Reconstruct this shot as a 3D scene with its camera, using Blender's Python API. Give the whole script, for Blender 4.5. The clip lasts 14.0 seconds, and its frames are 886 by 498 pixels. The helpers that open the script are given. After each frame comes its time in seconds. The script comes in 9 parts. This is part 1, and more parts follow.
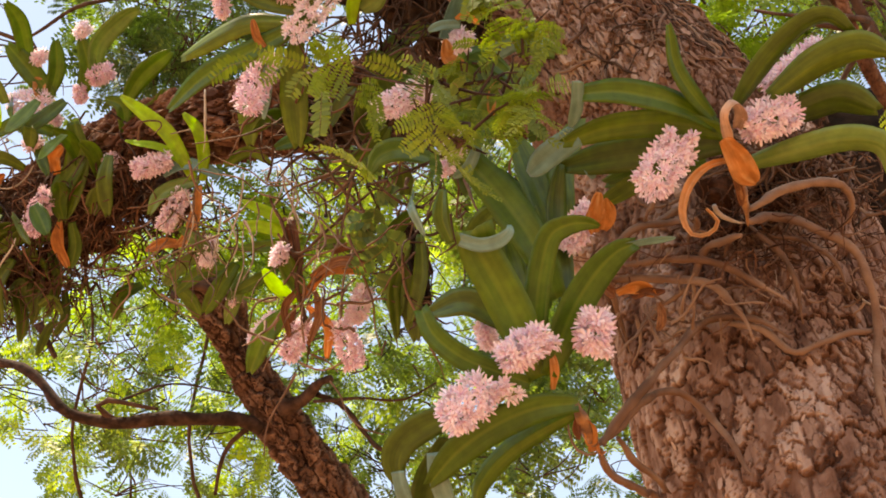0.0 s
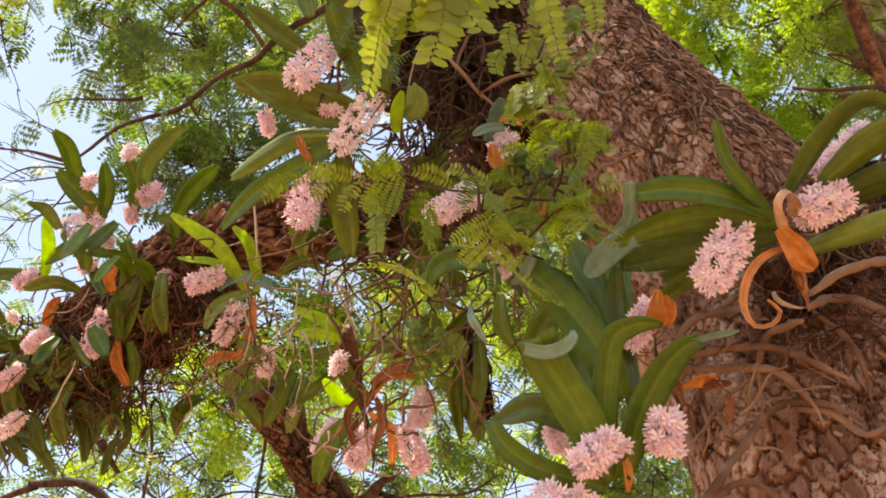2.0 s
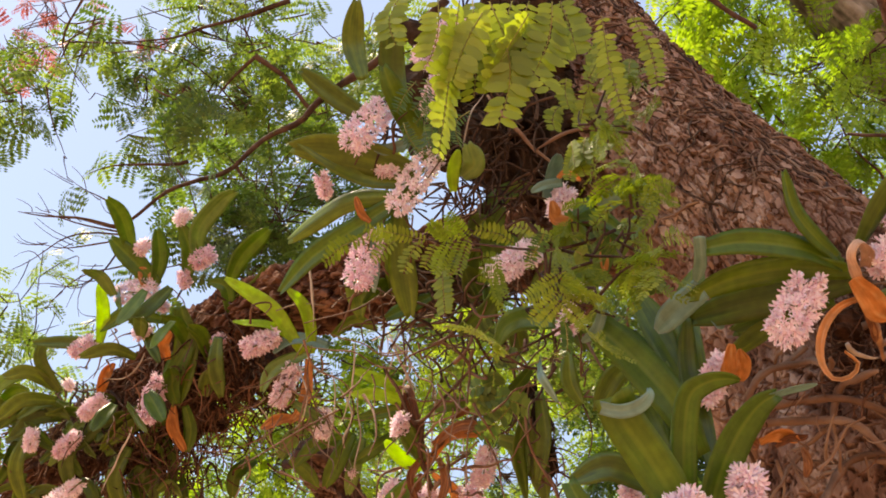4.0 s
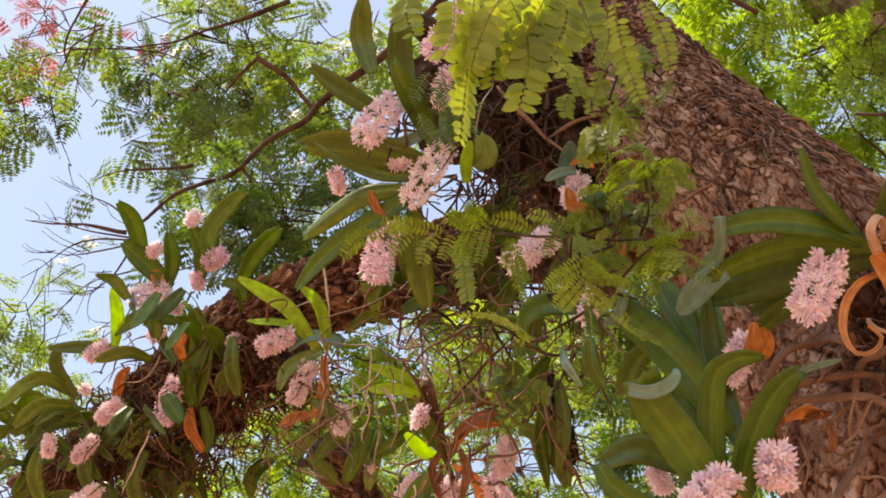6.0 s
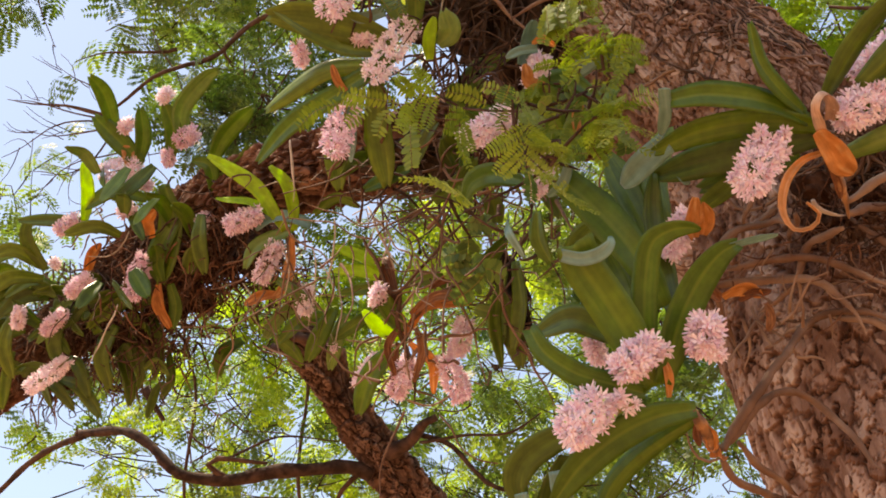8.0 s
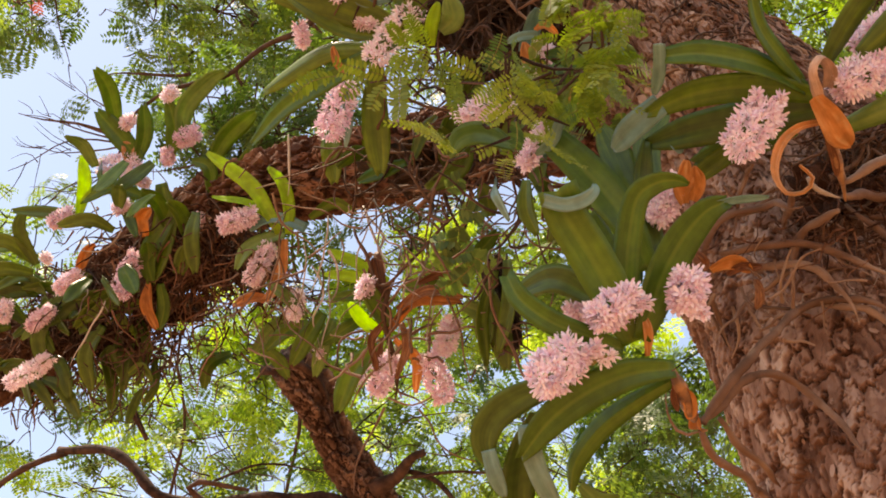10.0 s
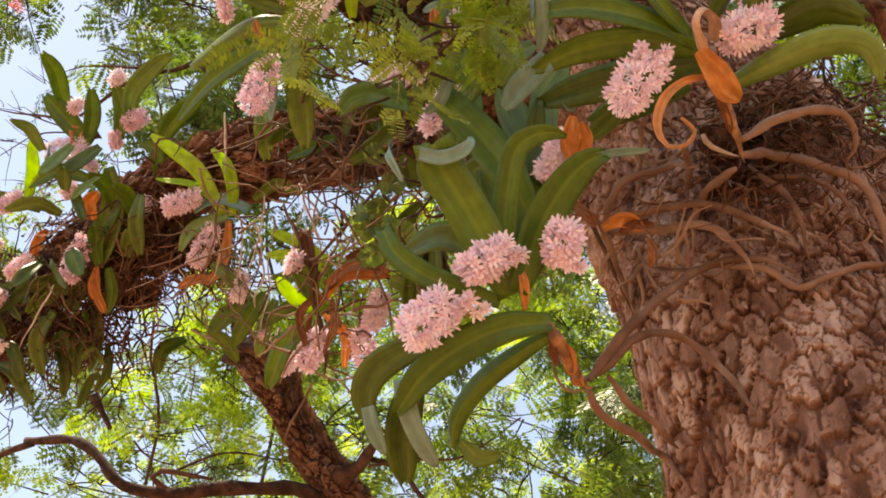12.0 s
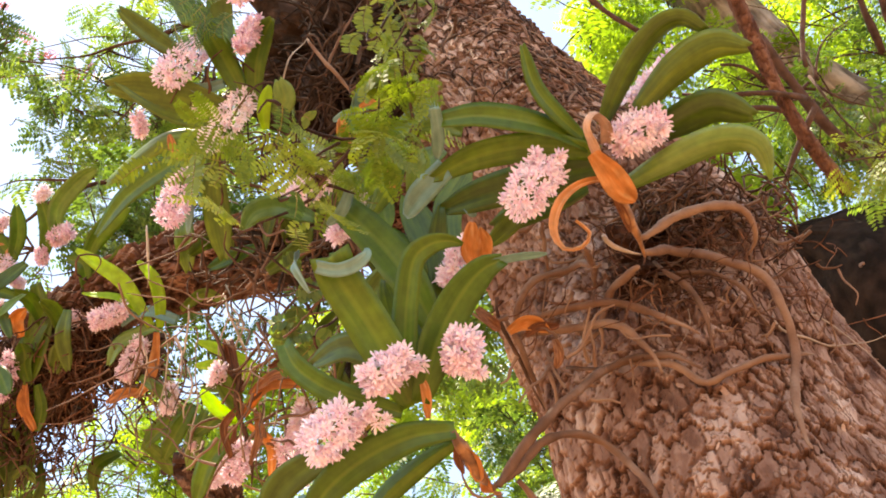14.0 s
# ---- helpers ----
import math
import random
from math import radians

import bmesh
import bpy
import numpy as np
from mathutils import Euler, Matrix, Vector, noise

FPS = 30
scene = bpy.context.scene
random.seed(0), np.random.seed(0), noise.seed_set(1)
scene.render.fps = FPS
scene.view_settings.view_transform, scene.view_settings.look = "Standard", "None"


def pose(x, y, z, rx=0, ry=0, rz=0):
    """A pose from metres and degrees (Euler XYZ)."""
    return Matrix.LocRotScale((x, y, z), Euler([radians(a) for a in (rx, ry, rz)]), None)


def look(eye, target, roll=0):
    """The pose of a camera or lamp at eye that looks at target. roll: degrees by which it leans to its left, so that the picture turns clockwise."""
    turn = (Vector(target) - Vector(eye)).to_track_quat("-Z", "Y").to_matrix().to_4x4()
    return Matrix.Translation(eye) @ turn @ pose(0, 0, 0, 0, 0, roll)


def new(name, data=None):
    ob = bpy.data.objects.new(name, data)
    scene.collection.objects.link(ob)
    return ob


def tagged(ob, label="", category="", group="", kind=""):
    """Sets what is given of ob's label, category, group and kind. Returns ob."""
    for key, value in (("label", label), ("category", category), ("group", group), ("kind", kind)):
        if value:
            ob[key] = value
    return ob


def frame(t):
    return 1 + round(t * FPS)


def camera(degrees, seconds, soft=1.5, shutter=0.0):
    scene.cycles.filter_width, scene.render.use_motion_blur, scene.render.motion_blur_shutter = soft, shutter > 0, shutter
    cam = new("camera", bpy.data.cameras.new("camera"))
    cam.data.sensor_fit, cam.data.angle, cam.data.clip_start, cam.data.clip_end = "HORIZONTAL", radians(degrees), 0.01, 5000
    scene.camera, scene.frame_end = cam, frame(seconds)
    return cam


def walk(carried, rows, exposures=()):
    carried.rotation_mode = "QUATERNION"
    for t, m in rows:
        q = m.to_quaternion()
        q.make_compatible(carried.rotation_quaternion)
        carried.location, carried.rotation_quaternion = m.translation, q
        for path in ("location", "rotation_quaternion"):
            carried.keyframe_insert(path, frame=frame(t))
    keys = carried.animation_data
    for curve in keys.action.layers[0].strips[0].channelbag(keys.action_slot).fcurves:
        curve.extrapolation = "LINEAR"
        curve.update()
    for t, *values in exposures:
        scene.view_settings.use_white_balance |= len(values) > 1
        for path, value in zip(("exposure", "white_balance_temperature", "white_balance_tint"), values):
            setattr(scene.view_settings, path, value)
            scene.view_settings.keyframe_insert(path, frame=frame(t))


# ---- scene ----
cam = camera(36.636, 14.0, soft=1.8)
PATH = [
    (0, (-0.049, -0.18, 1.711), (0.074, 1.439, 2.878), -1.1),
    (0.5, (-0.053, -0.194, 1.721), (0.061, 1.401, 2.923), -1.9),
    (1, (-0.053, -0.202, 1.727), (0.045, 1.372, 2.957), -2.7),
    (1.5, (-0.07, -0.211, 1.741), (0.008, 1.352, 2.985), -3.3),
    (2, (-0.079, -0.221, 1.745), (-0.016, 1.331, 3.005), -3.8),
    (2.5, (-0.101, -0.224, 1.752), (-0.043, 1.315, 3.029), -4.1),
    (3, (-0.117, -0.229, 1.763), (-0.072, 1.298, 3.054), -4.1),
    (3.5, (-0.136, -0.228, 1.762), (-0.1, 1.286, 3.068), -4.3),
    (3.7, (-0.133, -0.223, 1.767), (-0.108, 1.283, 3.082), -4.2),
    (5.8, (-0.178, -0.238, 1.738), (-0.156, 1.255, 3.068), -6.0),
    (6, (-0.174, -0.222, 1.748), (-0.15, 1.28, 3.069), -6.3),
    (6.5, (-0.181, -0.204, 1.728), (-0.145, 1.304, 3.042), -6.3),
    (7, (-0.192, -0.201, 1.714), (-0.149, 1.326, 3.005), -6.1),
    (7.5, (-0.152, -0.194, 1.697), (-0.121, 1.355, 2.962), -5.4),
    (8, (-0.08, -0.169, 1.681), (-0.077, 1.413, 2.905), -3.8),
    (8.2, (-0.049, -0.155, 1.664), (-0.057, 1.439, 2.871), -2.9),
    (10.3, (-0.023, 0.041, 1.525), (-0.038, 1.508, 2.883), 0.5),
    (10.5, (-0.002, 0.044, 1.517), (-0.017, 1.508, 2.88), 0.7),
    (11, (0.047, 0.048, 1.511), (0.017, 1.521, 2.863), 1.2),
    (11.5, (0.099, 0.07, 1.498), (0.052, 1.55, 2.842), 1.3),
    (12, (0.178, 0.095, 1.49), (0.121, 1.565, 2.845), 0.9),
    (12.5, (0.238, 0.104, 1.489), (0.189, 1.545, 2.874), 0.1),
    (13, (0.251, 0.093, 1.491), (0.232, 1.509, 2.903), -1.3),
    (13.5, (0.27, 0.08, 1.498), (0.268, 1.467, 2.94), -2.4),
    (14, (0.268, 0.074, 1.502), (0.271, 1.45, 2.953), -3.1),
]
walk(cam, [(t, look(*p)) for t, *p in PATH], [(0, 1.71, 9300, 12), (1.5, 1.76, 9000, 11), (3, 1.66, 8700, 13), (5.8, 1.54, 8500, 14), (8.2, 1.57, 8700, 14), (11, 1.60, 8700, 14), (12.5, 1.76, 8800, 14), (13.3, 2.08, 8300, 10), (14, 2.22, 8100, 9)])

# ---- daylight ----
SUN_TO = Vector((-0.30, 0.0, 0.95)).normalized()
world = bpy.data.worlds.new("daylight")
scene.world = world
world.use_nodes = True
wt = world.node_tree
sky = wt.nodes.new("ShaderNodeTexSky")
sky.sky_type, sky.sun_disc = "NISHITA", False
sky.sun_elevation = math.asin(SUN_TO.z)
sky.sun_rotation = math.atan2(SUN_TO.x, SUN_TO.y)
sky.air_density, sky.dust_density, sky.ozone_density = 1.0, 0.6, 0.0
wt.links.new(sky.outputs[0], wt.nodes["Background"].inputs[0])
wt.nodes["Background"].inputs[1].default_value = 0.117
sun = new("sun", bpy.data.lights.new("sun", "SUN"))
sun.data.energy, sun.data.angle, sun.data.color = 3.75, radians(0.55), (1.0, 0.94, 0.84)
sun.matrix_world = look(SUN_TO * 30, (0, 0, 0))


# ---- materials ----
def hue(*c):
    return (*c, 1.0)


def material(name, ramp, scale=30.0, rough=0.6, bump=0.2, bump_scale=120.0, leaf=0.0, spread=0.25, stretch=(1, 1, 1), coords="Object",
             glow=None, gloss=0.5, use_uv=False, attr="", rib=None):
    """A noise-coloured surface: ramp of colours, random per object, fine relief, and light let through when leaf > 0."""
    m = bpy.data.materials.new(name)
    m.use_nodes = True
    n, l = m.node_tree.nodes, m.node_tree.links
    bsdf = n["Principled BSDF"]
    co = n.new("ShaderNodeTexCoord")
    mp = n.new("ShaderNodeMapping")
    mp.inputs["Scale"].default_value = stretch
    l.new(co.outputs["UV" if use_uv else coords], mp.inputs[0])
    big, fine = n.new("ShaderNodeTexNoise"), n.new("ShaderNodeTexNoise")
    big.inputs["Scale"].default_value, big.inputs["Detail"].default_value = scale, 4.0
    fine.inputs["Scale"].default_value, fine.inputs["Detail"].default_value = bump_scale, 3.0
    l.new(mp.outputs[0], big.inputs[0])
    l.new(mp.outputs[0], fine.inputs[0])
    info = n.new("ShaderNodeObjectInfo")
    isl = n.new("ShaderNodeNewGeometry")
    add = n.new("ShaderNodeMath")
    add.operation = "MULTIPLY_ADD"
    l.new(info.outputs["Random"], add.inputs[0])
    add.inputs[1].default_value = spread
    l.new(big.outputs[0], add.inputs[2])
    add2 = n.new("ShaderNodeMath")
    add2.operation = "MULTIPLY_ADD"
    l.new(isl.outputs["Random Per Island"], add2.inputs[0])
    add2.inputs[1].default_value = spread
    l.new(add.outputs[0], add2.inputs[2])
    last = add2.outputs[0]
    if attr:
        at = n.new("ShaderNodeAttribute")
        at.attribute_name = attr
        add3 = n.new("ShaderNodeMath")
        add3.operation = "MULTIPLY_ADD"
        l.new(at.outputs["Fac"], add3.inputs[0])
        add3.inputs[1].default_value = 0.45
        l.new(last, add3.inputs[2])
        last = add3.outputs[0]
    sub = n.new("ShaderNodeMath")
    sub.operation = "SUBTRACT"
    l.new(last, sub.inputs[0])
    sub.inputs[1].default_value = spread + (0.22 if attr else 0.0)
    cr = n.new("ShaderNodeValToRGB")
    while len(cr.color_ramp.elements) < len(ramp):
        cr.color_ramp.elements.new(0.5)
    for e, (p, c) in zip(cr.color_ramp.elements, ramp):
        e.position, e.color = p, hue(*c)
    l.new(sub.outputs[0], cr.inputs[0])
    colour = cr.outputs[0]
    if use_uv:
        spot, tone, blot = n.new("ShaderNodeTexNoise"), n.new("ShaderNodeMapRange"), n.new("ShaderNodeMixRGB")
        spot.inputs["Scale"].default_value, spot.inputs["Detail"].default_value = 55.0, 4.0
        l.new(co.outputs["Object"], spot.inputs[0])
        tone.inputs["From Min"].default_value, tone.inputs["From Max"].default_value = 0.35, 0.68
        tone.inputs["To Min"].default_value, tone.inputs["To Max"].default_value = 0.85, 1.12
        l.new(spot.outputs[0], tone.inputs[0])
        blot.blend_type, blot.inputs[0].default_value = "MULTIPLY", 1.0
        l.new(colour, blot.inputs[1])
        l.new(tone.outputs[0], blot.inputs[2])
        colour = blot.outputs[0]
    if rib:
        sep, off, dist, line = n.new("ShaderNodeSeparateXYZ"), n.new("ShaderNodeMath"), n.new("ShaderNodeMath"), n.new("ShaderNodeMapRange")
        l.new(co.outputs["UV"], sep.inputs[0])
        off.operation, off.inputs[1].default_value = "SUBTRACT", 0.5
        l.new(sep.outputs[0], off.inputs[0])
        dist.operation = "ABSOLUTE"
        l.new(off.outputs[0], dist.inputs[0])
        line.inputs["From Min"].default_value, line.inputs["From Max"].default_value = 0.015, 0.085
        line.inputs["To Min"].default_value, line.inputs["To Max"].default_value = 0.35, 0.0
        l.new(dist.outputs[0], line.inputs[0])
        vein = n.new("ShaderNodeMixRGB")
        l.new(line.outputs[0], vein.inputs[0])
        l.new(colour, vein.inputs[1])
        vein.inputs[2].default_value = hue(*rib)
        colour = vein.outputs[0]
    l.new(colour, bsdf.inputs["Base Color"])
    bsdf.inputs["Roughness"].default_value = rough
    bsdf.inputs["Specular IOR Level"].default_value = gloss
    bp = n.new("ShaderNodeBump")
    bp.inputs["Strength"].default_value, bp.inputs["Distance"].default_value = bump, 0.004
    l.new(fine.outputs[0], bp.inputs["Height"])
    l.new(bp.outputs[0], bsdf.inputs["Normal"])
    if leaf:
        tr = n.new("ShaderNodeBsdfTranslucent")
        mix = n.new("ShaderNodeMixShader")
        mix.inputs[0].default_value = leaf
        hs = n.new("ShaderNodeMixRGB")
        hs.blend_type = "MULTIPLY"
        hs.inputs[0].default_value = 1.0
        hs.inputs[2].default_value = hue(*(glow or (1, 1, 1)))
        l.new(colour, hs.inputs[1])
        l.new(hs.outputs[0], tr.inputs[0])
        l.new(bsdf.outputs[0], mix.inputs[1])
        l.new(tr.outputs[0], mix.inputs[2])
        l.new(mix.outputs[0], n["Material Output"].inputs[0])
    return m


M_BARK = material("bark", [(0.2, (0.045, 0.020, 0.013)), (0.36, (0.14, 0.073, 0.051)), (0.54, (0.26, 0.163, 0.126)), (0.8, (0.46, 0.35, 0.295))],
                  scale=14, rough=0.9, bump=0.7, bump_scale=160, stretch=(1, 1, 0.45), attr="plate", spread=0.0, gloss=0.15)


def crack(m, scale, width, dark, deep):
    """Adds a net of fine crooked fissures, dark as inner bark and as crack shade, to a bark material, in the log's own
    coordinates.
    """
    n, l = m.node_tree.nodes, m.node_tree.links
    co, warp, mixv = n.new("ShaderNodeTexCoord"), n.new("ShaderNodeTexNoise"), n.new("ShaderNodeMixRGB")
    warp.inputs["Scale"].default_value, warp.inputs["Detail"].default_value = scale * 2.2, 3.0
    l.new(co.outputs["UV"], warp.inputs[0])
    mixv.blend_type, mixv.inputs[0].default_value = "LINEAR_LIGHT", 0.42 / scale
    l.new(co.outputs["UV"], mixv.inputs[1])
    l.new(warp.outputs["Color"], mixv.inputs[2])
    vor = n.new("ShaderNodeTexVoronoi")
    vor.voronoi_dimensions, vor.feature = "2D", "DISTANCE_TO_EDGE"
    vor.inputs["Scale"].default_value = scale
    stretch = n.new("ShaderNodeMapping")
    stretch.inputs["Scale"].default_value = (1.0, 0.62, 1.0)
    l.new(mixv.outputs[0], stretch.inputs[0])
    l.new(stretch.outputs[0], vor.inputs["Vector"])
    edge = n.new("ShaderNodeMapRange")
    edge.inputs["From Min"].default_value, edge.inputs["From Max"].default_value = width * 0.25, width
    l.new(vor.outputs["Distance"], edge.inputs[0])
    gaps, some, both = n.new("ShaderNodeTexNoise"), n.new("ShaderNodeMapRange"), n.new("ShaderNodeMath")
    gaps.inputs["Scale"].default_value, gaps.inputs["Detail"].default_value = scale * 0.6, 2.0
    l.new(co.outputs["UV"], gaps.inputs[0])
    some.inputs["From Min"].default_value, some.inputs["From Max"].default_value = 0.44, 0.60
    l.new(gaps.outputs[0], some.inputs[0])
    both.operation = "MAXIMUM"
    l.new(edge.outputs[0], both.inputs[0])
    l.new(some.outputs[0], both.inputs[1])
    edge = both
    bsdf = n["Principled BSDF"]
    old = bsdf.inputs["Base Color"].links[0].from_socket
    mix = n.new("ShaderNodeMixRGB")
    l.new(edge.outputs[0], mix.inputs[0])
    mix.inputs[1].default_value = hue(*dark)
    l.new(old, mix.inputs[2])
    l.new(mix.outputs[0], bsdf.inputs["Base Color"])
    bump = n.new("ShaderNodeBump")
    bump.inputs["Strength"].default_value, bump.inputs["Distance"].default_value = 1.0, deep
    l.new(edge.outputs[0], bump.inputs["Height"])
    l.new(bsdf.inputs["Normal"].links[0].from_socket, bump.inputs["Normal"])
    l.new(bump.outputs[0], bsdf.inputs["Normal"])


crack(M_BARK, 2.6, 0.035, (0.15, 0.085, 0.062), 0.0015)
M_LIMB = material("limb_bark", [(0.25, (0.055, 0.025, 0.017)), (0.5, (0.13, 0.063, 0.043)), (0.75, (0.24, 0.135, 0.095))],
                  scale=18, rough=0.9, bump=0.8, bump_scale=110, attr="plate", spread=0.0, gloss=0.15)
M_STUB = material("stub_bark", [(0.25, (0.05, 0.027, 0.02)), (0.5, (0.135, 0.077, 0.057)), (0.75, (0.27, 0.18, 0.145))],
                  scale=22, rough=0.9, bump=0.9, bump_scale=110, attr="plate", spread=0.0, gloss=0.15)
# Near-black base colour paints deep shade onto the limb behind the trunk.
M_SHADEBARK = material("shade_blackened_bark", [(0.3, (0.010, 0.007, 0.006)), (0.7, (0.032, 0.021, 0.017))], scale=20, rough=0.95, bump=0.8, bump_scale=60, gloss=0.1, attr="plate", spread=0.0)
M_DARKWOOD = material("dark_branch_bark", [(0.3, (0.03, 0.018, 0.014)), (0.7, (0.105, 0.062, 0.047))], scale=30, rough=0.9, bump=0.6, gloss=0.15)
M_GREYBARK = material("grey_bark", [(0.3, (0.09, 0.08, 0.075)), (0.7, (0.34, 0.31, 0.29))], scale=14, rough=0.9, bump=0.7, bump_scale=70, gloss=0.15, attr="plate", spread=0.0)
M_ROOT = material("root_skin", [(0.3, (0.105, 0.058, 0.038)), (0.5, (0.165, 0.096, 0.066)), (0.75, (0.25, 0.165, 0.12))], scale=16, rough=0.85, bump=0.5, bump_scale=140, gloss=0.15)
M_DRYROOT = material("dry_root", [(0.3, (0.04, 0.023, 0.016)), (0.7, (0.15, 0.085, 0.055))], scale=25, rough=0.85, bump=0.3, gloss=0.2)
# Near-black litter colour also carries the dense shade inside the root mats.
M_MAT = material("shade_dark_root_litter", [(0.3, (0.018, 0.012, 0.008)), (0.5, (0.042, 0.026, 0.018)), (0.7, (0.10, 0.062, 0.043))], scale=30, rough=0.95, bump=0.8, bump_scale=140, gloss=0.1)
M_FIBRE = material("fibrous_litter", [(0.3, (0.04, 0.018, 0.011)), (0.5, (0.095, 0.045, 0.028)), (0.7, (0.19, 0.095, 0.06))], scale=40, rough=0.95, bump=0.9, bump_scale=200, gloss=0.1)
M_PALEROOT = material("pale_root", [(0.3, (0.26, 0.21, 0.17)), (0.7, (0.46, 0.40, 0.34))], scale=25, rough=0.7, bump=0.3, gloss=0.25)
M_LEAF = material("orchid_leaf", [(0.3, (0.075, 0.152, 0.014)), (0.5, (0.108, 0.20, 0.019)), (0.7, (0.175, 0.28, 0.03))], scale=0.6, rib=(0.26, 0.36, 0.05),
                  rough=0.33, bump=0.06, bump_scale=26, leaf=0.5, spread=0.2, stretch=(4, 1.0, 1), use_uv=True, glow=(1.25, 1.2, 0.5))
M_LEAFDARK = material("dark_orchid_leaf", [(0.3, (0.05, 0.09, 0.010)), (0.5, (0.085, 0.145, 0.015)), (0.7, (0.16, 0.235, 0.024))], scale=0.9,
                      rough=0.33, bump=0.06, bump_scale=20, leaf=0.36, spread=0.2, stretch=(4, 1.0, 1), use_uv=True, glow=(1.2, 1.2, 0.5))
M_LEAFYOUNG = material("young_orchid_leaf", [(0.3, (0.33, 0.54, 0.04)), (0.7, (0.50, 0.68, 0.08))], scale=0.9,
                       rough=0.35, bump=0.06, bump_scale=20, leaf=0.6, spread=0.2, stretch=(4, 1.0, 1), use_uv=True, glow=(1.2, 1.2, 0.5))
M_LEAFBACK = material("orchid_leaf_underside", [(0.3, (0.085, 0.165, 0.03)), (0.5, (0.12, 0.21, 0.042)), (0.7, (0.17, 0.27, 0.065))], scale=0.9, rib=(0.2, 0.29, 0.06),
                      rough=0.3, bump=0.05, bump_scale=20, leaf=0.3, spread=0.2, stretch=(4, 1.0, 1), use_uv=True, glow=(1.1, 1.2, 0.5))
# Pale underside, with the sky's bluish reflection mixed into its colour.
M_LEAFPALE = material("sky_tinted_leaf_underside", [(0.3, (0.085, 0.185, 0.145)), (0.7, (0.16, 0.29, 0.25))], scale=0.9,
                      rough=0.3, bump=0.05, bump_scale=20, leaf=0.2, spread=0.2, stretch=(4, 1.0, 1), use_uv=True)
M_DEAD = material("withered_leaf", [(0.28, (0.36, 0.13, 0.04)), (0.45, (0.56, 0.235, 0.07)), (0.6, (0.66, 0.32, 0.12)), (0.78, (0.74, 0.47, 0.25))], scale=1.2,
                  rough=0.6, bump=0.25, bump_scale=12, leaf=0.45, spread=0.25, stretch=(3, 1.5, 1), use_uv=True)
M_DEADBROWN = material("brown_dead_leaf", [(0.3, (0.09, 0.028, 0.014)), (0.55, (0.20, 0.075, 0.032)), (0.8, (0.38, 0.18, 0.08))], scale=2.0,
                       rough=0.7, bump=0.4, bump_scale=14, leaf=0.25, spread=0.3, stretch=(3, 1.5, 1), use_uv=True)
M_DEADPINK = material("dried_pinkish_leaf", [(0.3, (0.60, 0.37, 0.25)), (0.7, (0.80, 0.62, 0.50))], scale=4.0,
                      rough=0.6, bump=0.5, bump_scale=30, leaf=0.35, spread=0.25, stretch=(6, 1.5, 1), use_uv=True)
M_PETAL = material("pink_petal", [(0.25, (0.70, 0.43, 0.56)), (0.42, (0.83, 0.65, 0.76)), (0.65, (0.93, 0.87, 0.92))], scale=160.0,
                   rough=0.5, bump=0.1, leaf=0.35, spread=0.22)
M_LIP = material("mauve_lip", [(0.3, (0.60, 0.24, 0.40)), (0.7, (0.82, 0.48, 0.60))], scale=160.0, rough=0.5, bump=0.1, leaf=0.25)
M_STEM = material("green_stem", [(0.3, (0.13, 0.13, 0.035)), (0.7, (0.24, 0.21, 0.07))], scale=40.0, rough=0.8, bump=0.2, gloss=0.1)
M_FROND = material("bright_leaflet", [(0.3, (0.125, 0.185, 0.021)), (0.55, (0.205, 0.275, 0.035)), (0.8, (0.305, 0.38, 0.06))], scale=3.0,
                   rough=0.5, bump=0.1, leaf=0.5, spread=0.3, glow=(1.3, 1.25, 0.5))
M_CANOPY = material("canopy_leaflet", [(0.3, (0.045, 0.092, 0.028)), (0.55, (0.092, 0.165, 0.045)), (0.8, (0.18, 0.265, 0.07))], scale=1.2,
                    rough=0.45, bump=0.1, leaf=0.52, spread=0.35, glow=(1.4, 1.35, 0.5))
# Lighter copy of M_CANOPY, with sunlight painted into the leaflet colour.
M_SUNLEAF = material("sun_painted_leaflet", [(0.3, (0.14, 0.25, 0.03)), (0.55, (0.24, 0.38, 0.05)), (0.8, (0.40, 0.54, 0.09))], scale=1.2,
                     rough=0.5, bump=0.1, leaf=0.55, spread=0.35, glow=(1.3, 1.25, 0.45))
M_REDLEAF = material("reddish_leaflet", [(0.3, (0.30, 0.06, 0.05)), (0.7, (0.52, 0.19, 0.14))], scale=2.0, rough=0.5, bump=0.1, leaf=0.4, spread=0.3)
M_SHEATH = material("sheathed_stem", [(0.3, (0.10, 0.05, 0.028)), (0.5, (0.24, 0.115, 0.05)), (0.72, (0.42, 0.22, 0.10))], scale=45.0, rough=0.7, bump=0.6, bump_scale=90)
M_GROUND = material("dry_earth", [(0.25, (0.21, 0.095, 0.045)), (0.5, (0.30, 0.15, 0.075)), (0.75, (0.38, 0.215, 0.12))], scale=0.8, rough=0.95, bump=0.6, bump_scale=25)


# ---- mesh helpers ----
def V3(p):
    return np.array(p, float)


def unit(a):
    return a / (np.linalg.norm(a, axis=-1, keepdims=True) + 1e-12)


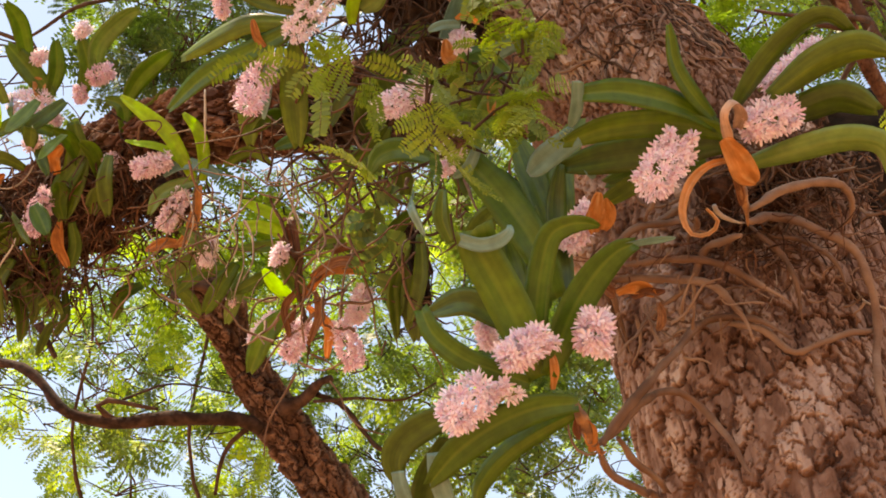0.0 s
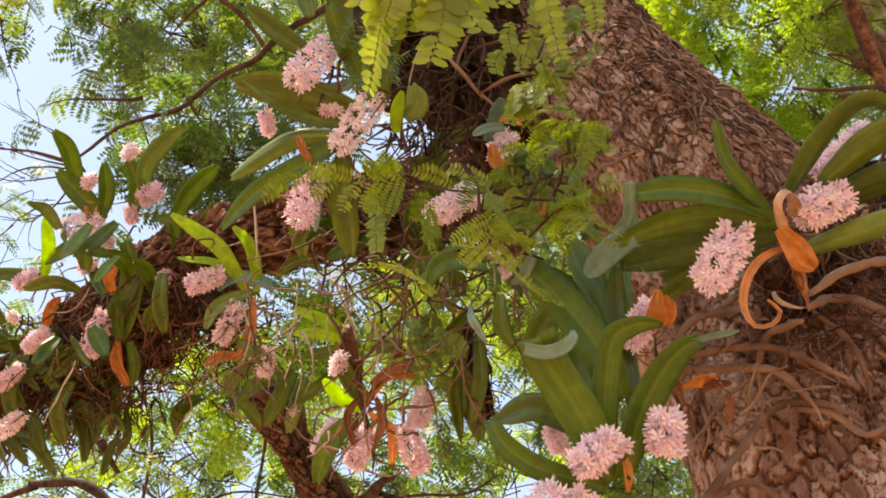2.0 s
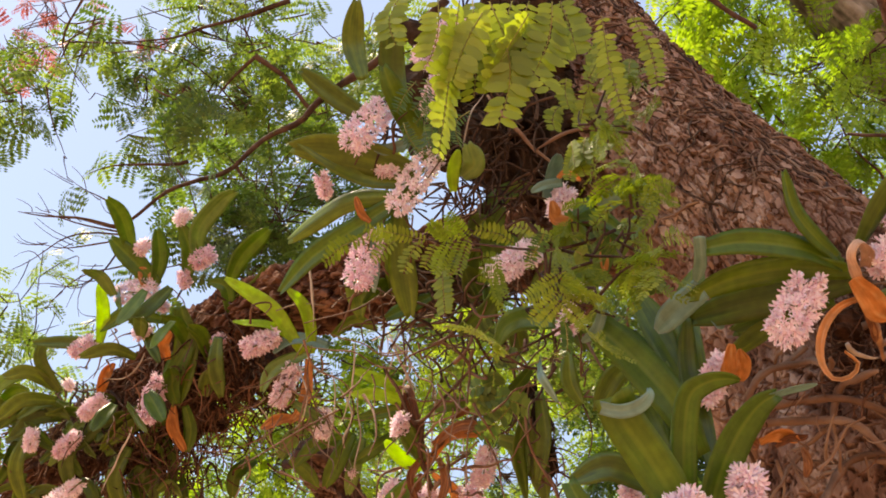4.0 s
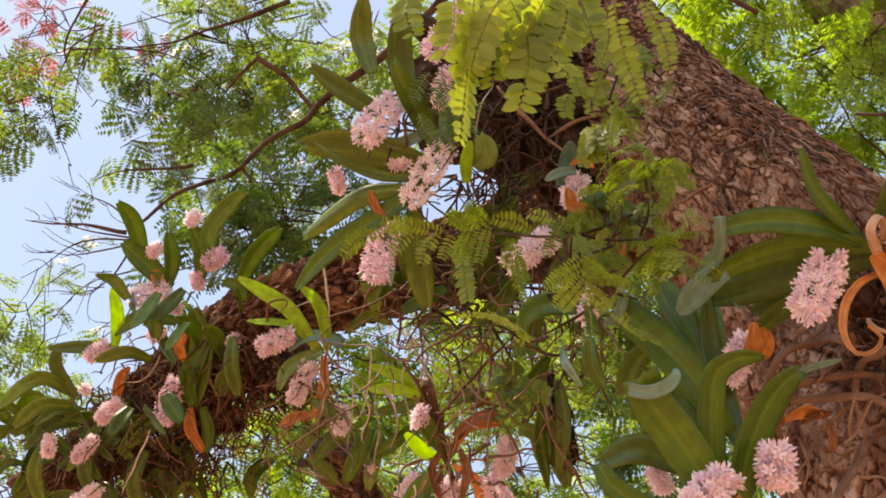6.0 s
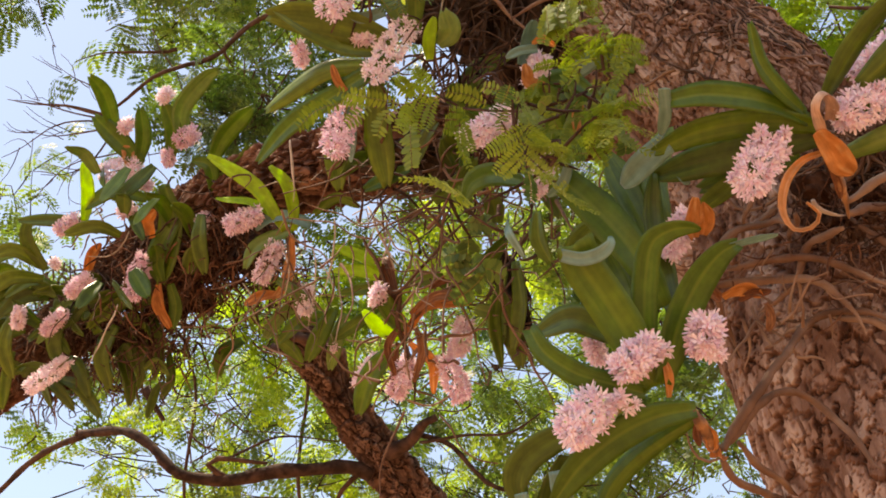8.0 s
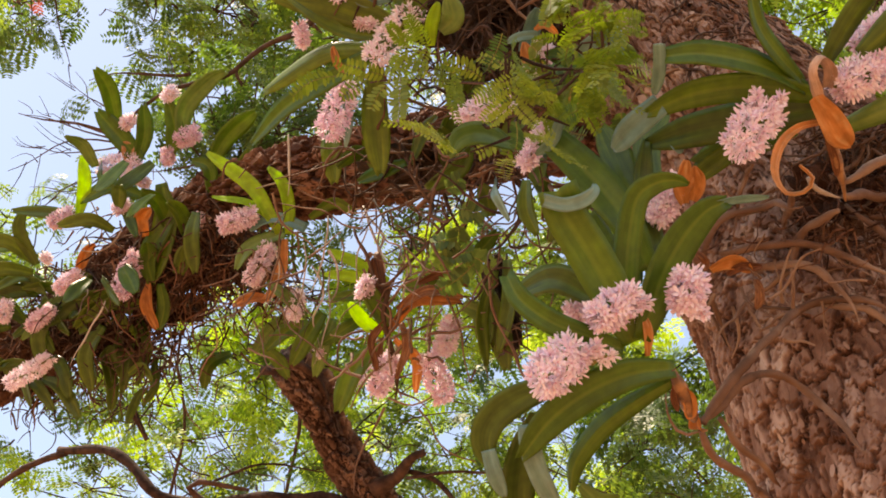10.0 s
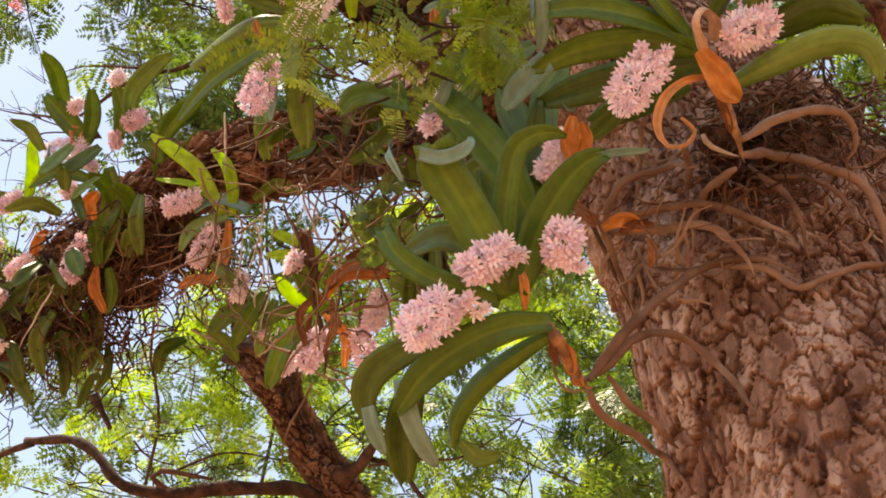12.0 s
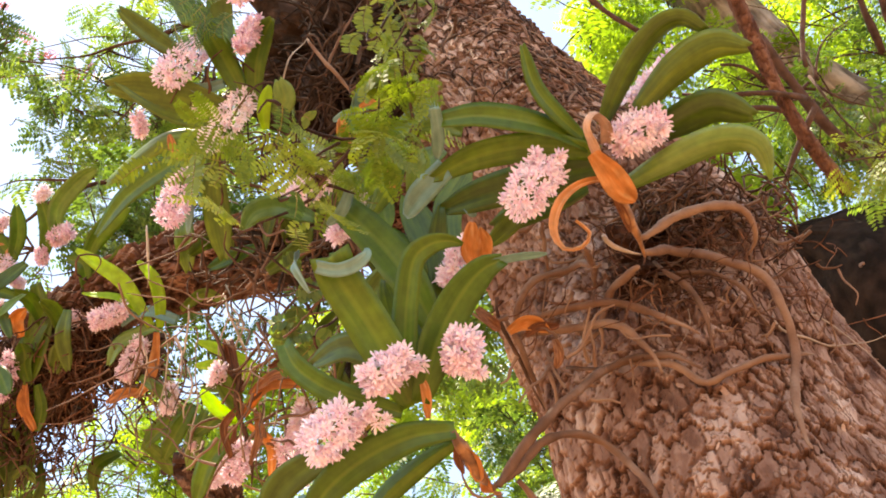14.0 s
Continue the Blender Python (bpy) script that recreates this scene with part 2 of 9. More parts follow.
def spline(pts, n):
    """n + 1 points at even steps on a smooth curve through pts."""
    p = np.array(pts, float)
    if len(p) == 2:
        return p[0] + np.linspace(0, 1, n + 1)[:, None] * (p[1] - p[0])
    q = np.vstack([2 * p[0] - p[1], p, 2 * p[-1] - p[-2]])
    out = []
    for i in range(len(p) - 1):
        a, b, c, d = q[i:i + 4]
        s = np.linspace(0, 1, 24, endpoint=False)[:, None]
        out.append(0.5 * (2 * b + (c - a) * s + (2 * a - 5 * b + 4 * c - d) * s ** 2 + (3 * b - a - 3 * c + d) * s ** 3))
    out = np.vstack(out + [p[-1:]])
    length = np.r_[0, np.cumsum(np.linalg.norm(np.diff(out, axis=0), axis=1))]
    want = np.linspace(0, length[-1], n + 1)
    return np.stack([np.interp(want, length, out[:, k]) for k in range(3)], 1)


def frames_along(c):
    """Tangents and two carried side vectors along a curve."""
    t = unit(np.gradient(c, axis=0))
    a = np.zeros_like(t)
    ref = np.array((0.3, -0.5, 0.81)) if abs(t[0] @ np.array((0.3, -0.5, 0.81))) < 0.9 else np.array((1.0, 0, 0))
    for i in range(len(t)):
        ref = ref - t[i] * (ref @ t[i])
        ref = ref / np.linalg.norm(ref)
        a[i] = ref
    return t, a, np.cross(t, a)


def grid_faces(rows, cols, wrap, start=0):
    f = []
    for i in range(rows - 1):
        for j in range(cols if wrap else cols - 1):
            k = (j + 1) % cols
            f.append((start + i * cols + j, start + i * cols + k, start + (i + 1) * cols + k, start + (i + 1) * cols + j))
    return f


def tube(pts, r0, r1=None, sides=8, step=0.02, wobble=0.0, seed=0, ends=True, taper=False):
    """Vertices and faces of a tapering tube along pts."""
    r1 = r0 if r1 is None else r1
    p = np.array(pts, float)
    n = int(max(4, min(60, np.linalg.norm(np.diff(p, axis=0), axis=1).sum() / step)))
    c = spline(pts, n)
    rng = np.random.RandomState(seed + 7)
    if wobble:
        w = rng.normal(0, 1, c.shape)
        for _ in range(2):
            w[1:-1] = (w[:-2] + w[1:-1] + w[2:]) / 3
        c = c + w * wobble
    t, a, b = frames_along(c)
    ang = np.linspace(0, 2 * math.pi, sides, endpoint=False)
    r = np.linspace(r0, r1, n + 1) * (1 + 0.10 * rng.normal(0, 1, n + 1).clip(-1.5, 1.5))
    if taper:
        k = np.arange(n + 1)
        r = r * np.minimum(1, np.minimum(0.55 + 0.15 * k, 0.25 + 0.15 * (n - k)))
    ring = c[:, None] + r[:, None, None] * (np.cos(ang)[None, :, None] * a[:, None] + np.sin(ang)[None, :, None] * b[:, None])
    v = ring.reshape(-1, 3)
    f = grid_faces(n + 1, sides, True)
    if ends:
        f += [tuple(range(sides))[::-1], tuple(n * sides + k for k in range(sides))]
    return v, f


def joined(pieces):
    v, f, k = [], [], 0
    for pv, pf in pieces:
        v.append(pv)
        f += [tuple(i + k for i in q) for q in pf]
        k += len(pv)
    return np.vstack(v), f


def make_mesh(name, v, f, mats, smooth=True, slots=None, uv=None, attr=None):
    me = bpy.data.meshes.new(name)
    me.from_pydata([tuple(q) for q in np.asarray(v).tolist()], [], f)
    for m in mats:
        me.materials.append(m)
    if smooth:
        me.polygons.foreach_set("use_smooth", [True] * len(me.polygons))
    if slots is not None:
        me.polygons.foreach_set("material_index", slots)
    if uv is not None:
        layer = me.uv_layers.new(name="UVMap")
        idx = np.empty(len(me.loops), np.int32)
        me.loops.foreach_get("vertex_index", idx)
        layer.data.foreach_set("uv", np.asarray(uv, np.float32)[idx].ravel())
    if attr is not None:
        at = me.attributes.new("plate", "FLOAT", "POINT")
        at.data.foreach_set("value", np.asarray(attr, np.float32))
    me.update()
    return me


def thing(name, at, label, category, group="", kind=""):
    """An empty at the base of a thing, which will carry its parts."""
    ob = new(name)
    ob.location = at
    ob.empty_display_size = 0.05
    return tagged(ob, label, category, group, kind)


def root_of(ob):
    while ob.parent:
        ob = ob.parent
    return ob


def part(name, geo, mats, parent, label="", smooth=True, slots=None, uv=None, attr=None, kind=""):
    """One mesh object under a thing or a part; geo is in world places."""
    v, f = geo
    mats = mats if isinstance(mats, (list, tuple)) else [mats]
    o = V3(root_of(parent).location)
    ob = new(name, make_mesh(name, v - o, f, mats, smooth, slots, uv, attr))
    ob.parent = parent
    if label or kind:
        tagged(ob, label, "", "", kind)
    return ob


def cells(u, w, seed, warp, per):
    """Cellular pattern on a plane that wraps in u after per cells: distance gap between the nearest two seeds, the nearest one's chance value and offset."""
    un = u + warp * np.sin(2.3 * w + 1.7 * np.sin(1.1 * u * 2 * math.pi / per * 3)) * 0.6
    wn = w + warp * np.sin(2 * math.pi * u / per * 5 + 0.9 * w)
    rng = np.random.RandomState(seed)
    nw = int(wn.max() - wn.min()) + 6
    jit = rng.rand(per, nw, 2)
    val = rng.rand(per, nw)
    base = int(math.floor(wn.min())) - 2
    iu, iw = np.floor(un).astype(int), np.floor(wn).astype(int)
    f1 = np.full(u.shape, 9.0)
    f2 = np.full(u.shape, 9.0)
    best = np.zeros(u.shape)
    du1, dw1 = np.zeros(u.shape), np.zeros(u.shape)
    for a in (-1, 0, 1):
        for b in (-1, 0, 1):
            cu, cw = (iu + a) % per, np.clip(iw + b - base, 0, nw - 1)
            du, dw = iu + a + jit[cu, cw, 0] - un, iw + b + jit[cu, cw, 1] - wn
            d = np.sqrt(du * du + dw * dw)
            near = d < f1
            f2 = np.where(near, f1, np.minimum(f2, d))
            best = np.where(near, val[cu, cw], best)
            du1, dw1 = np.where(near, du, du1), np.where(near, dw, dw1)
            f1 = np.where(near, d, f1)
    return f2 - f1, best, du1, dw1


def barked(axis, radii, rows, cols, plate, depth, seed):
    """A log along axis with real bark plates: vertices, faces and a chance value for each plate, lowered in the cracks.
    plate: width of a plate in metres.
    """
    s = np.linspace(0, 1, rows)
    whole = spline(axis, 800)
    c = np.stack([np.interp(s, np.linspace(0, 1, 801), whole[:, k]) for k in range(3)], 1)
    t, a, b = frames_along(c)
    at = np.r_[0, np.cumsum(np.linalg.norm(np.diff(np.array(axis, float), axis=0), axis=1))]
    r = np.interp(s, at / at[-1], radii)
    ang = np.linspace(-math.pi, math.pi, cols, endpoint=False)
    length = np.r_[0, np.cumsum(np.linalg.norm(np.diff(c, axis=0), axis=1))]
    per = max(6, int(2 * math.pi * np.mean(radii) / plate))
    u = np.tile((ang + math.pi) / (2 * math.pi) * per, (rows, 1)).clip(0, per - 1e-4)
    w = np.tile((length / plate * 0.6)[:, None], (1, cols))
    w = w + 0.35 * np.sin(u * 1.7 + 3 * np.sin(w * 0.45))
    jag = np.random.RandomState(seed + 40)
    u0, w0 = u, w
    for k in range(10):
        fu, fw, ph = jag.randint(per // 3, 3 * per), jag.uniform(0.8, 9.0), jag.uniform(0, 6.28, 3)
        amp = 0.014
        u = u + amp * np.sin(ang[None] * fu + w0 * fw + ph[0])
        w = w + amp * np.sin(ang[None] * fu - w0 * fw + ph[1])
    u = u % per
    gap, val, du, dw = cells(u, w, seed, 0.12, per)
    gap2, val2, du2, dw2 = cells(u * 2.0, w * 2.1, seed + 5, 0.15, per * 2)
    gap3, val3, du3, dw3 = cells(u * 5.0, w * 4.0, seed + 9, 0.3, per * 5)

    def rise(x, w):
        x = np.clip(x / w, 0, 1)
        return x * x * (3 - 2 * x)
    edge, edge2 = rise(gap, 0.13), rise(gap2, 0.10)
    split = val > 0.35
    h = edge * (0.85 + 0.3 * (val - 0.5) + 0.16 * dw + 0.5 * du * (val - 0.5)) + split * edge * (0.34 * (edge2 - 1) + 0.26 * (val2 - 0.5))
    h = h + 0.10 * edge * (val3 - 0.5) - 0.75
    big = 0.05 * r[:, None] * (np.sin(3 * ang[None] + 2.0 * length[:, None] * 3) + 0.7 * np.sin(5 * ang[None] - 7 * length[:, None] + 1.0))
    rr = r[:, None] + depth * h + big
    v = c[:, None] + rr[..., None] * (np.cos(ang)[None, :, None] * a[:, None] + np.sin(ang)[None, :, None] * b[:, None])
    f = grid_faces(rows, cols, True)
    f += [tuple(range(cols))[::-1], tuple((rows - 1) * cols + k for k in range(cols))]
    # Lower tint in the cracks paints their shade into the bark colour.
    tint = (0.45 * val + 0.3 * val2 + 0.25 * val3) * (0.3 + 0.7 * rise(gap, 0.13)) * (1 - 0.4 * split * (1 - edge2))
    return v.reshape(-1, 3), f, tint.ravel()


def lattice(u, w, seed, per):
    """Smooth chance values on a plane that wraps in u after per steps."""
    rng = np.random.RandomState(seed)
    base = int(math.floor(w.min())) - 1
    g = rng.rand(per, int(w.max()) - base + 4)
    iu, iw = np.floor(u).astype(int), np.floor(w).astype(int)
    fu, fw = u - iu, w - iw
    fu, fw = fu * fu * (3 - 2 * fu), fw * fw * (3 - 2 * fw)
    k = iw - base
    p, q = g[iu % per, k] * (1 - fu) + g[(iu + 1) % per, k] * fu, g[iu % per, k + 1] * (1 - fu) + g[(iu + 1) % per, k + 1] * fu
    return p * (1 - fw) + q * fw - 0.5


def flaky_trunk(axis, radii, rows, cols, plate, seed, zlow, dense, finer, deep=1.0, ragged=0.045):
    """A trunk covered with thin flat bark plates that step over one another, with jagged edges and narrow cracks."""
    s = np.r_[np.linspace(0, zlow, 30, endpoint=False), np.linspace(zlow, 1, rows - 30)] if zlow else np.linspace(0, 1, rows)
    whole = spline(axis, 800)
    c = np.stack([np.interp(s, np.linspace(0, 1, 801), whole[:, k]) for k in range(3)], 1)
    t, a, b = frames_along(c)
    at = np.r_[0, np.cumsum(np.linalg.norm(np.diff(np.array(axis, float), axis=0), axis=1))]
    r = np.interp(s, at / at[-1], radii)
    th = np.linspace(-math.pi, math.pi, cols, endpoint=False)
    ang = th - dense * np.sin(th)
    length = np.r_[0, np.cumsum(np.linalg.norm(np.diff(c, axis=0), axis=1))]
    per = max(5, int(2 * math.pi * np.mean(radii) / plate))
    u0 = np.tile((ang + math.pi) / (2 * math.pi) * per, (rows, 1)).clip(0, per - 1e-4)
    w0 = np.tile((length / plate * 0.42)[:, None], (1, cols))
    lean = 0.30 * np.sin(w0 * 0.5 + 2 * math.pi * u0 / per * 2)
    u = u0 + 0.34 * lattice(u0, w0, seed, per) + 0.42 * lattice(u0 * 3, w0 * 3, seed + 1, per * 3) + 0.08 * lattice(u0 * 8, w0 * 8, seed + 2, per * 8)
    w = w0 + lean + 0.3 * lattice(u0, w0, seed + 3, per) + 0.36 * lattice(u0 * 3, w0 * 3, seed + 4, per * 3) + 0.08 * lattice(u0 * 8, w0 * 8, seed + 5, per * 8)
    u = u % per
    gap, val, du, dw = cells(u, w, seed + 6, 0.0, per)
    gap2, val2, du2, dw2 = cells((u * 2) % (per * 2), w * 2.2, seed + 7, 0.0, per * 2)
    gap3, val3, du3, dw3 = cells((u * 5) % (per * 5), w * 4.5, seed + 8, 0.0, per * 5)

    def rise(x, wide):
        x = np.clip(x / wide, 0, 1)
        return x * x * (3 - 2 * x)
    wide = 0.07 + 0.36 * np.clip(lattice(u0 * 0.5, w0 * 0.6, seed + 11, per) + 0.42, 0.05, 1) ** 2
    edge, edge2 = rise(gap - 0.42 * wide, 0.07), rise(gap2 - 0.3 * wide, 0.08)
    chip = (val2 > 0.15) & (val > 0.12)
    h = 0.0045 * val + 0.005 * du * (val - 0.5) + 0.0070 * dw - 0.0072 * (1 - edge)
    h = h + chip * (0.0030 * (val2 - 0.35) / 0.65 + 0.0034 * dw2 - 0.0036 * (1 - edge2)) + 0.0010 * (val3 - 0.5)
    h = deep * (h + 0.0010 * lattice(u0 * 9, w0 * 5, seed + 9, per * 9))
    up = rise(s[:, None] - finer, 0.12)
    shreds = 0.010 * lattice(u0 * 2.0, w0 * 0.9, seed + 10, per * 2) + 0.009 * (val2 - 0.5) - 0.006 * (1 - edge2) + 0.003 * (val3 - 0.5)
    h = h * (1 - 0.6 * up) + shreds * up
    big = ragged * r[:, None] * (np.sin(3 * ang[None] + 6 * length[:, None]) + 0.7 * np.sin(5 * ang[None] - 7 * length[:, None] + 1.0))
    rr = r[:, None] + h + big
    v = c[:, None] + rr[..., None] * (np.cos(ang)[None, :, None] * a[:, None] + np.sin(ang)[None, :, None] * b[:, None])
    f = grid_faces(rows, cols, True)
    f += [tuple(range(cols))[::-1], tuple((rows - 1) * cols + k for k in range(cols))]
    # Tint drops in the cracks: inner bark colour plus painted crack shade.
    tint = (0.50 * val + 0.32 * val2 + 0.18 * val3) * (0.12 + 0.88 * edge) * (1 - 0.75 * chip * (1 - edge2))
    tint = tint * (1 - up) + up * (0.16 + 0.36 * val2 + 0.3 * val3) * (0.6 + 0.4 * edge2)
    return v.reshape(-1, 3), f, tint.ravel(), np.stack([u0, w0], -1).reshape(-1, 2)


def flake_shape(seed):
    """A curled chip of bark about one unit long, along x, lying in z = 0."""
    rng = np.random.RandomState(seed)
    v, f = [], []
    n = 3
    for i in range(n + 1):
        x = i / n - 0.5
        w = 0.30 * (1 - 1.6 * x * x) * rng.uniform(0.75, 1.2)
        sh = rng.uniform(-0.06, 0.06)
        z = 0.22 * x * x * rng.uniform(0.3, 1.3)
        v += [(x, -w + sh, z + 0.05), (x, w + sh, z + 0.05), (x, w * 0.9 + sh, z - 0.05), (x, -w * 0.9 + sh, z - 0.05)]
    for i in range(n):
        for j in range(4):
            k = (j + 1) % 4
            f.append((4 * i + j, 4 * i + k, 4 * i + 4 + k, 4 * i + 4 + j))
    f += [(3, 2, 1, 0), (4 * n, 4 * n + 1, 4 * n + 2, 4 * n + 3)]
    return np.array(v, float), f


def bark_flakes(o, tv, cols, rows, low, high, singles, rest, size, seed, mat, lift=0.35):
    """Loose chips on the log whose grid of vertices is tv: some as parts of their own, the rest joined."""
    rng = np.random.RandomState(seed)
    g = tv.reshape(rows, cols, 3)
    shapes = [flake_shape(seed + k) for k in range(6)]
    meshes = [make_mesh("bark_flake", v, f, [mat], False, attr=[0.25 + 0.1 * k] * len(v)) for k, (v, f) in enumerate(shapes)]
    org = V3(root_of(o).location)
    vs, fs, k = [], [], 0
    for i in range(singles + rest):
        r = int(rng.uniform(low, high) * (rows - 4)) + 1
        c = int(cols / 2 + rng.uniform(-0.36, 0.36) * cols) % cols
        p = g[r, c]
        along = unit(g[min(r + 3, rows - 1), c] - g[r - 1, c])
        across = unit(g[r, (c + 6) % cols] - g[r, c - 6])
        outw = unit(np.cross(across, along))
        outw = outw * (1 if outw @ (p - g[r].mean(0)) > 0 else -1)
        d = unit(along + across * rng.normal(0, 0.45) + outw * rng.uniform(-0.1, lift))
        y = unit(np.cross(outw, d))
        z = np.cross(d, y)
        L = size * rng.uniform(0.5, 1.5)
        m = np.stack([d * L, y * L * rng.uniform(0.5, 1.1), z * L * 0.8], 1)
        q = p + outw * 0.003
        if i < singles:
            ob = new("bark_flake", meshes[i % 6])
            ob.parent = o
            ob.matrix_local = Matrix.Translation(q - org) @ Matrix(m.tolist()).to_4x4()
        else:
            v, f = shapes[i % 6]
            vs.append(q + v @ m.T)
            fs += [tuple(j + k for j in w) for w in f]
            k += len(v)
    part("bark_litter", (np.vstack(vs), fs), mat, o, "small loose bark chips", smooth=False, kind="stuff", attr=np.repeat(rng.uniform(0.2, 0.75, rest), [len(q) for q in vs]))


def clinging_roots(o, tv, cols, rows, low, high, spread, count, length, rad, mat, seed):
    """Thin roots that creep over the log whose grid of vertices is tv, joined into one part."""
    rng = np.random.RandomState(seed)
    g = tv.reshape(rows, cols, 3)
    out = []
    for i in range(count):
        r, c, turn = rng.uniform(low, high) * rows, cols / 2 + rng.uniform(-spread, spread) * cols, rng.normal(0, 0.9)
        pts, step = [], length * rng.uniform(0.5, 1.5) / 6
        for n in range(7):
            a, b = int(min(max(r, 2), rows - 4)), int(c) % cols
            p, along, across = g[a, b], g[a + 2, b] - g[a - 2, b], g[a, (b + 2) % cols] - g[a, b - 2]
            outw = unit(np.cross(along, across))
            outw = outw * (1 if outw @ (p - g[a].mean(0)) > 0 else -1)
            pts.append(p + outw * (rad * rng.uniform(0.2, 1.6) + (0.004 if 0 < n < 6 else -0.003)))
            turn += rng.normal(0, 0.45)
            r += math.cos(turn) * step / (np.linalg.norm(along) / 4 + 1e-5)
            c += math.sin(turn) * step / (np.linalg.norm(across) / 4 + 1e-5)
        out.append(tube(pts, rad * rng.uniform(0.6, 1.3), rad * 0.5, 5, step / 2, 0, i, False))
    part("clinging_root", joined(out), mat, o, "thin brown roots creeping over the bark", kind="stuff")


# ---- orchid pieces ----
def strap(pts, width, face, fold=0.22, thick=0.0026, n=20, notch=True, twist=0.0, blunt=0.5, wave=0.03, seed=0, peak=0.45, foot=0.5):
    """A fleshy strap leaf along pts: channelled, thick, with a blunt uneven tip. face: the way its upper side looks."""
    c = spline(pts, n)
    t = unit(np.gradient(c, axis=0))
    s = np.linspace(0, 1, n + 1)
    face = V3(face)
    rng = np.random.RandomState(seed + 3)
    ph = rng.rand(4) * 6.28
    side = np.zeros_like(c)
    ref = unit(np.cross(t[0], face))
    for i in range(n + 1):
        ref = unit(ref - t[i] * (ref @ t[i]))
        side[i] = ref
    nor = np.cross(side, t)
    tw = twist * s
    side, nor = side * np.cos(tw)[:, None] + nor * np.sin(tw)[:, None], nor * np.cos(tw)[:, None] - side * np.sin(tw)[:, None]
    w = np.where(s < peak, foot + (1 - foot) * np.sin(np.clip(s / peak, 0, 1) * math.pi / 2), 1.0)
    w = w * np.where(s > 0.5, np.clip(1 - (np.maximum(s - 0.5, 0) / 0.5) ** 2.6 * (1 - 0.35 * blunt), 0.02, 1) ** 0.75, 1.0) * width / 2
    us = np.array((-1, -0.62, -0.18, 0.0, 0.18, 0.62, 1.0))
    top, bot, uv = [], [], []
    for k, x in enumerate(us):
        rim = wave * width * np.sin(9 * s + ph[0 if x < 0 else 1]) * abs(x)
        lift = fold * (abs(x) ** 1.2) * w + rim
        along = np.zeros(n + 1)
        if notch:
            along[-1] = (0.25 * abs(x) - 0.12 + (0.08 if x > 0 else 0)) * width * 0.5
        p = c + side * (x * w)[:, None] + nor * lift[:, None] + t * along[:, None]
        th = thick * (1.15 - 0.8 * abs(x)) * np.where(s > 0.9, 0.7, 1.0)
        top.append(p)
        bot.append(p - nor * th[:, None])
        uv.append(np.stack([np.full(n + 1, x / 2 + 0.5), s], 1))
    m = len(us)
    v = np.vstack([np.stack(top, 1).reshape(-1, 3), np.stack(bot, 1).reshape(-1, 3)])
    uvs = np.vstack([np.stack(uv, 1).reshape(-1, 2)] * 2)
    N = (n + 1) * m
    ft = grid_faces(n + 1, m, False)
    fb = [q[::-1] for q in grid_faces(n + 1, m, False, N)]
    rim = []
    for i in range(n):
        rim.append((i * m, (i + 1) * m, N + (i + 1) * m, N + i * m))
        rim.append((i * m + m - 1, N + i * m + m - 1, N + (i + 1) * m + m - 1, (i + 1) * m + m - 1))
    for j in range(m - 1):
        rim.append((j, N + j, N + j + 1, j + 1))
        e = n * m
        rim.append((e + j, e + j + 1, N + e + j + 1, N + e + j))
    f = ft + fb + rim
    slots = [0] * len(ft) + [1] * len(fb) + [0] * len(rim)
    return (v, f), slots, uvs


LEAFSEED = [0]


def leaf(o, pts, width, face, kind="mid", fold=0.22, twist=0.0, peak=0.5, blunt=0.5):
    """A strap leaf of the orchid o."""
    LEAFSEED[0] += 1
    mats = {"mid": (M_LEAF, M_LEAFBACK), "dark": (M_LEAFDARK, M_LEAFDARK), "young": (M_LEAFYOUNG, M_LEAFYOUNG), "pale": (M_LEAF, M_LEAFPALE),
            "back": (M_LEAFBACK, M_LEAF), "dead": (M_DEAD, M_DEAD), "brown": (M_DEADBROWN, M_DEADBROWN), "pink": (M_DEADPINK, M_DEADPINK), "white": (M_LEAFPALE, M_LEAFPALE)}[kind]
    dry = kind in ("dead", "pink", "brown")
    geo, slots, uv = strap(pts, width, face, fold * (2.2 if dry else 1), 0.0012 if dry else 0.0026, seed=LEAFSEED[0], twist=twist, n=36 if kind == "pale" else 20,
                           wave=0.12 if dry else 0.03, notch=kind in ("mid", "dark", "back"), peak=peak, blunt=blunt, foot=0.9 if kind == "white" else 0.5)
    names = {"brown": ("withered_leaf", "curled dark reddish-brown dead leaf"), "dead": ("withered_leaf", "shrivelled orange-brown dead leaf"), "pink": ("withered_leaf", "curled pinkish-tan dried leaf"),
             "young": ("leaf", "bright yellow-green young leaf"), "pale": ("leaf", "green strap leaf, pale underside tinted by sky reflection"),
             "white": ("leaf", "pale leaf tinted by sky reflection"), "dark": ("leaf", "dark green strap leaf")}
    nm, lb = names.get(kind, ("leaf", ""))
    return part(nm, geo, mats, o, lb, slots=slots, uv=uv)


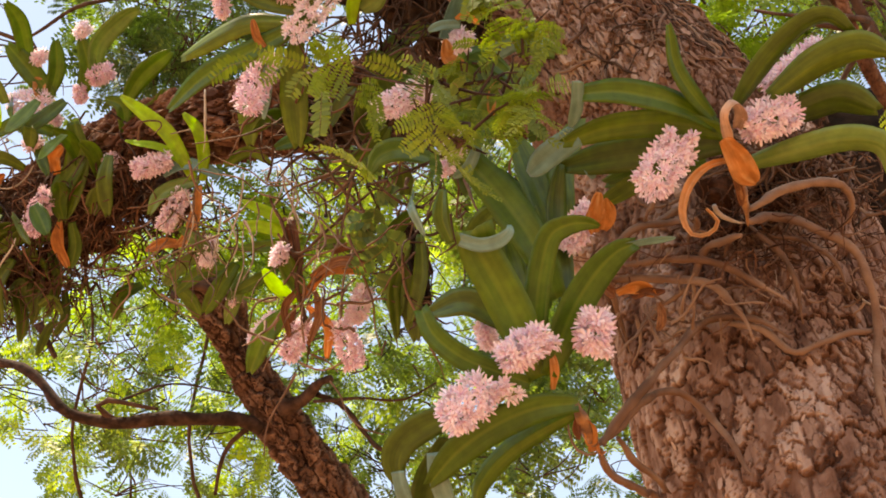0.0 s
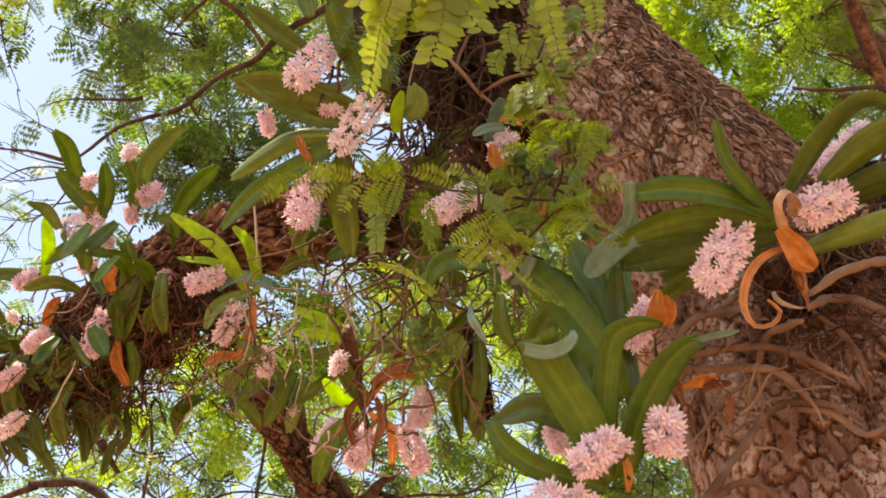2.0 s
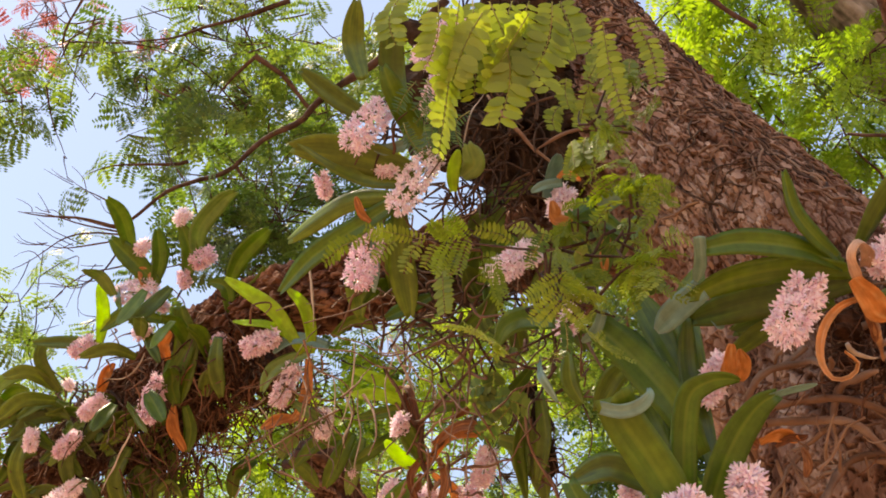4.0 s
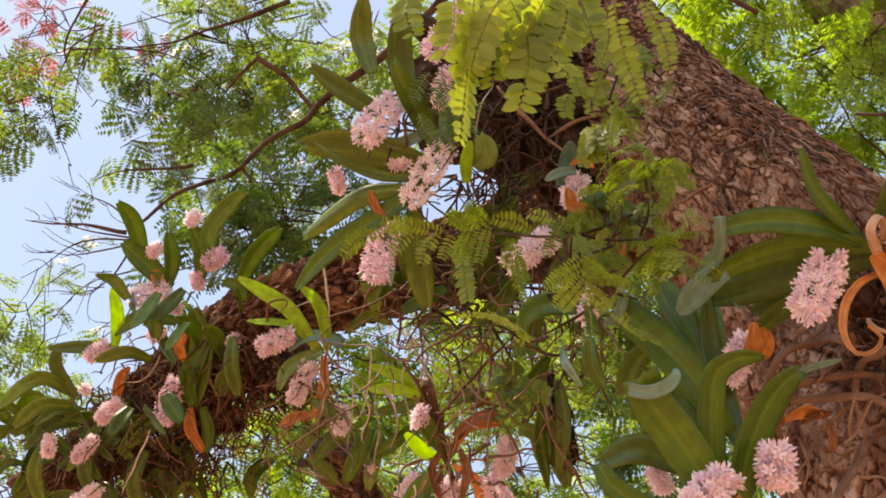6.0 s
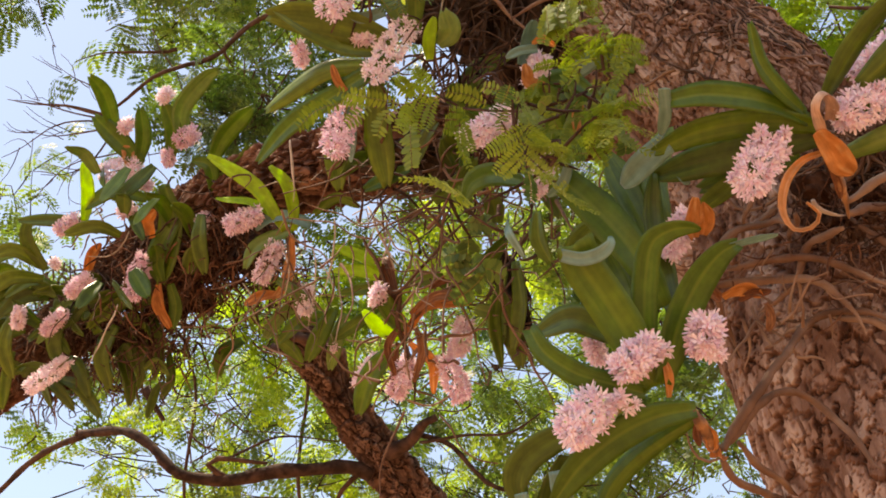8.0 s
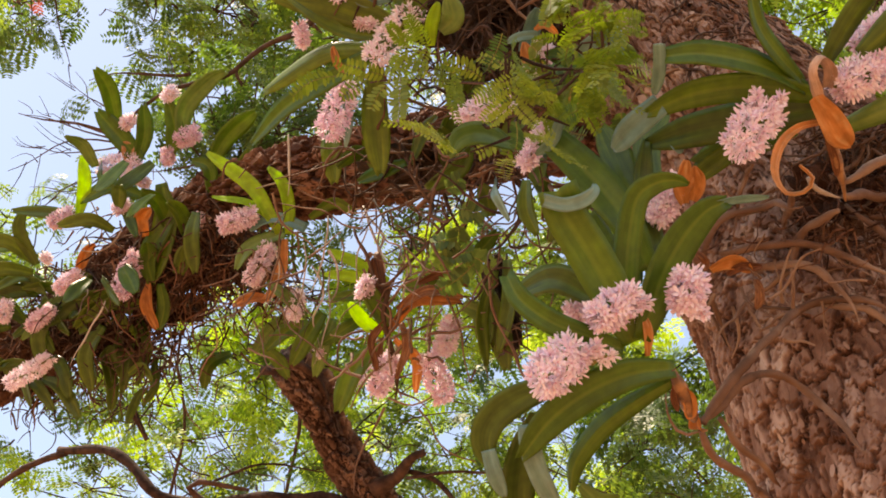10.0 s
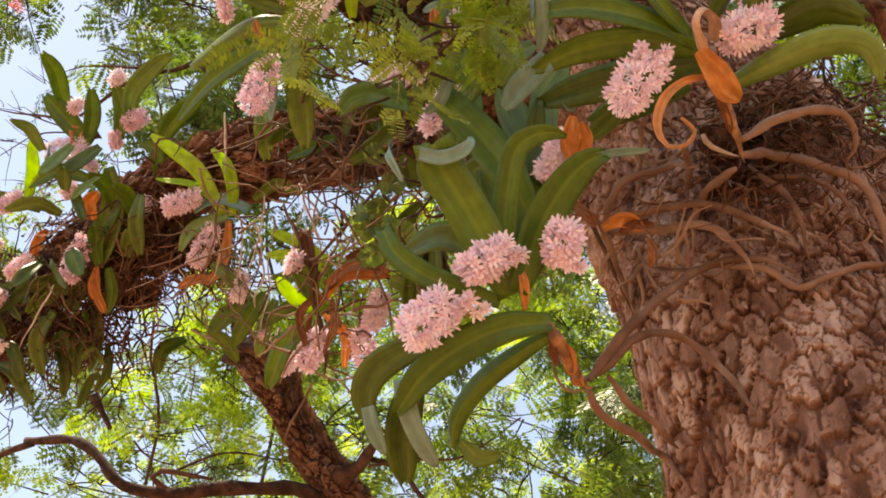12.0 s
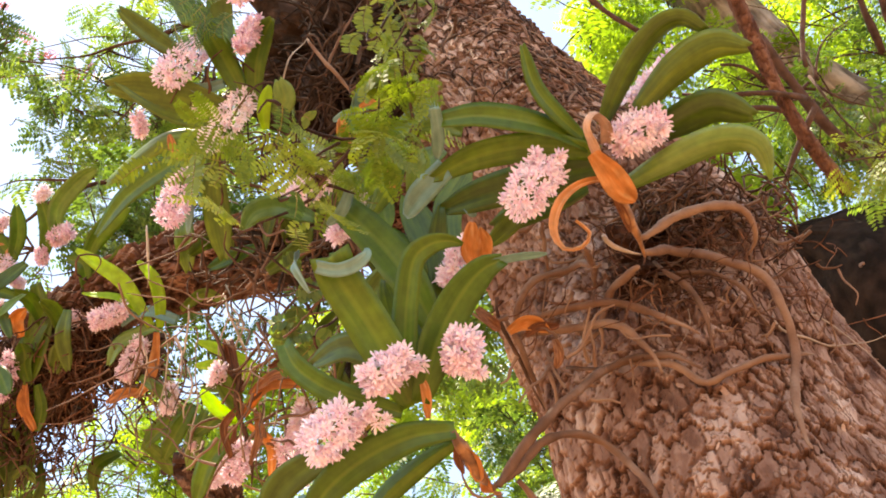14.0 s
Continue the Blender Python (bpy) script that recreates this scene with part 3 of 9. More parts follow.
def floret_shape(seed):
    """One small orchid flower that looks along +z: five narrow petals, a lip and a spur."""
    rng = np.random.RandomState(seed)
    v, f, slot = [], [], []
    for k in range(5):
        a = k * 2 * math.pi / 5 + rng.uniform(-0.15, 0.15)
        d = np.array((math.cos(a), math.sin(a), 0))
        s = np.array((-math.sin(a), math.cos(a), 0))
        L = rng.uniform(0.85, 1.15)
        up = rng.uniform(0.5, 1.15)
        i = len(v)
        for q, wd, z in ((0.08, 0.10, 0.0), (0.55, 0.25, 0.55 * up), (0.92, 0.24, 1.05 * up)):
            v += [d * q * L - s * wd + (0, 0, z), d * q * L + s * wd + (0, 0, z)]
        v.append(d * 1.15 * L + np.array((0, 0, 1.3 * up)))
        f += [(i, i + 2, i + 3, i + 1), (i + 2, i + 4, i + 5, i + 3), (i + 4, i + 6, i + 5)]
        slot += [0, 0, 0]
    i = len(v)
    for k in range(4):
        a = k * math.pi / 2
        v.append(np.array((0.16 * math.cos(a), 0.16 * math.sin(a), 0.12)))
    v.append(np.array((0.05, -0.12, 0.62)))
    v.append(np.array((0.0, 0.1, -0.75)))
    for k in range(4):
        f += [(i + k, i + (k + 1) % 4, i + 4), (i + (k + 1) % 4, i + k, i + 5)]
        slot += [1, 0]
    return np.array(v, float), f, slot


FLORET = 0.0080
FLORETS = [floret_shape(s) for s in range(5)]
FLORET_MESHES = [make_mesh("floret", v * FLORET, f, [M_PETAL, M_LIP], True, s) for v, f, s in FLORETS]
SPIKES = [0]


def spike(o, base, tip, radius, near=False, thin=1.0):
    """A dense flower spike of the orchid o from base to tip; near ones have each floret as an object of its own."""
    SPIKES[0] += 1
    rng = np.random.RandomState(100 + SPIKES[0])
    base, tip = V3(base), V3(tip)
    ax = tip - base
    L = np.linalg.norm(ax)
    ax = ax / L
    e1 = unit(np.cross(ax, (0.31, 0.5, 0.81)))
    e2 = np.cross(ax, e1)
    stalk = part("flower_spike", tube([base - ax * 0.015, base + ax * L * 0.5 + e1 * 0.002, tip], 0.0030, 0.0015, 6, 0.012), M_STEM, o,
                 "dense pale pink orchid flower spike")
    area = 2 * math.pi * radius * (L + 1.6 * radius)
    count = int(min(170, max(12, thin * area / 0.000105)))
    org = V3(root_of(o).location)
    vs, fs, ss, k = [], [], [], 0
    for i in range(count):
        s = (i + 0.5) / count
        lat = -radius * 0.55 + s * (L + radius * 1.1)
        x = np.clip(lat, 0, L)
        over = (lat - x) / radius
        a = i * 2.39996 + rng.uniform(-0.4, 0.4)
        out = (e1 * math.cos(a) + e2 * math.sin(a)) * math.sqrt(max(0.05, 1 - over * over)) + ax * over * 1.3 + ax * 0.15
        out = unit(out + rng.normal(0, 0.16, 3))
        bell = 0.86 + 0.14 * math.sin(min(1, max(0, x / L)) * math.pi)
        rr = max(0.002, radius * bell * rng.uniform(0.70, 1.0) - 0.0075)
        pos = base + ax * x + out * rr
        quat = Vector(out + rng.normal(0, 0.28, 3)).to_track_quat("Z", "Y").to_matrix()
        turn = np.array(quat @ Matrix.Rotation(rng.uniform(0, 6.28), 3, "Z"))
        size = rng.uniform(0.8, 1.18)
        if near:
            ob = new("floret", FLORET_MESHES[i % 5])
            ob.parent = stalk
            ob.matrix_local = Matrix.Translation(pos - org) @ Matrix(turn.tolist()).to_4x4() @ Matrix.Diagonal((size, size, size, 1))
        else:
            fv, ff, fl = FLORETS[i % 5]
            vs.append(pos + (fv * FLORET * size) @ turn.T)
            fs += [tuple(j + k for j in q) for q in ff]
            ss += fl
            k += len(fv)
    if not near:
        part("blossom", (np.vstack(vs), fs), [M_PETAL, M_LIP], stalk, "", slots=ss, kind="stuff")
    return stalk


def root(o, pts, r0, r1=None, kind="root", seed=0, wob=0.0045):
    """An aerial root of the orchid o."""
    m = {"root": M_ROOT, "dry": M_DRYROOT, "pale": M_PALEROOT, "stem": M_SHEATH}[kind]
    return part("stem" if kind == "stem" else "aerial_root", tube(pts, r0, r1 or r0 * 0.75, 9, 0.015, wob, seed + len(pts) * 3 + int(r0 * 1e4), taper=True), m, o,
                {"pale": "pale silvery aerial root", "stem": "orange-brown sheathed stem"}.get(kind, ""))


def root_mat(o, center, radii, seed, mat):
    """A lumpy dark ball of matted roots and bark litter, set where dense shade fills the gaps."""
    n, m = 48, 70
    th = np.linspace(0.02, math.pi - 0.02, n)[:, None]
    ph = np.linspace(0, 2 * math.pi, m, endpoint=False)[None]
    d = np.stack([np.sin(th) * np.cos(ph), np.sin(th) * np.sin(ph), np.cos(th) + 0 * ph], -1).reshape(-1, 3)
    rng = np.random.RandomState(seed)
    h = np.zeros(len(d))
    for k in range(60):
        w = unit(rng.normal(0, 1, 3))
        fr = 3 * 12 ** rng.rand()
        h += np.sin(d @ w * fr + rng.uniform(0, 6.28)) * 0.75 / fr ** 0.8
    v = V3(center) + d * np.array(radii) * (1 + 0.55 * h[:, None])
    f = grid_faces(n, m, True) + [tuple(range(m))[::-1], tuple((n - 1) * m + k for k in range(m))]
    return part("root_mat", (v, f), mat, o, "dark root ball filling shaded gaps", smooth=False)


def tangle(o, center, spread, count, length, rad, mat, seed, droop=0.6):
    """A matted clump of thin wiry roots as one part."""
    rng = np.random.RandomState(seed)
    out = []
    for i in range(count):
        p = V3(center) + rng.normal(0, 1, 3) * np.array(spread)
        d = unit(rng.normal(0, 1, 3) + np.array((0, 0, -droop)))
        L = length * rng.uniform(0.5, 1.4)
        pts = [p]
        for k in range(4):
            d = unit(d + rng.normal(0, 0.38, 3) + np.array((0, 0, -0.15 * droop)))
            pts.append(pts[-1] + d * L / 4)
        out.append(tube(pts, rad * rng.uniform(0.6, 1.3), rad * 0.4, 5, L / 12, 0, i, False))
    return part("root_tangle", joined(out), mat, o, kind="stuff")


# ---- pinnate foliage ----
def pinna_quads(n, length, size, rng, oval, wide=0.14):
    """Leaflets in pairs along x: arrays of corner points."""
    q = []
    for i in range(n):
        x = length * (i + 0.6) / n
        s = size * (0.55 + 0.7 * math.sin(math.pi * (i + 0.8) / (n + 0.6)) ** 0.7) * rng.uniform(0.85, 1.12)
        for sg in (1, -1):
            d = np.array((0.30 + rng.uniform(-0.1, 0.1), sg * 0.95, rng.uniform(-0.3, 0.12)))
            d = d / np.linalg.norm(d)
            w = np.array((0.95, -0.3 * sg, 0)) * wide * s
            p = np.array((x, 0, 0)) + d * s * 0.06
            if oval:
                q.append([p + w * 0.5, p + d * s * 0.35 + w, p + d * s * 0.75 + w * 0.78, p + d * s, p + d * s * 0.75 - w * 0.78, p + d * s * 0.35 - w, p - w * 0.5])
            else:
                q.append([p, p + d * s * 0.5 + w, p + d * s, p + d * s * 0.5 - w])
    return np.array(q)


def leaf_quads(pairs, pinna, leaflets, size, seed, oval=False):
    """A twice-pinnate leaf along x, drooping: corner points, and the rachis lines."""
    rng = np.random.RandomState(seed)
    out, lines = [], []
    L = pinna * 1.25
    for i in range(pairs):
        x = L * (0.25 + 0.75 * (i + 0.5) / pairs)
        z = -0.25 * x * x / L
        for sg in (1, -1):
            a = math.radians(rng.uniform(42, 66)) * sg
            q = pinna_quads(leaflets, pinna * rng.uniform(0.8, 1.1), size, rng, oval, 0.19)
            q[..., 2] -= 0.9 * (q[..., 0] ** 2) / pinna * rng.uniform(0.2, 0.7)
            ca, sa = math.cos(a), math.sin(a)
            m = np.array(((ca, -sa, 0), (sa, ca, 0), (0, 0, 1)))
            off = np.array((x, 0, z))
            out.append(q @ m.T + off)
            lines.append((off, off + m @ np.array((pinna * 0.95, 0, -0.3 * pinna))))
    lines.append((np.zeros(3), np.array((L, 0, -0.25 * L))))
    return np.concatenate(out), lines


BIG_LEAVES = [leaf_quads(3, 0.13, 8, 0.032, s, False) for s in range(4)]
NEAR_LEAVES = [leaf_quads(4, 0.085, 12, 0.014, 20 + s, True) for s in range(4)]


def turns(rng, n, droop):
    """n random rotations of leaves: pointing outward and down a little, faces mostly up."""
    yaw = rng.uniform(0, 2 * math.pi, n)
    pit = rng.normal(droop, 0.45, n)
    rol = rng.normal(0, 0.5, n)
    cy, sy, cp, sp, cr, sr = np.cos(yaw), np.sin(yaw), np.cos(pit), np.sin(pit), np.cos(rol), np.sin(rol)
    rz = np.zeros((n, 3, 3)); ry = np.zeros((n, 3, 3)); rx = np.zeros((n, 3, 3))
    rz[:, 0, 0], rz[:, 0, 1], rz[:, 1, 0], rz[:, 1, 1], rz[:, 2, 2] = cy, -sy, sy, cy, 1
    ry[:, 0, 0], ry[:, 0, 2], ry[:, 2, 0], ry[:, 2, 2], ry[:, 1, 1] = cp, sp, -sp, cp, 1
    rx[:, 1, 1], rx[:, 1, 2], rx[:, 2, 1], rx[:, 2, 2], rx[:, 0, 0] = cr, -sr, sr, cr, 1
    return rz @ ry @ rx


def quads_mesh(q):
    k = q.shape[1]
    v = q.reshape(-1, 3)
    return v, [tuple(range(i, i + k)) for i in range(0, len(v), k)]


def crown(o, center, radii, count, mat, seed, size=1.0, droop=0.35, clumps=9, near=False):
    """Leaves in loose clumps within an ellipsoid, on thin twigs, as one part of the tree o."""
    rng = np.random.RandomState(seed)
    count = count if near else max(4, int(count * 0.42))
    center, radii = V3(center), np.array(radii, float)
    cl = rng.normal(0, 0.55, (clumps, 3)).clip(-1.2, 1.2)
    who = rng.randint(0, clumps, count)
    pos = center + (cl[who] + rng.normal(0, 0.20, (count, 3))) * radii
    R = turns(rng, count, droop)
    sc = rng.uniform(0.7, 1.25, count) * size
    out = []
    for k, (q, _) in enumerate(NEAR_LEAVES if near else BIG_LEAVES):
        m = np.arange(count) % 4 == k
        out.append((np.einsum("nij,mkj->nmki", R[m], q) * sc[m, None, None, None] + pos[m, None, None]).reshape(-1, q.shape[1], 3))
    part("crown", quads_mesh(np.concatenate(out)), mat, o, smooth=False, kind="stuff")
    t = []
    for i in range(clumps):
        e = center + cl[i] * radii
        j = int(np.argmin([np.linalg.norm(cl[i] - cl[k]) if k < i else 9 for k in range(clumps)])) if i else 0
        b = center + cl[j] * radii if i else center
        t.append(tube([b, (b + e) / 2 + rng.normal(0, 0.16, 3) * radii, e], 0.0038 * size + 0.001, 0.0015, 5, 0.06, 0.006, i, False))
    for i in range(0, count, 5):
        c = center + cl[who[i]] * radii
        t.append(tube([c, (c + pos[i]) / 2 + rng.normal(0, 0.03, 3), pos[i]], 0.003, 0.0015, 4, 0.1, 0, i, False))
    part("twig", joined(t), M_DARKWOOD, o, "thin dark twig", kind="stuff")


def frond(o, base, tip, width, mat, seed, pairs=9, leaflets=12, face=(0, -0.74, -0.67)):
    """One near pinnate leaf with its rachis: rows of small oval leaflets on side stalks."""
    rng = np.random.RandomState(seed)
    base, tip, face = V3(base), V3(tip), V3(face)
    L = np.linalg.norm(tip - base)
    c = spline([base, (base + tip) / 2 + np.array((0, 0, 0.06 * L)), tip], 24)
    t = unit(np.gradient(c, axis=0))
    side = unit(np.cross(t, face))
    nor = np.cross(side, t)
    quads, stalks = [], [tube(c[::6], 0.0018, 0.0008, 5, 0.03, 0, seed, False)]
    for i in range(pairs):
        s = (i + 0.7) / pairs
        k = int(s * 24)
        wl = width * (0.55 + 0.45 * math.sin(math.pi * min(1, 0.25 + 0.7 * s)))
        for sg in (1, -1):
            d = unit(t[k] * rng.uniform(0.45, 0.75) + side[k] * sg + nor[k] * rng.uniform(-0.3, 0.3))
            u = unit(np.cross(d, nor[k] + rng.normal(0, 0.15, 3)))
            w = np.cross(u, d)
            q = pinna_quads(leaflets, wl, wl * 0.17, rng, True)
            quads.append(c[k] + q[..., :1] * d + q[..., 1:2] * u + q[..., 2:] * w)
            stalks.append(tube([c[k], c[k] + d * wl * 0.5, c[k] + d * wl], 0.0009, 0.0005, 4, 0.03, 0, i, False))
    fr = part("frond", quads_mesh(np.concatenate(quads)), mat, o, "bright green feathery compound leaf", smooth=False, kind="stuff")
    part("stalk", joined(stalks), M_STEM, fr)
    return fr


def simple_pinna(o, base, tip, size, mat, seed, n=10, wide=0.14, face=(0, -0.74, -0.67)):
    """A single feather leaf: leaflets in two rows on one stalk."""
    rng = np.random.RandomState(seed)
    base, tip = V3(base), V3(tip)
    L = np.linalg.norm(tip - base)
    c = spline([base, (base + tip) / 2 + np.array((0, 0, 0.05 * L)), tip], 12)
    d = unit(tip - base)
    u = unit(np.cross(d, V3(face)))
    w = np.cross(u, d)
    bow, roll = rng.normal(0, 0.07) * L, rng.normal(0, 0.45)
    c = c + np.sin(np.linspace(0, math.pi, 13))[:, None] * u * bow
    u, w = u * math.cos(roll) + w * math.sin(roll), w * math.cos(roll) - u * math.sin(roll)
    q = pinna_quads(n, L, size, rng, True, wide)
    q = q[rng.rand(len(q)) > 0.06]
    k = q[:, 0, 0] / L * 12
    at = np.stack([np.interp(k, np.arange(13), c[:, j]) for j in range(3)], 1)
    g = at[:, None] + (q[..., :1] - q[:, :1, :1]) * d + q[..., 1:2] * u + q[..., 2:] * w
    fr = part("frond", quads_mesh(g), mat, o, "bright green feather leaf", smooth=False, kind="stuff")
    part("stalk", tube(c[::4], 0.0010, 0.0005, 5, 0.03), M_STEM, fr)
    return fr


def stem_to_ground(o, foot, neck, ends, r):
    """The trunk of a tree behind, from the ground to its neck, and limbs from there into the crown."""
    foot, neck = V3(foot), V3(neck)
    tv, tf, tt = barked([foot, foot + (neck - foot) * 0.5 + np.array((0.08, 0.05, 0)), neck], (r * 1.3, r, r * 0.8), 44, 40, 0.05, 0.012, int(r * 1000))
    part("trunk", (tv, tf), M_GREYBARK, o, attr=tt)
    for k, e in enumerate(ends):
        e = V3(e)
        mid = (neck + e) / 2 + np.array((0.1 * (-1) ** k, 0.08, 0.12))
        part("branch", tube([neck - np.array((0, 0, 0.1)), mid, e], 0.009, 0.004, 8, 0.08, 0.05, k + 5), M_DARKWOOD, o)


# ---- ground ----
def ground():
    n = 40
    e = np.r_[-np.geomspace(900, 1.5, n // 2), np.geomspace(1.5, 900, n // 2)]
    x, y = np.meshgrid(e, e)
    z = 0.03 * np.sin(x * 1.3) * np.cos(y * 1.7) * (np.abs(x) < 30) * (np.abs(y) < 30)
    v = np.stack([x, y, z], -1).reshape(-1, 3)
    ob = new("ground", make_mesh("ground", v, grid_faces(n, n, False), [M_GROUND]))
    tagged(ob, "bare sunlit dry earth under the trees", "ground", "", "structure")


ground()


# ---- the big tree ----
TRUNK_AXIS = [(0.980, 2.030, -0.150), (0.880, 2.000, 1.400), (0.800, 1.990, 2.550), (0.740, 1.980, 2.950), (0.690, 1.975, 3.250), (0.600, 1.970, 3.520), (0.450, 1.955, 3.820), (0.330, 1.980, 4.150), (0.220, 2.030, 4.600)]
o = thing("tree", (0.980, 2.030, 0.0), "large old tree with flaky pinkish-brown bark carrying orchids", "tree")
tv, tf, tt, tu = flaky_trunk(TRUNK_AXIS, (0.43, 0.375, 0.318, 0.298, 0.28, 0.25, 0.21, 0.18, 0.16), 860, 560, 0.031, 11, 0.44, 0.62, 0.63, 0.78)
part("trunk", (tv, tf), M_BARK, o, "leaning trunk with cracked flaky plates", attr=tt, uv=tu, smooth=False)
bark_flakes(o, tv, 560, 860, 0.06, 0.62, 200, 500, 0.013, 61, M_BARK, 0.10)
bark_flakes(o, tv, 560, 860, 0.58, 0.97, 100, 1100, 0.019, 71, M_BARK, 0.2)
clinging_roots(o, tv, 560, 860, 0.60, 0.96, 0.3, 300, 0.13, 0.0030, M_DRYROOT, 81)
clinging_roots(o, tv, 560, 860, 0.58, 0.96, 0.3, 160, 0.16, 0.0034, M_ROOT, 82)
LIMB_AXIS = [(0.406, 2.012, 3.796), (0.263, 2.148, 3.872), (0.049, 2.359, 4.011), (-0.174, 2.457, 4.054), (-0.438, 2.537, 4.071), (-0.685, 2.662, 4.083), (-0.925, 2.867, 4.099), (-1.160, 3.088, 4.070), (-1.439, 3.347, 3.986), (-1.831, 3.640, 3.930)]
tv, tf, tt, tu = flaky_trunk(LIMB_AXIS, (0.14, 0.12, 0.105, 0.10, 0.10, 0.088, 0.072, 0.06, 0.05, 0.045), 460, 220, 0.026, 23, 0, 0.0, 2.0, 1.6, 0.06)
part("limb", (tv, tf), M_LIMB, o, "reddish-brown rough side limb", attr=tt, uv=tu, smooth=False)
# Unseen crown overhead, added to keep direct sun off trunk and orchids.
crown(o, (-0.964, 1.487, 6.961), (1.5, 1.0, 0.6), 300, M_CANOPY, 907, 1.7, 0.35, 30)

o = thing("hanging_branch", (-0.393, 3.837, 4.022), "thick reddish-brown branch stub hanging behind the orchids", "branch")
tv, tf, tt, tu = flaky_trunk([(-0.606, 3.479, 4.190), (-0.560, 3.520, 4.169), (-0.510, 3.594, 4.140), (-0.469, 3.710, 4.104), (-0.406, 3.818, 4.045), (-0.315, 3.923, 3.943), (-0.212, 4.017, 3.821), (-0.072, 4.117, 3.658)], (0.045, 0.066, 0.070, 0.058, 0.064, 0.074, 0.082, 0.09), 260, 130, 0.028, 31, 0, 0.0, 2.0, 1.6, 0.10)
part("stub", (tv, tf), M_STUB, o, attr=tt, uv=tu, smooth=False)
part("branch", tube([(-0.370, 3.888, 3.890), (-0.472, 3.846, 3.879), (-0.585, 3.828, 3.870), (-0.718, 3.828, 3.871), (-0.852, 3.838, 3.858), (-0.961, 3.824, 3.876), (-1.037, 3.815, 3.921), (-1.098, 3.817, 3.983), (-1.170, 3.826, 4.038), (-1.268, 3.851, 4.087), (-1.401, 3.897, 4.109)], 0.0265, 0.0140, 10, 0.04, 0.008, 1), M_DARKWOOD, o, "dark curving side branch")
part("branch", tube([(-1.371, 3.896, 4.111), (-1.469, 3.937, 4.091), (-1.578, 3.981, 4.067), (-1.701, 4.054, 4.005), (-1.834, 4.124, 3.948)], 0.0130, 0.0090, 10, 0.04, 0.008, 2), M_DARKWOOD, o)
part("branch", tube([(-0.842, 3.832, 3.865), (-0.908, 3.797, 3.894), (-0.872, 3.774, 3.908), (-0.769, 3.785, 3.894), (-0.695, 3.799, 3.875)], 0.0120, 0.0060, 10, 0.04, 0.008, 3), M_DARKWOOD, o)
part("branch", tube([(-0.857, 3.796, 3.913), (-0.769, 3.776, 3.938), (-0.672, 3.757, 3.962), (-0.464, 3.772, 3.942)], 0.0050, 0.0025, 10, 0.04, 0.008, 4), M_DARKWOOD, o)
part("branch", tube([(-0.974, 3.733, 3.994), (-0.920, 3.764, 3.954), (-0.847, 3.788, 3.923)], 0.0040, 0.0025, 10, 0.04, 0.008, 5), M_DARKWOOD, o)
part("branch", tube([(-0.298, 3.844, 3.930), (-0.227, 3.781, 3.929), (-0.170, 3.657, 3.926), (-0.135, 3.644, 3.944)], 0.0280, 0.0130, 10, 0.04, 0.008, 6), M_DARKWOOD, o)
part("branch", tube([(-0.207, 3.768, 3.946), (-0.095, 3.702, 3.868), (-0.027, 3.711, 3.774), (0.032, 3.705, 3.701), (0.131, 3.723, 3.677)], 0.0110, 0.0060, 10, 0.04, 0.008, 7), M_DARKWOOD, o)
part("branch", tube([(-0.188, 3.739, 3.902), (-0.047, 3.645, 3.860), (0.098, 3.600, 3.836), (0.220, 3.563, 3.884)], 0.0060, 0.0030, 10, 0.04, 0.008, 8), M_DARKWOOD, o)
part("branch", tube([(-1.105, 3.638, 4.117), (-1.078, 3.667, 4.079), (-1.040, 3.708, 4.026)], 0.0160, 0.0070, 10, 0.04, 0.008, 9), M_DARKWOOD, o)
part("branch", tube([(-0.399, 3.885, 3.878), (-0.481, 3.931, 3.818), (-0.510, 4.024, 3.698)], 0.0100, 0.0060, 10, 0.04, 0.008, 10), M_DARKWOOD, o)
part("branch", tube([(-0.657, 3.481, 4.155), (-0.582, 3.476, 4.128), (-0.541, 3.520, 4.105), (-0.519, 3.574, 4.083)], 0.0140, 0.0080, 10, 0.04, 0.008, 11), M_STUB, o)
part("branch", tube([(-0.614, 3.432, 4.153), (-0.542, 3.449, 4.147), (-0.474, 3.505, 4.124), (-0.453, 3.597, 4.103)], 0.0160, 0.0080, 10, 0.04, 0.008, 12), M_STUB, o)

# ---- orchids ----

o = thing("orchid", (0.328, 1.670, 2.670), "large orchid with arching green strap leaves and pink flower clusters", "orchid", "orchids on the tree")
leaf(o, [(0.217, 1.502, 2.697), (0.186, 1.458, 2.749), (0.152, 1.422, 2.802), (0.124, 1.392, 2.839), (0.112, 1.363, 2.862)], 0.063, (0.11, -0.72, -0.68), peak=0.45, blunt=2.6)
leaf(o, [(0.091, 1.369, 2.846), (0.121, 1.371, 2.838), (0.148, 1.365, 2.841), (0.164, 1.359, 2.854), (0.164, 1.357, 2.865)], 0.021, (0.05, -0.75, -0.63), "white")
leaf(o, [(0.215, 1.499, 2.700), (0.211, 1.463, 2.774), (0.217, 1.427, 2.833), (0.229, 1.390, 2.871), (0.253, 1.365, 2.874), (0.278, 1.359, 2.873), (0.299, 1.369, 2.875)], 0.040, (-0.30, -0.71, -0.64), "pale", peak=0.4, blunt=0.2)
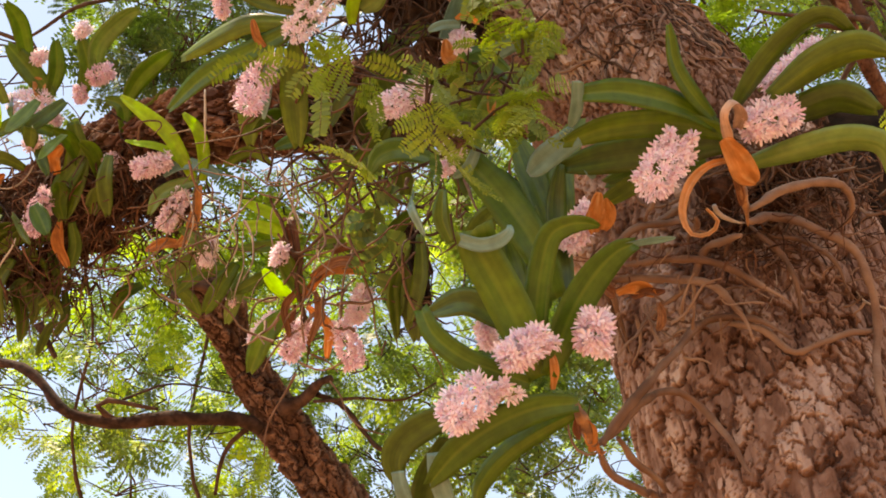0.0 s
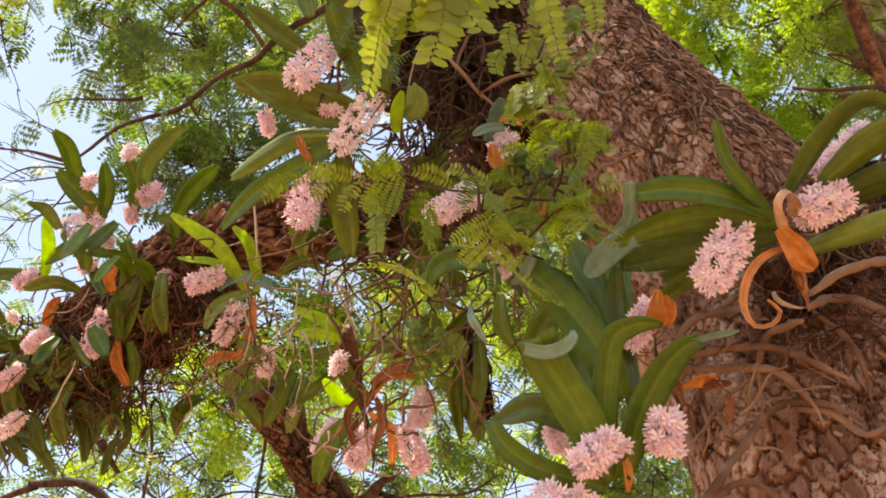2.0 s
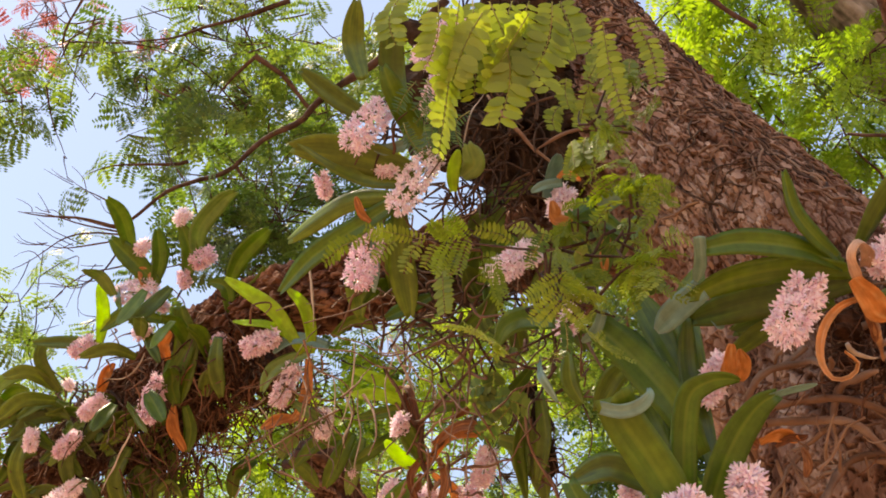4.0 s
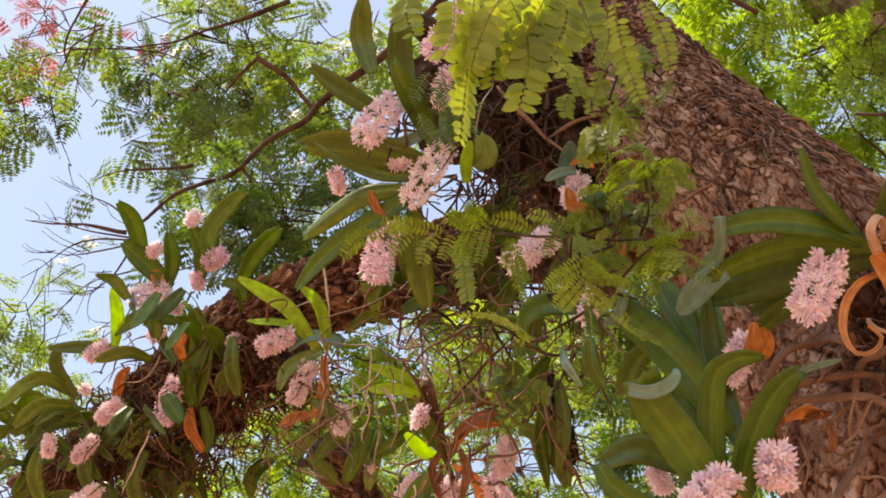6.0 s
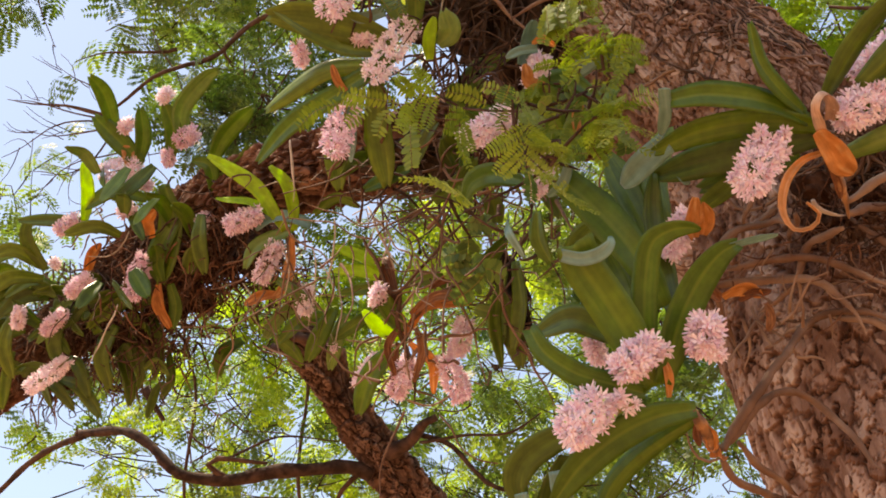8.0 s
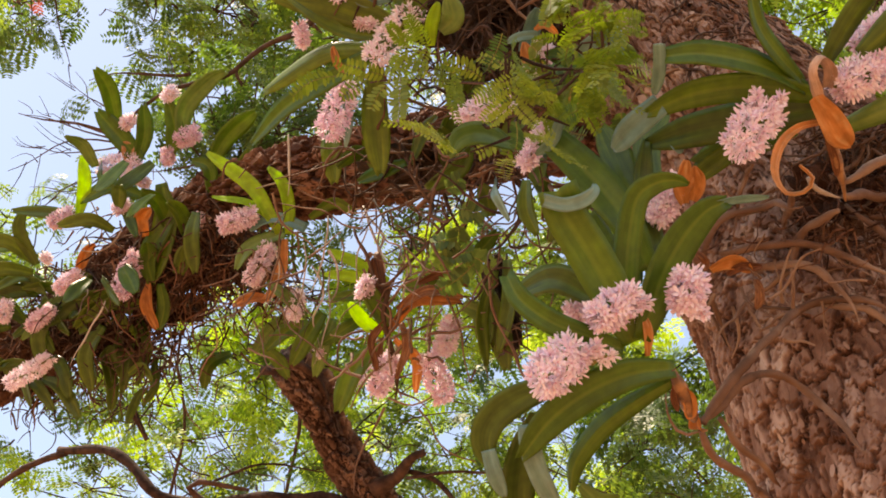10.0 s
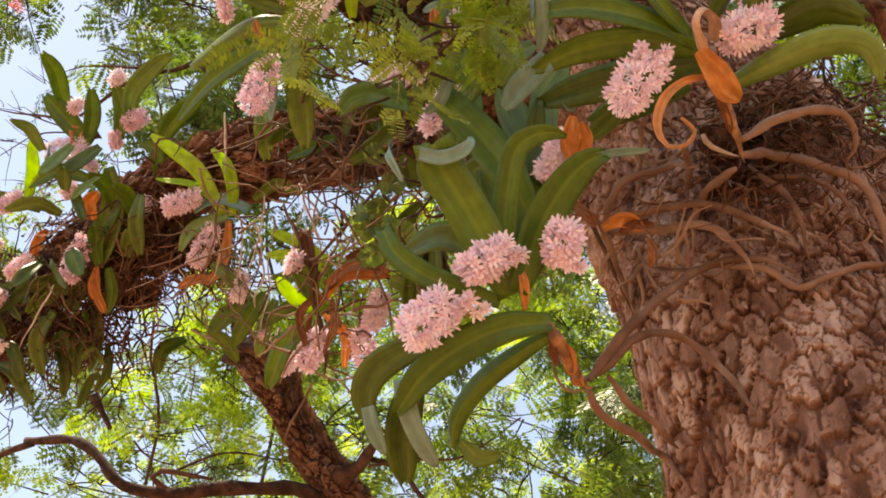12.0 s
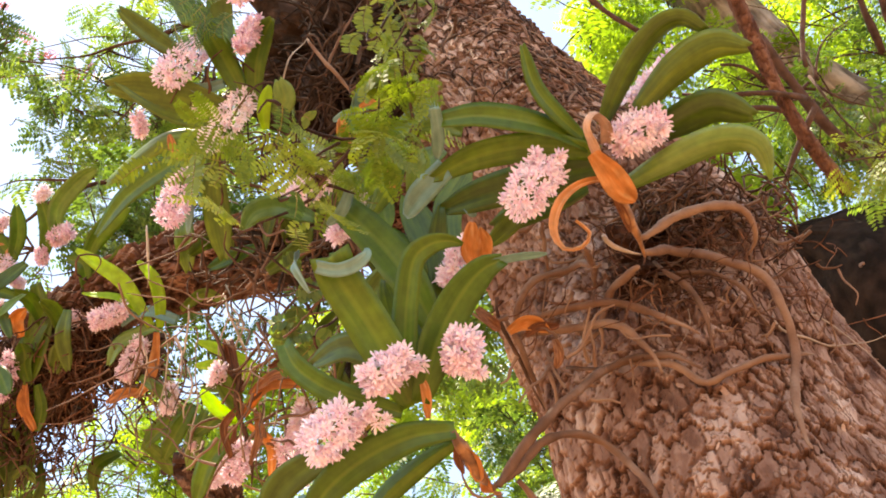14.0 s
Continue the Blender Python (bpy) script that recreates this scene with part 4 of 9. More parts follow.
leaf(o, [(0.228, 1.495, 2.697), (0.256, 1.447, 2.763), (0.288, 1.415, 2.812), (0.323, 1.394, 2.846), (0.353, 1.391, 2.862)], 0.055, (0.25, -0.62, -0.74), peak=0.4, blunt=0.6)
leaf(o, [(0.325, 1.392, 2.854), (0.366, 1.393, 2.867), (0.420, 1.405, 2.885)], 0.013, (0.25, -0.30, -0.90), "white")
leaf(o, [(0.255, 1.518, 2.847), (0.217, 1.476, 2.919), (0.168, 1.465, 3.001), (0.118, 1.457, 3.065)], 0.060, (0.06, -0.74, -0.67), peak=0.5, blunt=2)
leaf(o, [(0.131, 1.430, 3.072), (0.117, 1.448, 3.046), (0.094, 1.464, 3.036)], 0.019, (0.30, -0.65, -0.70), "white")
leaf(o, [(0.203, 1.506, 2.688), (0.153, 1.487, 2.696), (0.102, 1.470, 2.708), (0.060, 1.457, 2.738), (0.041, 1.448, 2.776)], 0.035, (0.11, -0.82, -0.55), peak=0.55, blunt=1.5)
leaf(o, [(0.181, 1.565, 2.825), (0.122, 1.556, 2.862), (0.064, 1.592, 2.865)], 0.046, (0.02, -0.81, -0.58), "dark")
leaf(o, [(0.227, 1.550, 2.799), (0.196, 1.533, 2.887), (0.179, 1.524, 2.969)], 0.044, (0.15, -0.72, -0.67), "dark")
leaf(o, [(0.273, 1.542, 2.824), (0.268, 1.532, 2.920), (0.262, 1.513, 3.012), (0.271, 1.481, 3.088)], 0.040, (0.25, -0.68, -0.67), "dark")
leaf(o, [(0.240, 1.557, 2.850), (0.236, 1.547, 2.947), (0.228, 1.525, 3.027)], 0.042, (-0.10, -0.72, -0.67), "dark")
root(o, [(0.265, 1.523, 2.667), (0.282, 1.548, 2.659), (0.296, 1.586, 2.656), (0.311, 1.627, 2.657), (0.330, 1.672, 2.669)], 0.0115, kind="stem", seed=1)
leaf(o, [(0.284, 1.544, 2.655), (0.299, 1.573, 2.650), (0.304, 1.616, 2.646)], 0.020, (-0.28, -0.58, -0.77), "dead")
leaf(o, [(0.312, 1.608, 2.655), (0.319, 1.648, 2.657), (0.338, 1.670, 2.664)], 0.018, (-0.39, -0.40, -0.83), "dead")
leaf(o, [(0.280, 1.535, 2.660), (0.276, 1.556, 2.650), (0.283, 1.591, 2.643)], 0.012, (-0.20, -0.60, -0.77), "brown")
leaf(o, [(0.274, 1.523, 2.667), (0.212, 1.519, 2.655), (0.152, 1.528, 2.631), (0.098, 1.551, 2.599), (0.059, 1.598, 2.570)], 0.049, (-0.07, -0.85, -0.52), peak=0.45)
leaf(o, [(0.277, 1.543, 2.664), (0.229, 1.569, 2.649), (0.175, 1.607, 2.626), (0.141, 1.651, 2.597), (0.135, 1.692, 2.575)], 0.033, (0.20, 0.85, 0.48), "back", peak=0.5)
leaf(o, [(0.122, 1.558, 2.671), (0.064, 1.584, 2.664), (0.024, 1.611, 2.649), (0.010, 1.640, 2.625), (0.023, 1.669, 2.596)], 0.046, (-0.06, -0.79, -0.61), "dark", peak=0.5)
leaf(o, [(0.016, 1.636, 2.609), (0.024, 1.654, 2.583), (0.038, 1.683, 2.560)], 0.026, (-0.40, -0.50, -0.76), "white")
leaf(o, [(0.069, 1.570, 2.607), (0.075, 1.593, 2.576), (0.091, 1.627, 2.548), (0.113, 1.668, 2.528)], 0.033, (-0.40, -0.51, -0.75), "white")
leaf(o, [(0.088, 1.606, 2.649), (0.069, 1.655, 2.626), (0.060, 1.711, 2.597), (0.063, 1.767, 2.567)], 0.053, (0.20, -0.69, -0.69), "dark")
leaf(o, [(0.146, 1.673, 2.574), (0.172, 1.685, 2.555), (0.202, 1.683, 2.558)], 0.026, (0.00, -0.53, -0.85), "back")
spike(o, (0.125, 1.475, 2.657), (0.090, 1.485, 2.624), 0.039, near=True)
spike(o, (0.143, 1.478, 2.654), (0.161, 1.469, 2.664), 0.015, near=True, thin=0.7)
spike(o, (0.167, 1.482, 2.651), (0.181, 1.478, 2.655), 0.010, near=True, thin=0.5)
spike(o, (0.207, 1.435, 2.723), (0.168, 1.440, 2.695), 0.031, near=True)
spike(o, (0.220, 1.448, 2.717), (0.234, 1.443, 2.723), 0.012, near=True, thin=0.5)
spike(o, (0.292, 1.430, 2.753), (0.288, 1.448, 2.727), 0.032, near=True)
spike(o, (0.301, 1.468, 2.728), (0.317, 1.472, 2.724), 0.010, near=True, thin=0.5)
spike(o, (0.311, 1.484, 2.994), (0.279, 1.506, 2.948), 0.027, near=True)
leaf(o, [(0.315, 1.489, 2.953), (0.310, 1.458, 2.970), (0.317, 1.429, 2.986)], 0.032, (0.28, -0.68, -0.68), "dead")
leaf(o, [(0.330, 1.486, 2.956), (0.336, 1.461, 2.968), (0.330, 1.435, 2.980)], 0.024, (-0.20, -0.68, -0.68), "dead")
leaf(o, [(0.238, 1.520, 2.687), (0.236, 1.485, 2.708), (0.231, 1.475, 2.726)], 0.014, (0.20, -0.70, -0.70), "dead")
spike(o, (0.193, 1.557, 2.858), (0.186, 1.569, 2.846), 0.016, near=True)
spike(o, (0.151, 1.606, 2.849), (0.157, 1.624, 2.831), 0.020, near=True)
root(o, [(0.328, 1.670, 2.670), (0.352, 1.659, 2.704), (0.401, 1.639, 2.763), (0.463, 1.659, 2.838), (0.544, 1.715, 2.936), (0.612, 1.680, 2.921), (0.661, 1.653, 2.868)], 0.0082, seed=2)
root(o, [(0.328, 1.670, 2.670), (0.365, 1.669, 2.709), (0.410, 1.669, 2.754), (0.453, 1.702, 2.793), (0.514, 1.749, 2.798), (0.551, 1.729, 2.727), (0.577, 1.710, 2.640)], 0.0072, seed=3)
root(o, [(0.330, 1.672, 2.669), (0.357, 1.724, 2.652), (0.407, 1.770, 2.649), (0.468, 1.919, 2.710), (0.498, 1.882, 2.633)], 0.0072, seed=4)
root(o, [(0.372, 1.690, 2.702), (0.395, 1.736, 2.684), (0.439, 1.777, 2.671), (0.484, 1.871, 2.678)], 0.0065, seed=5)
root(o, [(0.328, 1.670, 2.670), (0.309, 1.681, 2.665), (0.285, 1.659, 2.695), (0.282, 1.637, 2.710)], 0.0032, seed=6)

o = thing("orchid", (0.593, 1.564, 3.037), "orchid with long green strap leaves spreading from the trunk", "orchid", "orchids on the tree")
leaf(o, [(0.500, 1.369, 3.076), (0.431, 1.331, 3.084), (0.342, 1.304, 3.082), (0.278, 1.301, 3.073)], 0.044, (0.10, -0.93, -0.32), blunt=1.5)
leaf(o, [(0.270, 1.285, 3.083), (0.273, 1.324, 3.068), (0.269, 1.366, 3.062)], 0.020, (-0.28, -0.71, -0.64), "white")
leaf(o, [(0.495, 1.361, 3.084), (0.453, 1.319, 3.096), (0.420, 1.280, 3.121), (0.405, 1.232, 3.155)], 0.030, (0.34, -0.76, -0.55))
leaf(o, [(0.517, 1.376, 3.069), (0.427, 1.358, 3.071), (0.333, 1.368, 3.068), (0.262, 1.402, 3.061)], 0.046, (0.01, -0.55, -0.84))
leaf(o, [(0.283, 1.389, 3.067), (0.246, 1.426, 3.058), (0.215, 1.468, 3.050)], 0.042, (-0.17, -0.85, -0.48), "white")
leaf(o, [(0.520, 1.399, 3.067), (0.425, 1.426, 3.074), (0.343, 1.455, 3.079), (0.275, 1.487, 3.082)], 0.058, (-0.03, -0.76, -0.65), "dark")
leaf(o, [(0.501, 1.450, 3.079), (0.424, 1.497, 3.088), (0.353, 1.536, 3.090)], 0.049, (-0.09, -0.79, -0.60), "dark")
leaf(o, [(0.424, 1.449, 3.051), (0.386, 1.490, 3.052), (0.342, 1.537, 3.047)], 0.032, (-0.20, -0.70, -0.65), "dark")
leaf(o, [(0.310, 1.475, 3.080), (0.319, 1.478, 3.063), (0.325, 1.483, 3.058)], 0.016, (0.10, -0.70, -0.70), "white")
# The dark leaf copy paints in how these right-hand leaves look back-lit.
leaf(o, [(0.521, 1.338, 3.087), (0.557, 1.261, 3.118), (0.599, 1.208, 3.141), (0.637, 1.190, 3.144), (0.674, 1.206, 3.129)], 0.037, (-0.17, 0.51, 0.84), "dark", peak=0.4)
leaf(o, [(0.574, 1.317, 3.093), (0.627, 1.252, 3.106), (0.680, 1.214, 3.108), (0.730, 1.216, 3.098)], 0.051, (0.06, 0.75, 0.66), "dark", peak=0.6)
leaf(o, [(0.579, 1.376, 3.092), (0.639, 1.350, 3.103), (0.694, 1.329, 3.109), (0.753, 1.342, 3.096)], 0.056, (-0.06, 0.55, 0.83), "dark", peak=0.6)
leaf(o, [(0.554, 1.425, 3.045), (0.612, 1.369, 3.030), (0.674, 1.323, 3.018), (0.724, 1.317, 3.010), (0.745, 1.331, 2.996), (0.757, 1.370, 2.980)], 0.044, (0.02, 0.63, 0.77), peak=0.5, blunt=0)
spike(o, (0.429, 1.370, 3.024), (0.390, 1.374, 2.970), 0.040, near=True)
spike(o, (0.419, 1.366, 3.028), (0.416, 1.346, 3.041), 0.011, near=True, thin=0.8)
spike(o, (0.438, 1.369, 3.025), (0.453, 1.350, 3.038), 0.012, near=True, thin=0.8)
spike(o, (0.546, 1.340, 3.056), (0.596, 1.326, 3.070), 0.036, near=True)
spike(o, (0.544, 1.349, 3.054), (0.535, 1.350, 3.053), 0.012, near=True, thin=0.7)
spike(o, (0.572, 1.318, 3.119), (0.639, 1.259, 3.147), 0.020, near=True)
root(o, [(0.534, 1.408, 3.051), (0.552, 1.465, 3.036), (0.575, 1.521, 3.038), (0.593, 1.569, 3.039)], 0.0105, kind="stem", seed=41)
leaf(o, [(0.523, 1.344, 3.052), (0.523, 1.309, 3.058), (0.500, 1.289, 3.059), (0.486, 1.303, 3.042), (0.500, 1.340, 3.031), (0.512, 1.355, 3.026)], 0.028, (-0.27, -0.72, -0.63), "pink", twist=0.6, peak=0.4)
leaf(o, [(0.500, 1.342, 3.029), (0.521, 1.368, 3.020), (0.546, 1.404, 3.010), (0.566, 1.424, 3.008)], 0.042, (-0.18, -0.61, -0.77), "dead", peak=0.6, blunt=0)
leaf(o, [(0.527, 1.397, 3.034), (0.479, 1.386, 3.009), (0.444, 1.384, 2.968), (0.431, 1.395, 2.922), (0.444, 1.405, 2.890), (0.474, 1.401, 2.890), (0.484, 1.385, 2.904), (0.464, 1.373, 2.918)], 0.015, (-0.30, -0.78, -0.52), "dead")
leaf(o, [(0.530, 1.417, 3.028), (0.552, 1.462, 3.026), (0.565, 1.504, 3.026)], 0.013, (-0.30, -0.50, -0.80), "brown")
root(o, [(0.529, 1.511, 3.033), (0.542, 1.533, 3.025), (0.568, 1.548, 3.024), (0.591, 1.557, 3.030)], 0.0062, kind="pale", seed=42)
root(o, [(0.593, 1.557, 3.037), (0.673, 1.623, 3.099), (0.731, 1.615, 3.065), (0.786, 1.612, 3.021), (0.811, 1.633, 2.963), (0.809, 1.661, 2.880), (0.784, 1.645, 2.760), (0.791, 1.646, 2.686)], 0.0085, seed=43)
root(o, [(0.580, 1.569, 3.018), (0.548, 1.658, 3.049), (0.525, 1.684, 3.007), (0.528, 1.708, 2.953)], 0.0078, seed=44)
root(o, [(0.419, 1.711, 3.043), (0.467, 1.696, 3.059), (0.523, 1.666, 3.036), (0.590, 1.652, 3.001), (0.637, 1.643, 2.956), (0.665, 1.635, 2.928)], 0.0078, seed=45)
root(o, [(0.389, 1.729, 3.025), (0.460, 1.725, 3.029), (0.519, 1.680, 2.999), (0.562, 1.667, 2.970), (0.589, 1.669, 2.927), (0.606, 1.671, 2.880)], 0.0080, seed=46)
root(o, [(0.385, 1.722, 3.032), (0.394, 1.691, 3.063), (0.423, 1.665, 3.089), (0.481, 1.652, 3.103), (0.525, 1.559, 3.013)], 0.0072, seed=47)
root(o, [(0.515, 1.702, 3.004), (0.487, 1.731, 2.985), (0.459, 1.765, 2.989)], 0.0075, seed=48)
root(o, [(0.497, 1.523, 3.006), (0.524, 1.667, 3.089), (0.524, 1.667, 3.035)], 0.0068, seed=49)
root(o, [(0.425, 1.457, 3.014), (0.441, 1.645, 3.110), (0.437, 1.678, 3.077), (0.431, 1.704, 3.050)], 0.0045, seed=50)
root(o, [(0.586, 1.537, 3.036), (0.632, 1.521, 3.067), (0.699, 1.513, 3.090), (0.754, 1.526, 3.092), (0.775, 1.560, 3.072), (0.774, 1.608, 3.063)], 0.0088, seed=51)
root(o, [(0.570, 1.710, 2.935), (0.629, 1.680, 2.895), (0.673, 1.663, 2.850), (0.743, 1.659, 2.879), (0.799, 1.662, 2.891), (0.868, 1.699, 2.931)], 0.0065, seed=52)
root(o, [(0.468, 1.766, 2.989), (0.519, 1.736, 2.951), (0.561, 1.713, 2.938)], 0.0045, kind="dry", seed=53)
root(o, [(0.624, 1.646, 3.103), (0.659, 1.634, 3.035), (0.685, 1.635, 2.971), (0.686, 1.657, 2.906)], 0.0058, kind="dry", seed=54)
root(o, [(0.632, 1.651, 3.087), (0.699, 1.629, 3.055), (0.759, 1.622, 2.993), (0.779, 1.644, 2.938)], 0.0052, kind="dry", seed=55)
root(o, [(0.439, 1.771, 2.983), (0.443, 1.805, 2.949), (0.439, 1.832, 2.922)], 0.0055, seed=56)
root(o, [(0.367, 1.703, 3.051), (0.393, 1.743, 3.010), (0.415, 1.791, 2.963), (0.432, 1.825, 2.929)], 0.0060, seed=57)
root(o, [(0.354, 1.682, 3.071), (0.371, 1.723, 3.031), (0.397, 1.770, 2.983), (0.428, 1.818, 2.936)], 0.0045, kind="dry", seed=58)
leaf(o, [(0.365, 1.591, 2.908), (0.393, 1.572, 2.913), (0.428, 1.592, 2.908)], 0.026, (0.00, -0.30, -0.95), "dead")
leaf(o, [(0.390, 1.596, 2.904), (0.408, 1.580, 2.906), (0.444, 1.587, 2.913)], 0.016, (0.00, -0.30, -0.95), "brown")
leaf(o, [(0.436, 1.609, 2.905), (0.441, 1.619, 2.881), (0.435, 1.634, 2.866)], 0.016, (0.10, -0.86, -0.45), "brown")
leaf(o, [(0.317, 1.520, 2.893), (0.333, 1.525, 2.874), (0.350, 1.545, 2.869)], 0.018, (0.10, -0.80, -0.50), "brown")
root(o, [(0.867, 1.709, 3.037), (0.931, 1.742, 3.006), (1.001, 1.793, 2.957)], 0.0014, kind="pale", seed=59)
root(o, [(0.681, 1.694, 3.037), (0.671, 1.698, 2.996), (0.647, 1.698, 2.947)], 0.0013, kind="pale", seed=60)
root(o, [(0.799, 1.684, 2.999), (0.833, 1.701, 2.974), (0.907, 1.744, 2.983), (0.988, 1.714, 2.963)], 0.0022, kind="pale", seed=61)
# Dark mats and fibres among these roots also stand for the orchid's shadow.
root_mat(o, (0.646, 1.721, 3.177), (0.070, 0.05, 0.055), 33, M_FIBRE)
root_mat(o, (0.850, 1.819, 3.224), (0.035, 0.03, 0.030), 34, M_FIBRE)
root_mat(o, (0.732, 1.800, 3.153), (0.055, 0.04, 0.030), 35, M_FIBRE)
tangle(o, (0.706, 1.614, 3.146), (0.105, 0.03, 0.067), 160, 0.076, 0.0016, M_FIBRE, 36, 0.1)
tangle(o, (0.654, 1.691, 3.063), (0.134, 0.03, 0.057), 150, 0.076, 0.0016, M_FIBRE, 37, 0.1)
tangle(o, (0.781, 1.684, 3.132), (0.078, 0.03, 0.058), 20, 0.050, 0.0030, M_ROOT, 38, 0.1)
tangle(o, (0.775, 1.715, 3.235), (0.055, 0.025, 0.045), 190, 0.080, 0.0034, M_DRYROOT, 44, 0.3)
tangle(o, (0.690, 1.640, 3.240), (0.065, 0.025, 0.035), 190, 0.080, 0.0034, M_DRYROOT, 49, 0.3)
tangle(o, (0.642, 1.671, 2.995), (0.103, 0.03, 0.056), 40, 0.066, 0.0022, M_ROOT, 39, 0.2)
tangle(o, (0.665, 1.654, 3.193), (0.089, 0.05, 0.040), 16, 0.109, 0.0060, M_ROOT, 40, 0.2)
tangle(o, (0.464, 1.688, 2.925), (0.046, 0.03, 0.055), 10, 0.092, 0.0040, M_ROOT, 41, 0.4)

o = thing("orchid", (-0.130, 1.776, 3.736), "orchid clump with dark leaves and pink flower clusters on the limb", "orchid", "orchids on the tree")
leaf(o, [(-0.123, 1.753, 3.756), (-0.157, 1.700, 3.806), (-0.189, 1.610, 3.822), (-0.204, 1.574, 3.854)], 0.055, (0.34, -0.74, -0.57))
leaf(o, [(-0.103, 1.759, 3.752), (-0.097, 1.701, 3.804), (-0.077, 1.656, 3.844), (-0.052, 1.602, 3.825)], 0.050, (-0.28, -0.73, -0.62))
leaf(o, [(-0.078, 1.769, 3.674), (-0.077, 1.725, 3.686), (-0.063, 1.691, 3.717)], 0.028, (0.18, -0.66, -0.73), "young")
leaf(o, [(-0.059, 1.747, 3.693), (-0.033, 1.713, 3.696), (-0.043, 1.683, 3.724)], 0.047, (0.17, -0.65, -0.74), "back")
leaf(o, [(-0.234, 1.690, 3.817), (-0.305, 1.654, 3.853), (-0.377, 1.606, 3.897)], 0.043, (0.12, -0.79, -0.60), "dark")
leaf(o, [(-0.254, 1.691, 3.952), (-0.271, 1.663, 4.045), (-0.256, 1.597, 4.105)], 0.050, (0.18, -0.68, -0.71), "dark")
leaf(o, [(-0.176, 1.748, 3.898), (-0.191, 1.711, 4.000), (-0.182, 1.626, 4.077)], 0.058, (0.18, -0.69, -0.70), "dark")
leaf(o, [(-0.154, 1.772, 3.741), (-0.261, 1.744, 3.770), (-0.344, 1.728, 3.785), (-0.410, 1.724, 3.791)], 0.075, (-0.07, -0.55, -0.83), "dark")
leaf(o, [(-0.154, 1.789, 3.725), (-0.262, 1.774, 3.741), (-0.357, 1.733, 3.781), (-0.392, 1.715, 3.799)], 0.048, (0.16, -0.90, -0.42), "dark")
leaf(o, [(-0.151, 1.775, 3.697), (-0.261, 1.822, 3.656), (-0.377, 1.893, 3.636), (-0.463, 1.988, 3.620)], 0.048, (-0.21, -0.87, -0.43))
leaf(o, [(-0.176, 1.788, 3.686), (-0.301, 1.814, 3.707), (-0.435, 1.907, 3.693)], 0.046, (0.11, 0.90, 0.41), "dark")
leaf(o, [(-0.191, 1.833, 3.686), (-0.196, 1.896, 3.629), (-0.191, 1.949, 3.580), (-0.186, 1.997, 3.536)], 0.060, (-0.21, -0.68, -0.70), "dark")
leaf(o, [(-0.164, 1.727, 3.782), (-0.213, 1.735, 3.775), (-0.242, 1.726, 3.785)], 0.025, (0.00, -0.83, -0.56), "white")
leaf(o, [(-0.266, 1.850, 3.672), (-0.250, 1.903, 3.623), (-0.259, 1.957, 3.575)], 0.023, (-0.49, -0.60, -0.63), "white")
spike(o, (-0.220, 1.673, 3.832), (-0.273, 1.682, 3.758), 0.040)
spike(o, (-0.124, 1.754, 3.755), (-0.190, 1.783, 3.663), 0.038)
spike(o, (-0.259, 1.870, 3.654), (-0.287, 1.895, 3.564), 0.039)
spike(o, (-0.093, 1.634, 3.865), (-0.116, 1.641, 3.791), 0.025)
spike(o, (-0.351, 1.774, 3.744), (-0.346, 1.796, 3.723), 0.019)
spike(o, (-0.227, 1.767, 3.746), (-0.200, 1.769, 3.745), 0.017)
spike(o, (-0.055, 1.521, 3.911), (-0.120, 1.567, 3.861), 0.034)
leaf(o, [(-0.254, 1.820, 3.651), (-0.272, 1.808, 3.667), (-0.281, 1.785, 3.694)], 0.018, (0.17, -0.81, -0.56), "dead")
leaf(o, [(-0.188, 1.789, 3.763), (-0.234, 1.770, 3.784), (-0.253, 1.742, 3.818)], 0.018, (0.14, -0.84, -0.52), "dead")
tangle(o, (-0.207, 1.786, 3.841), (0.049, 0.06, 0.049), 26, 0.110, 0.0037, M_DRYROOT, 42, 0.2)

o = thing("orchid", (0.045, 1.804, 3.891), "tangled mat of brown aerial roots in the fork of the trunk", "orchid", "orchids on the tree")
# Mats and roots here are coloured darker to paint the cavity's shade.
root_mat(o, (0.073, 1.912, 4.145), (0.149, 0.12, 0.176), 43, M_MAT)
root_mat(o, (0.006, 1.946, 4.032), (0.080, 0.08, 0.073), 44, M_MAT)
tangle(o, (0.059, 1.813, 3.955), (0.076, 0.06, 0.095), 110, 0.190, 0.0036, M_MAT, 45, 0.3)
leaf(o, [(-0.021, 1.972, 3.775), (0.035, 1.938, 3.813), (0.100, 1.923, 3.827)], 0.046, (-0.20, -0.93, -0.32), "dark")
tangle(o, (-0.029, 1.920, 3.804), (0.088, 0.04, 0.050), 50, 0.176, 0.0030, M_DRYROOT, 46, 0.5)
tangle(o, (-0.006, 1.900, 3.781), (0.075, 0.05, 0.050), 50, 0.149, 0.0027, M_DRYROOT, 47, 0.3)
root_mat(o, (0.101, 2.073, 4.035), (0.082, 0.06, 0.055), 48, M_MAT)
root(o, [(0.006, 1.693, 3.864), (0.058, 1.715, 3.793), (0.124, 1.757, 3.742), (0.156, 1.783, 3.712)], 0.0047, seed=49)
root(o, [(0.099, 1.735, 3.738), (0.159, 1.697, 3.750), (0.243, 1.686, 3.761), (0.280, 1.675, 3.771)], 0.0039, seed=50)
root(o, [(0.045, 1.723, 3.785), (0.087, 1.682, 3.876), (0.116, 1.667, 3.967)], 0.0040, kind="dry", seed=51)
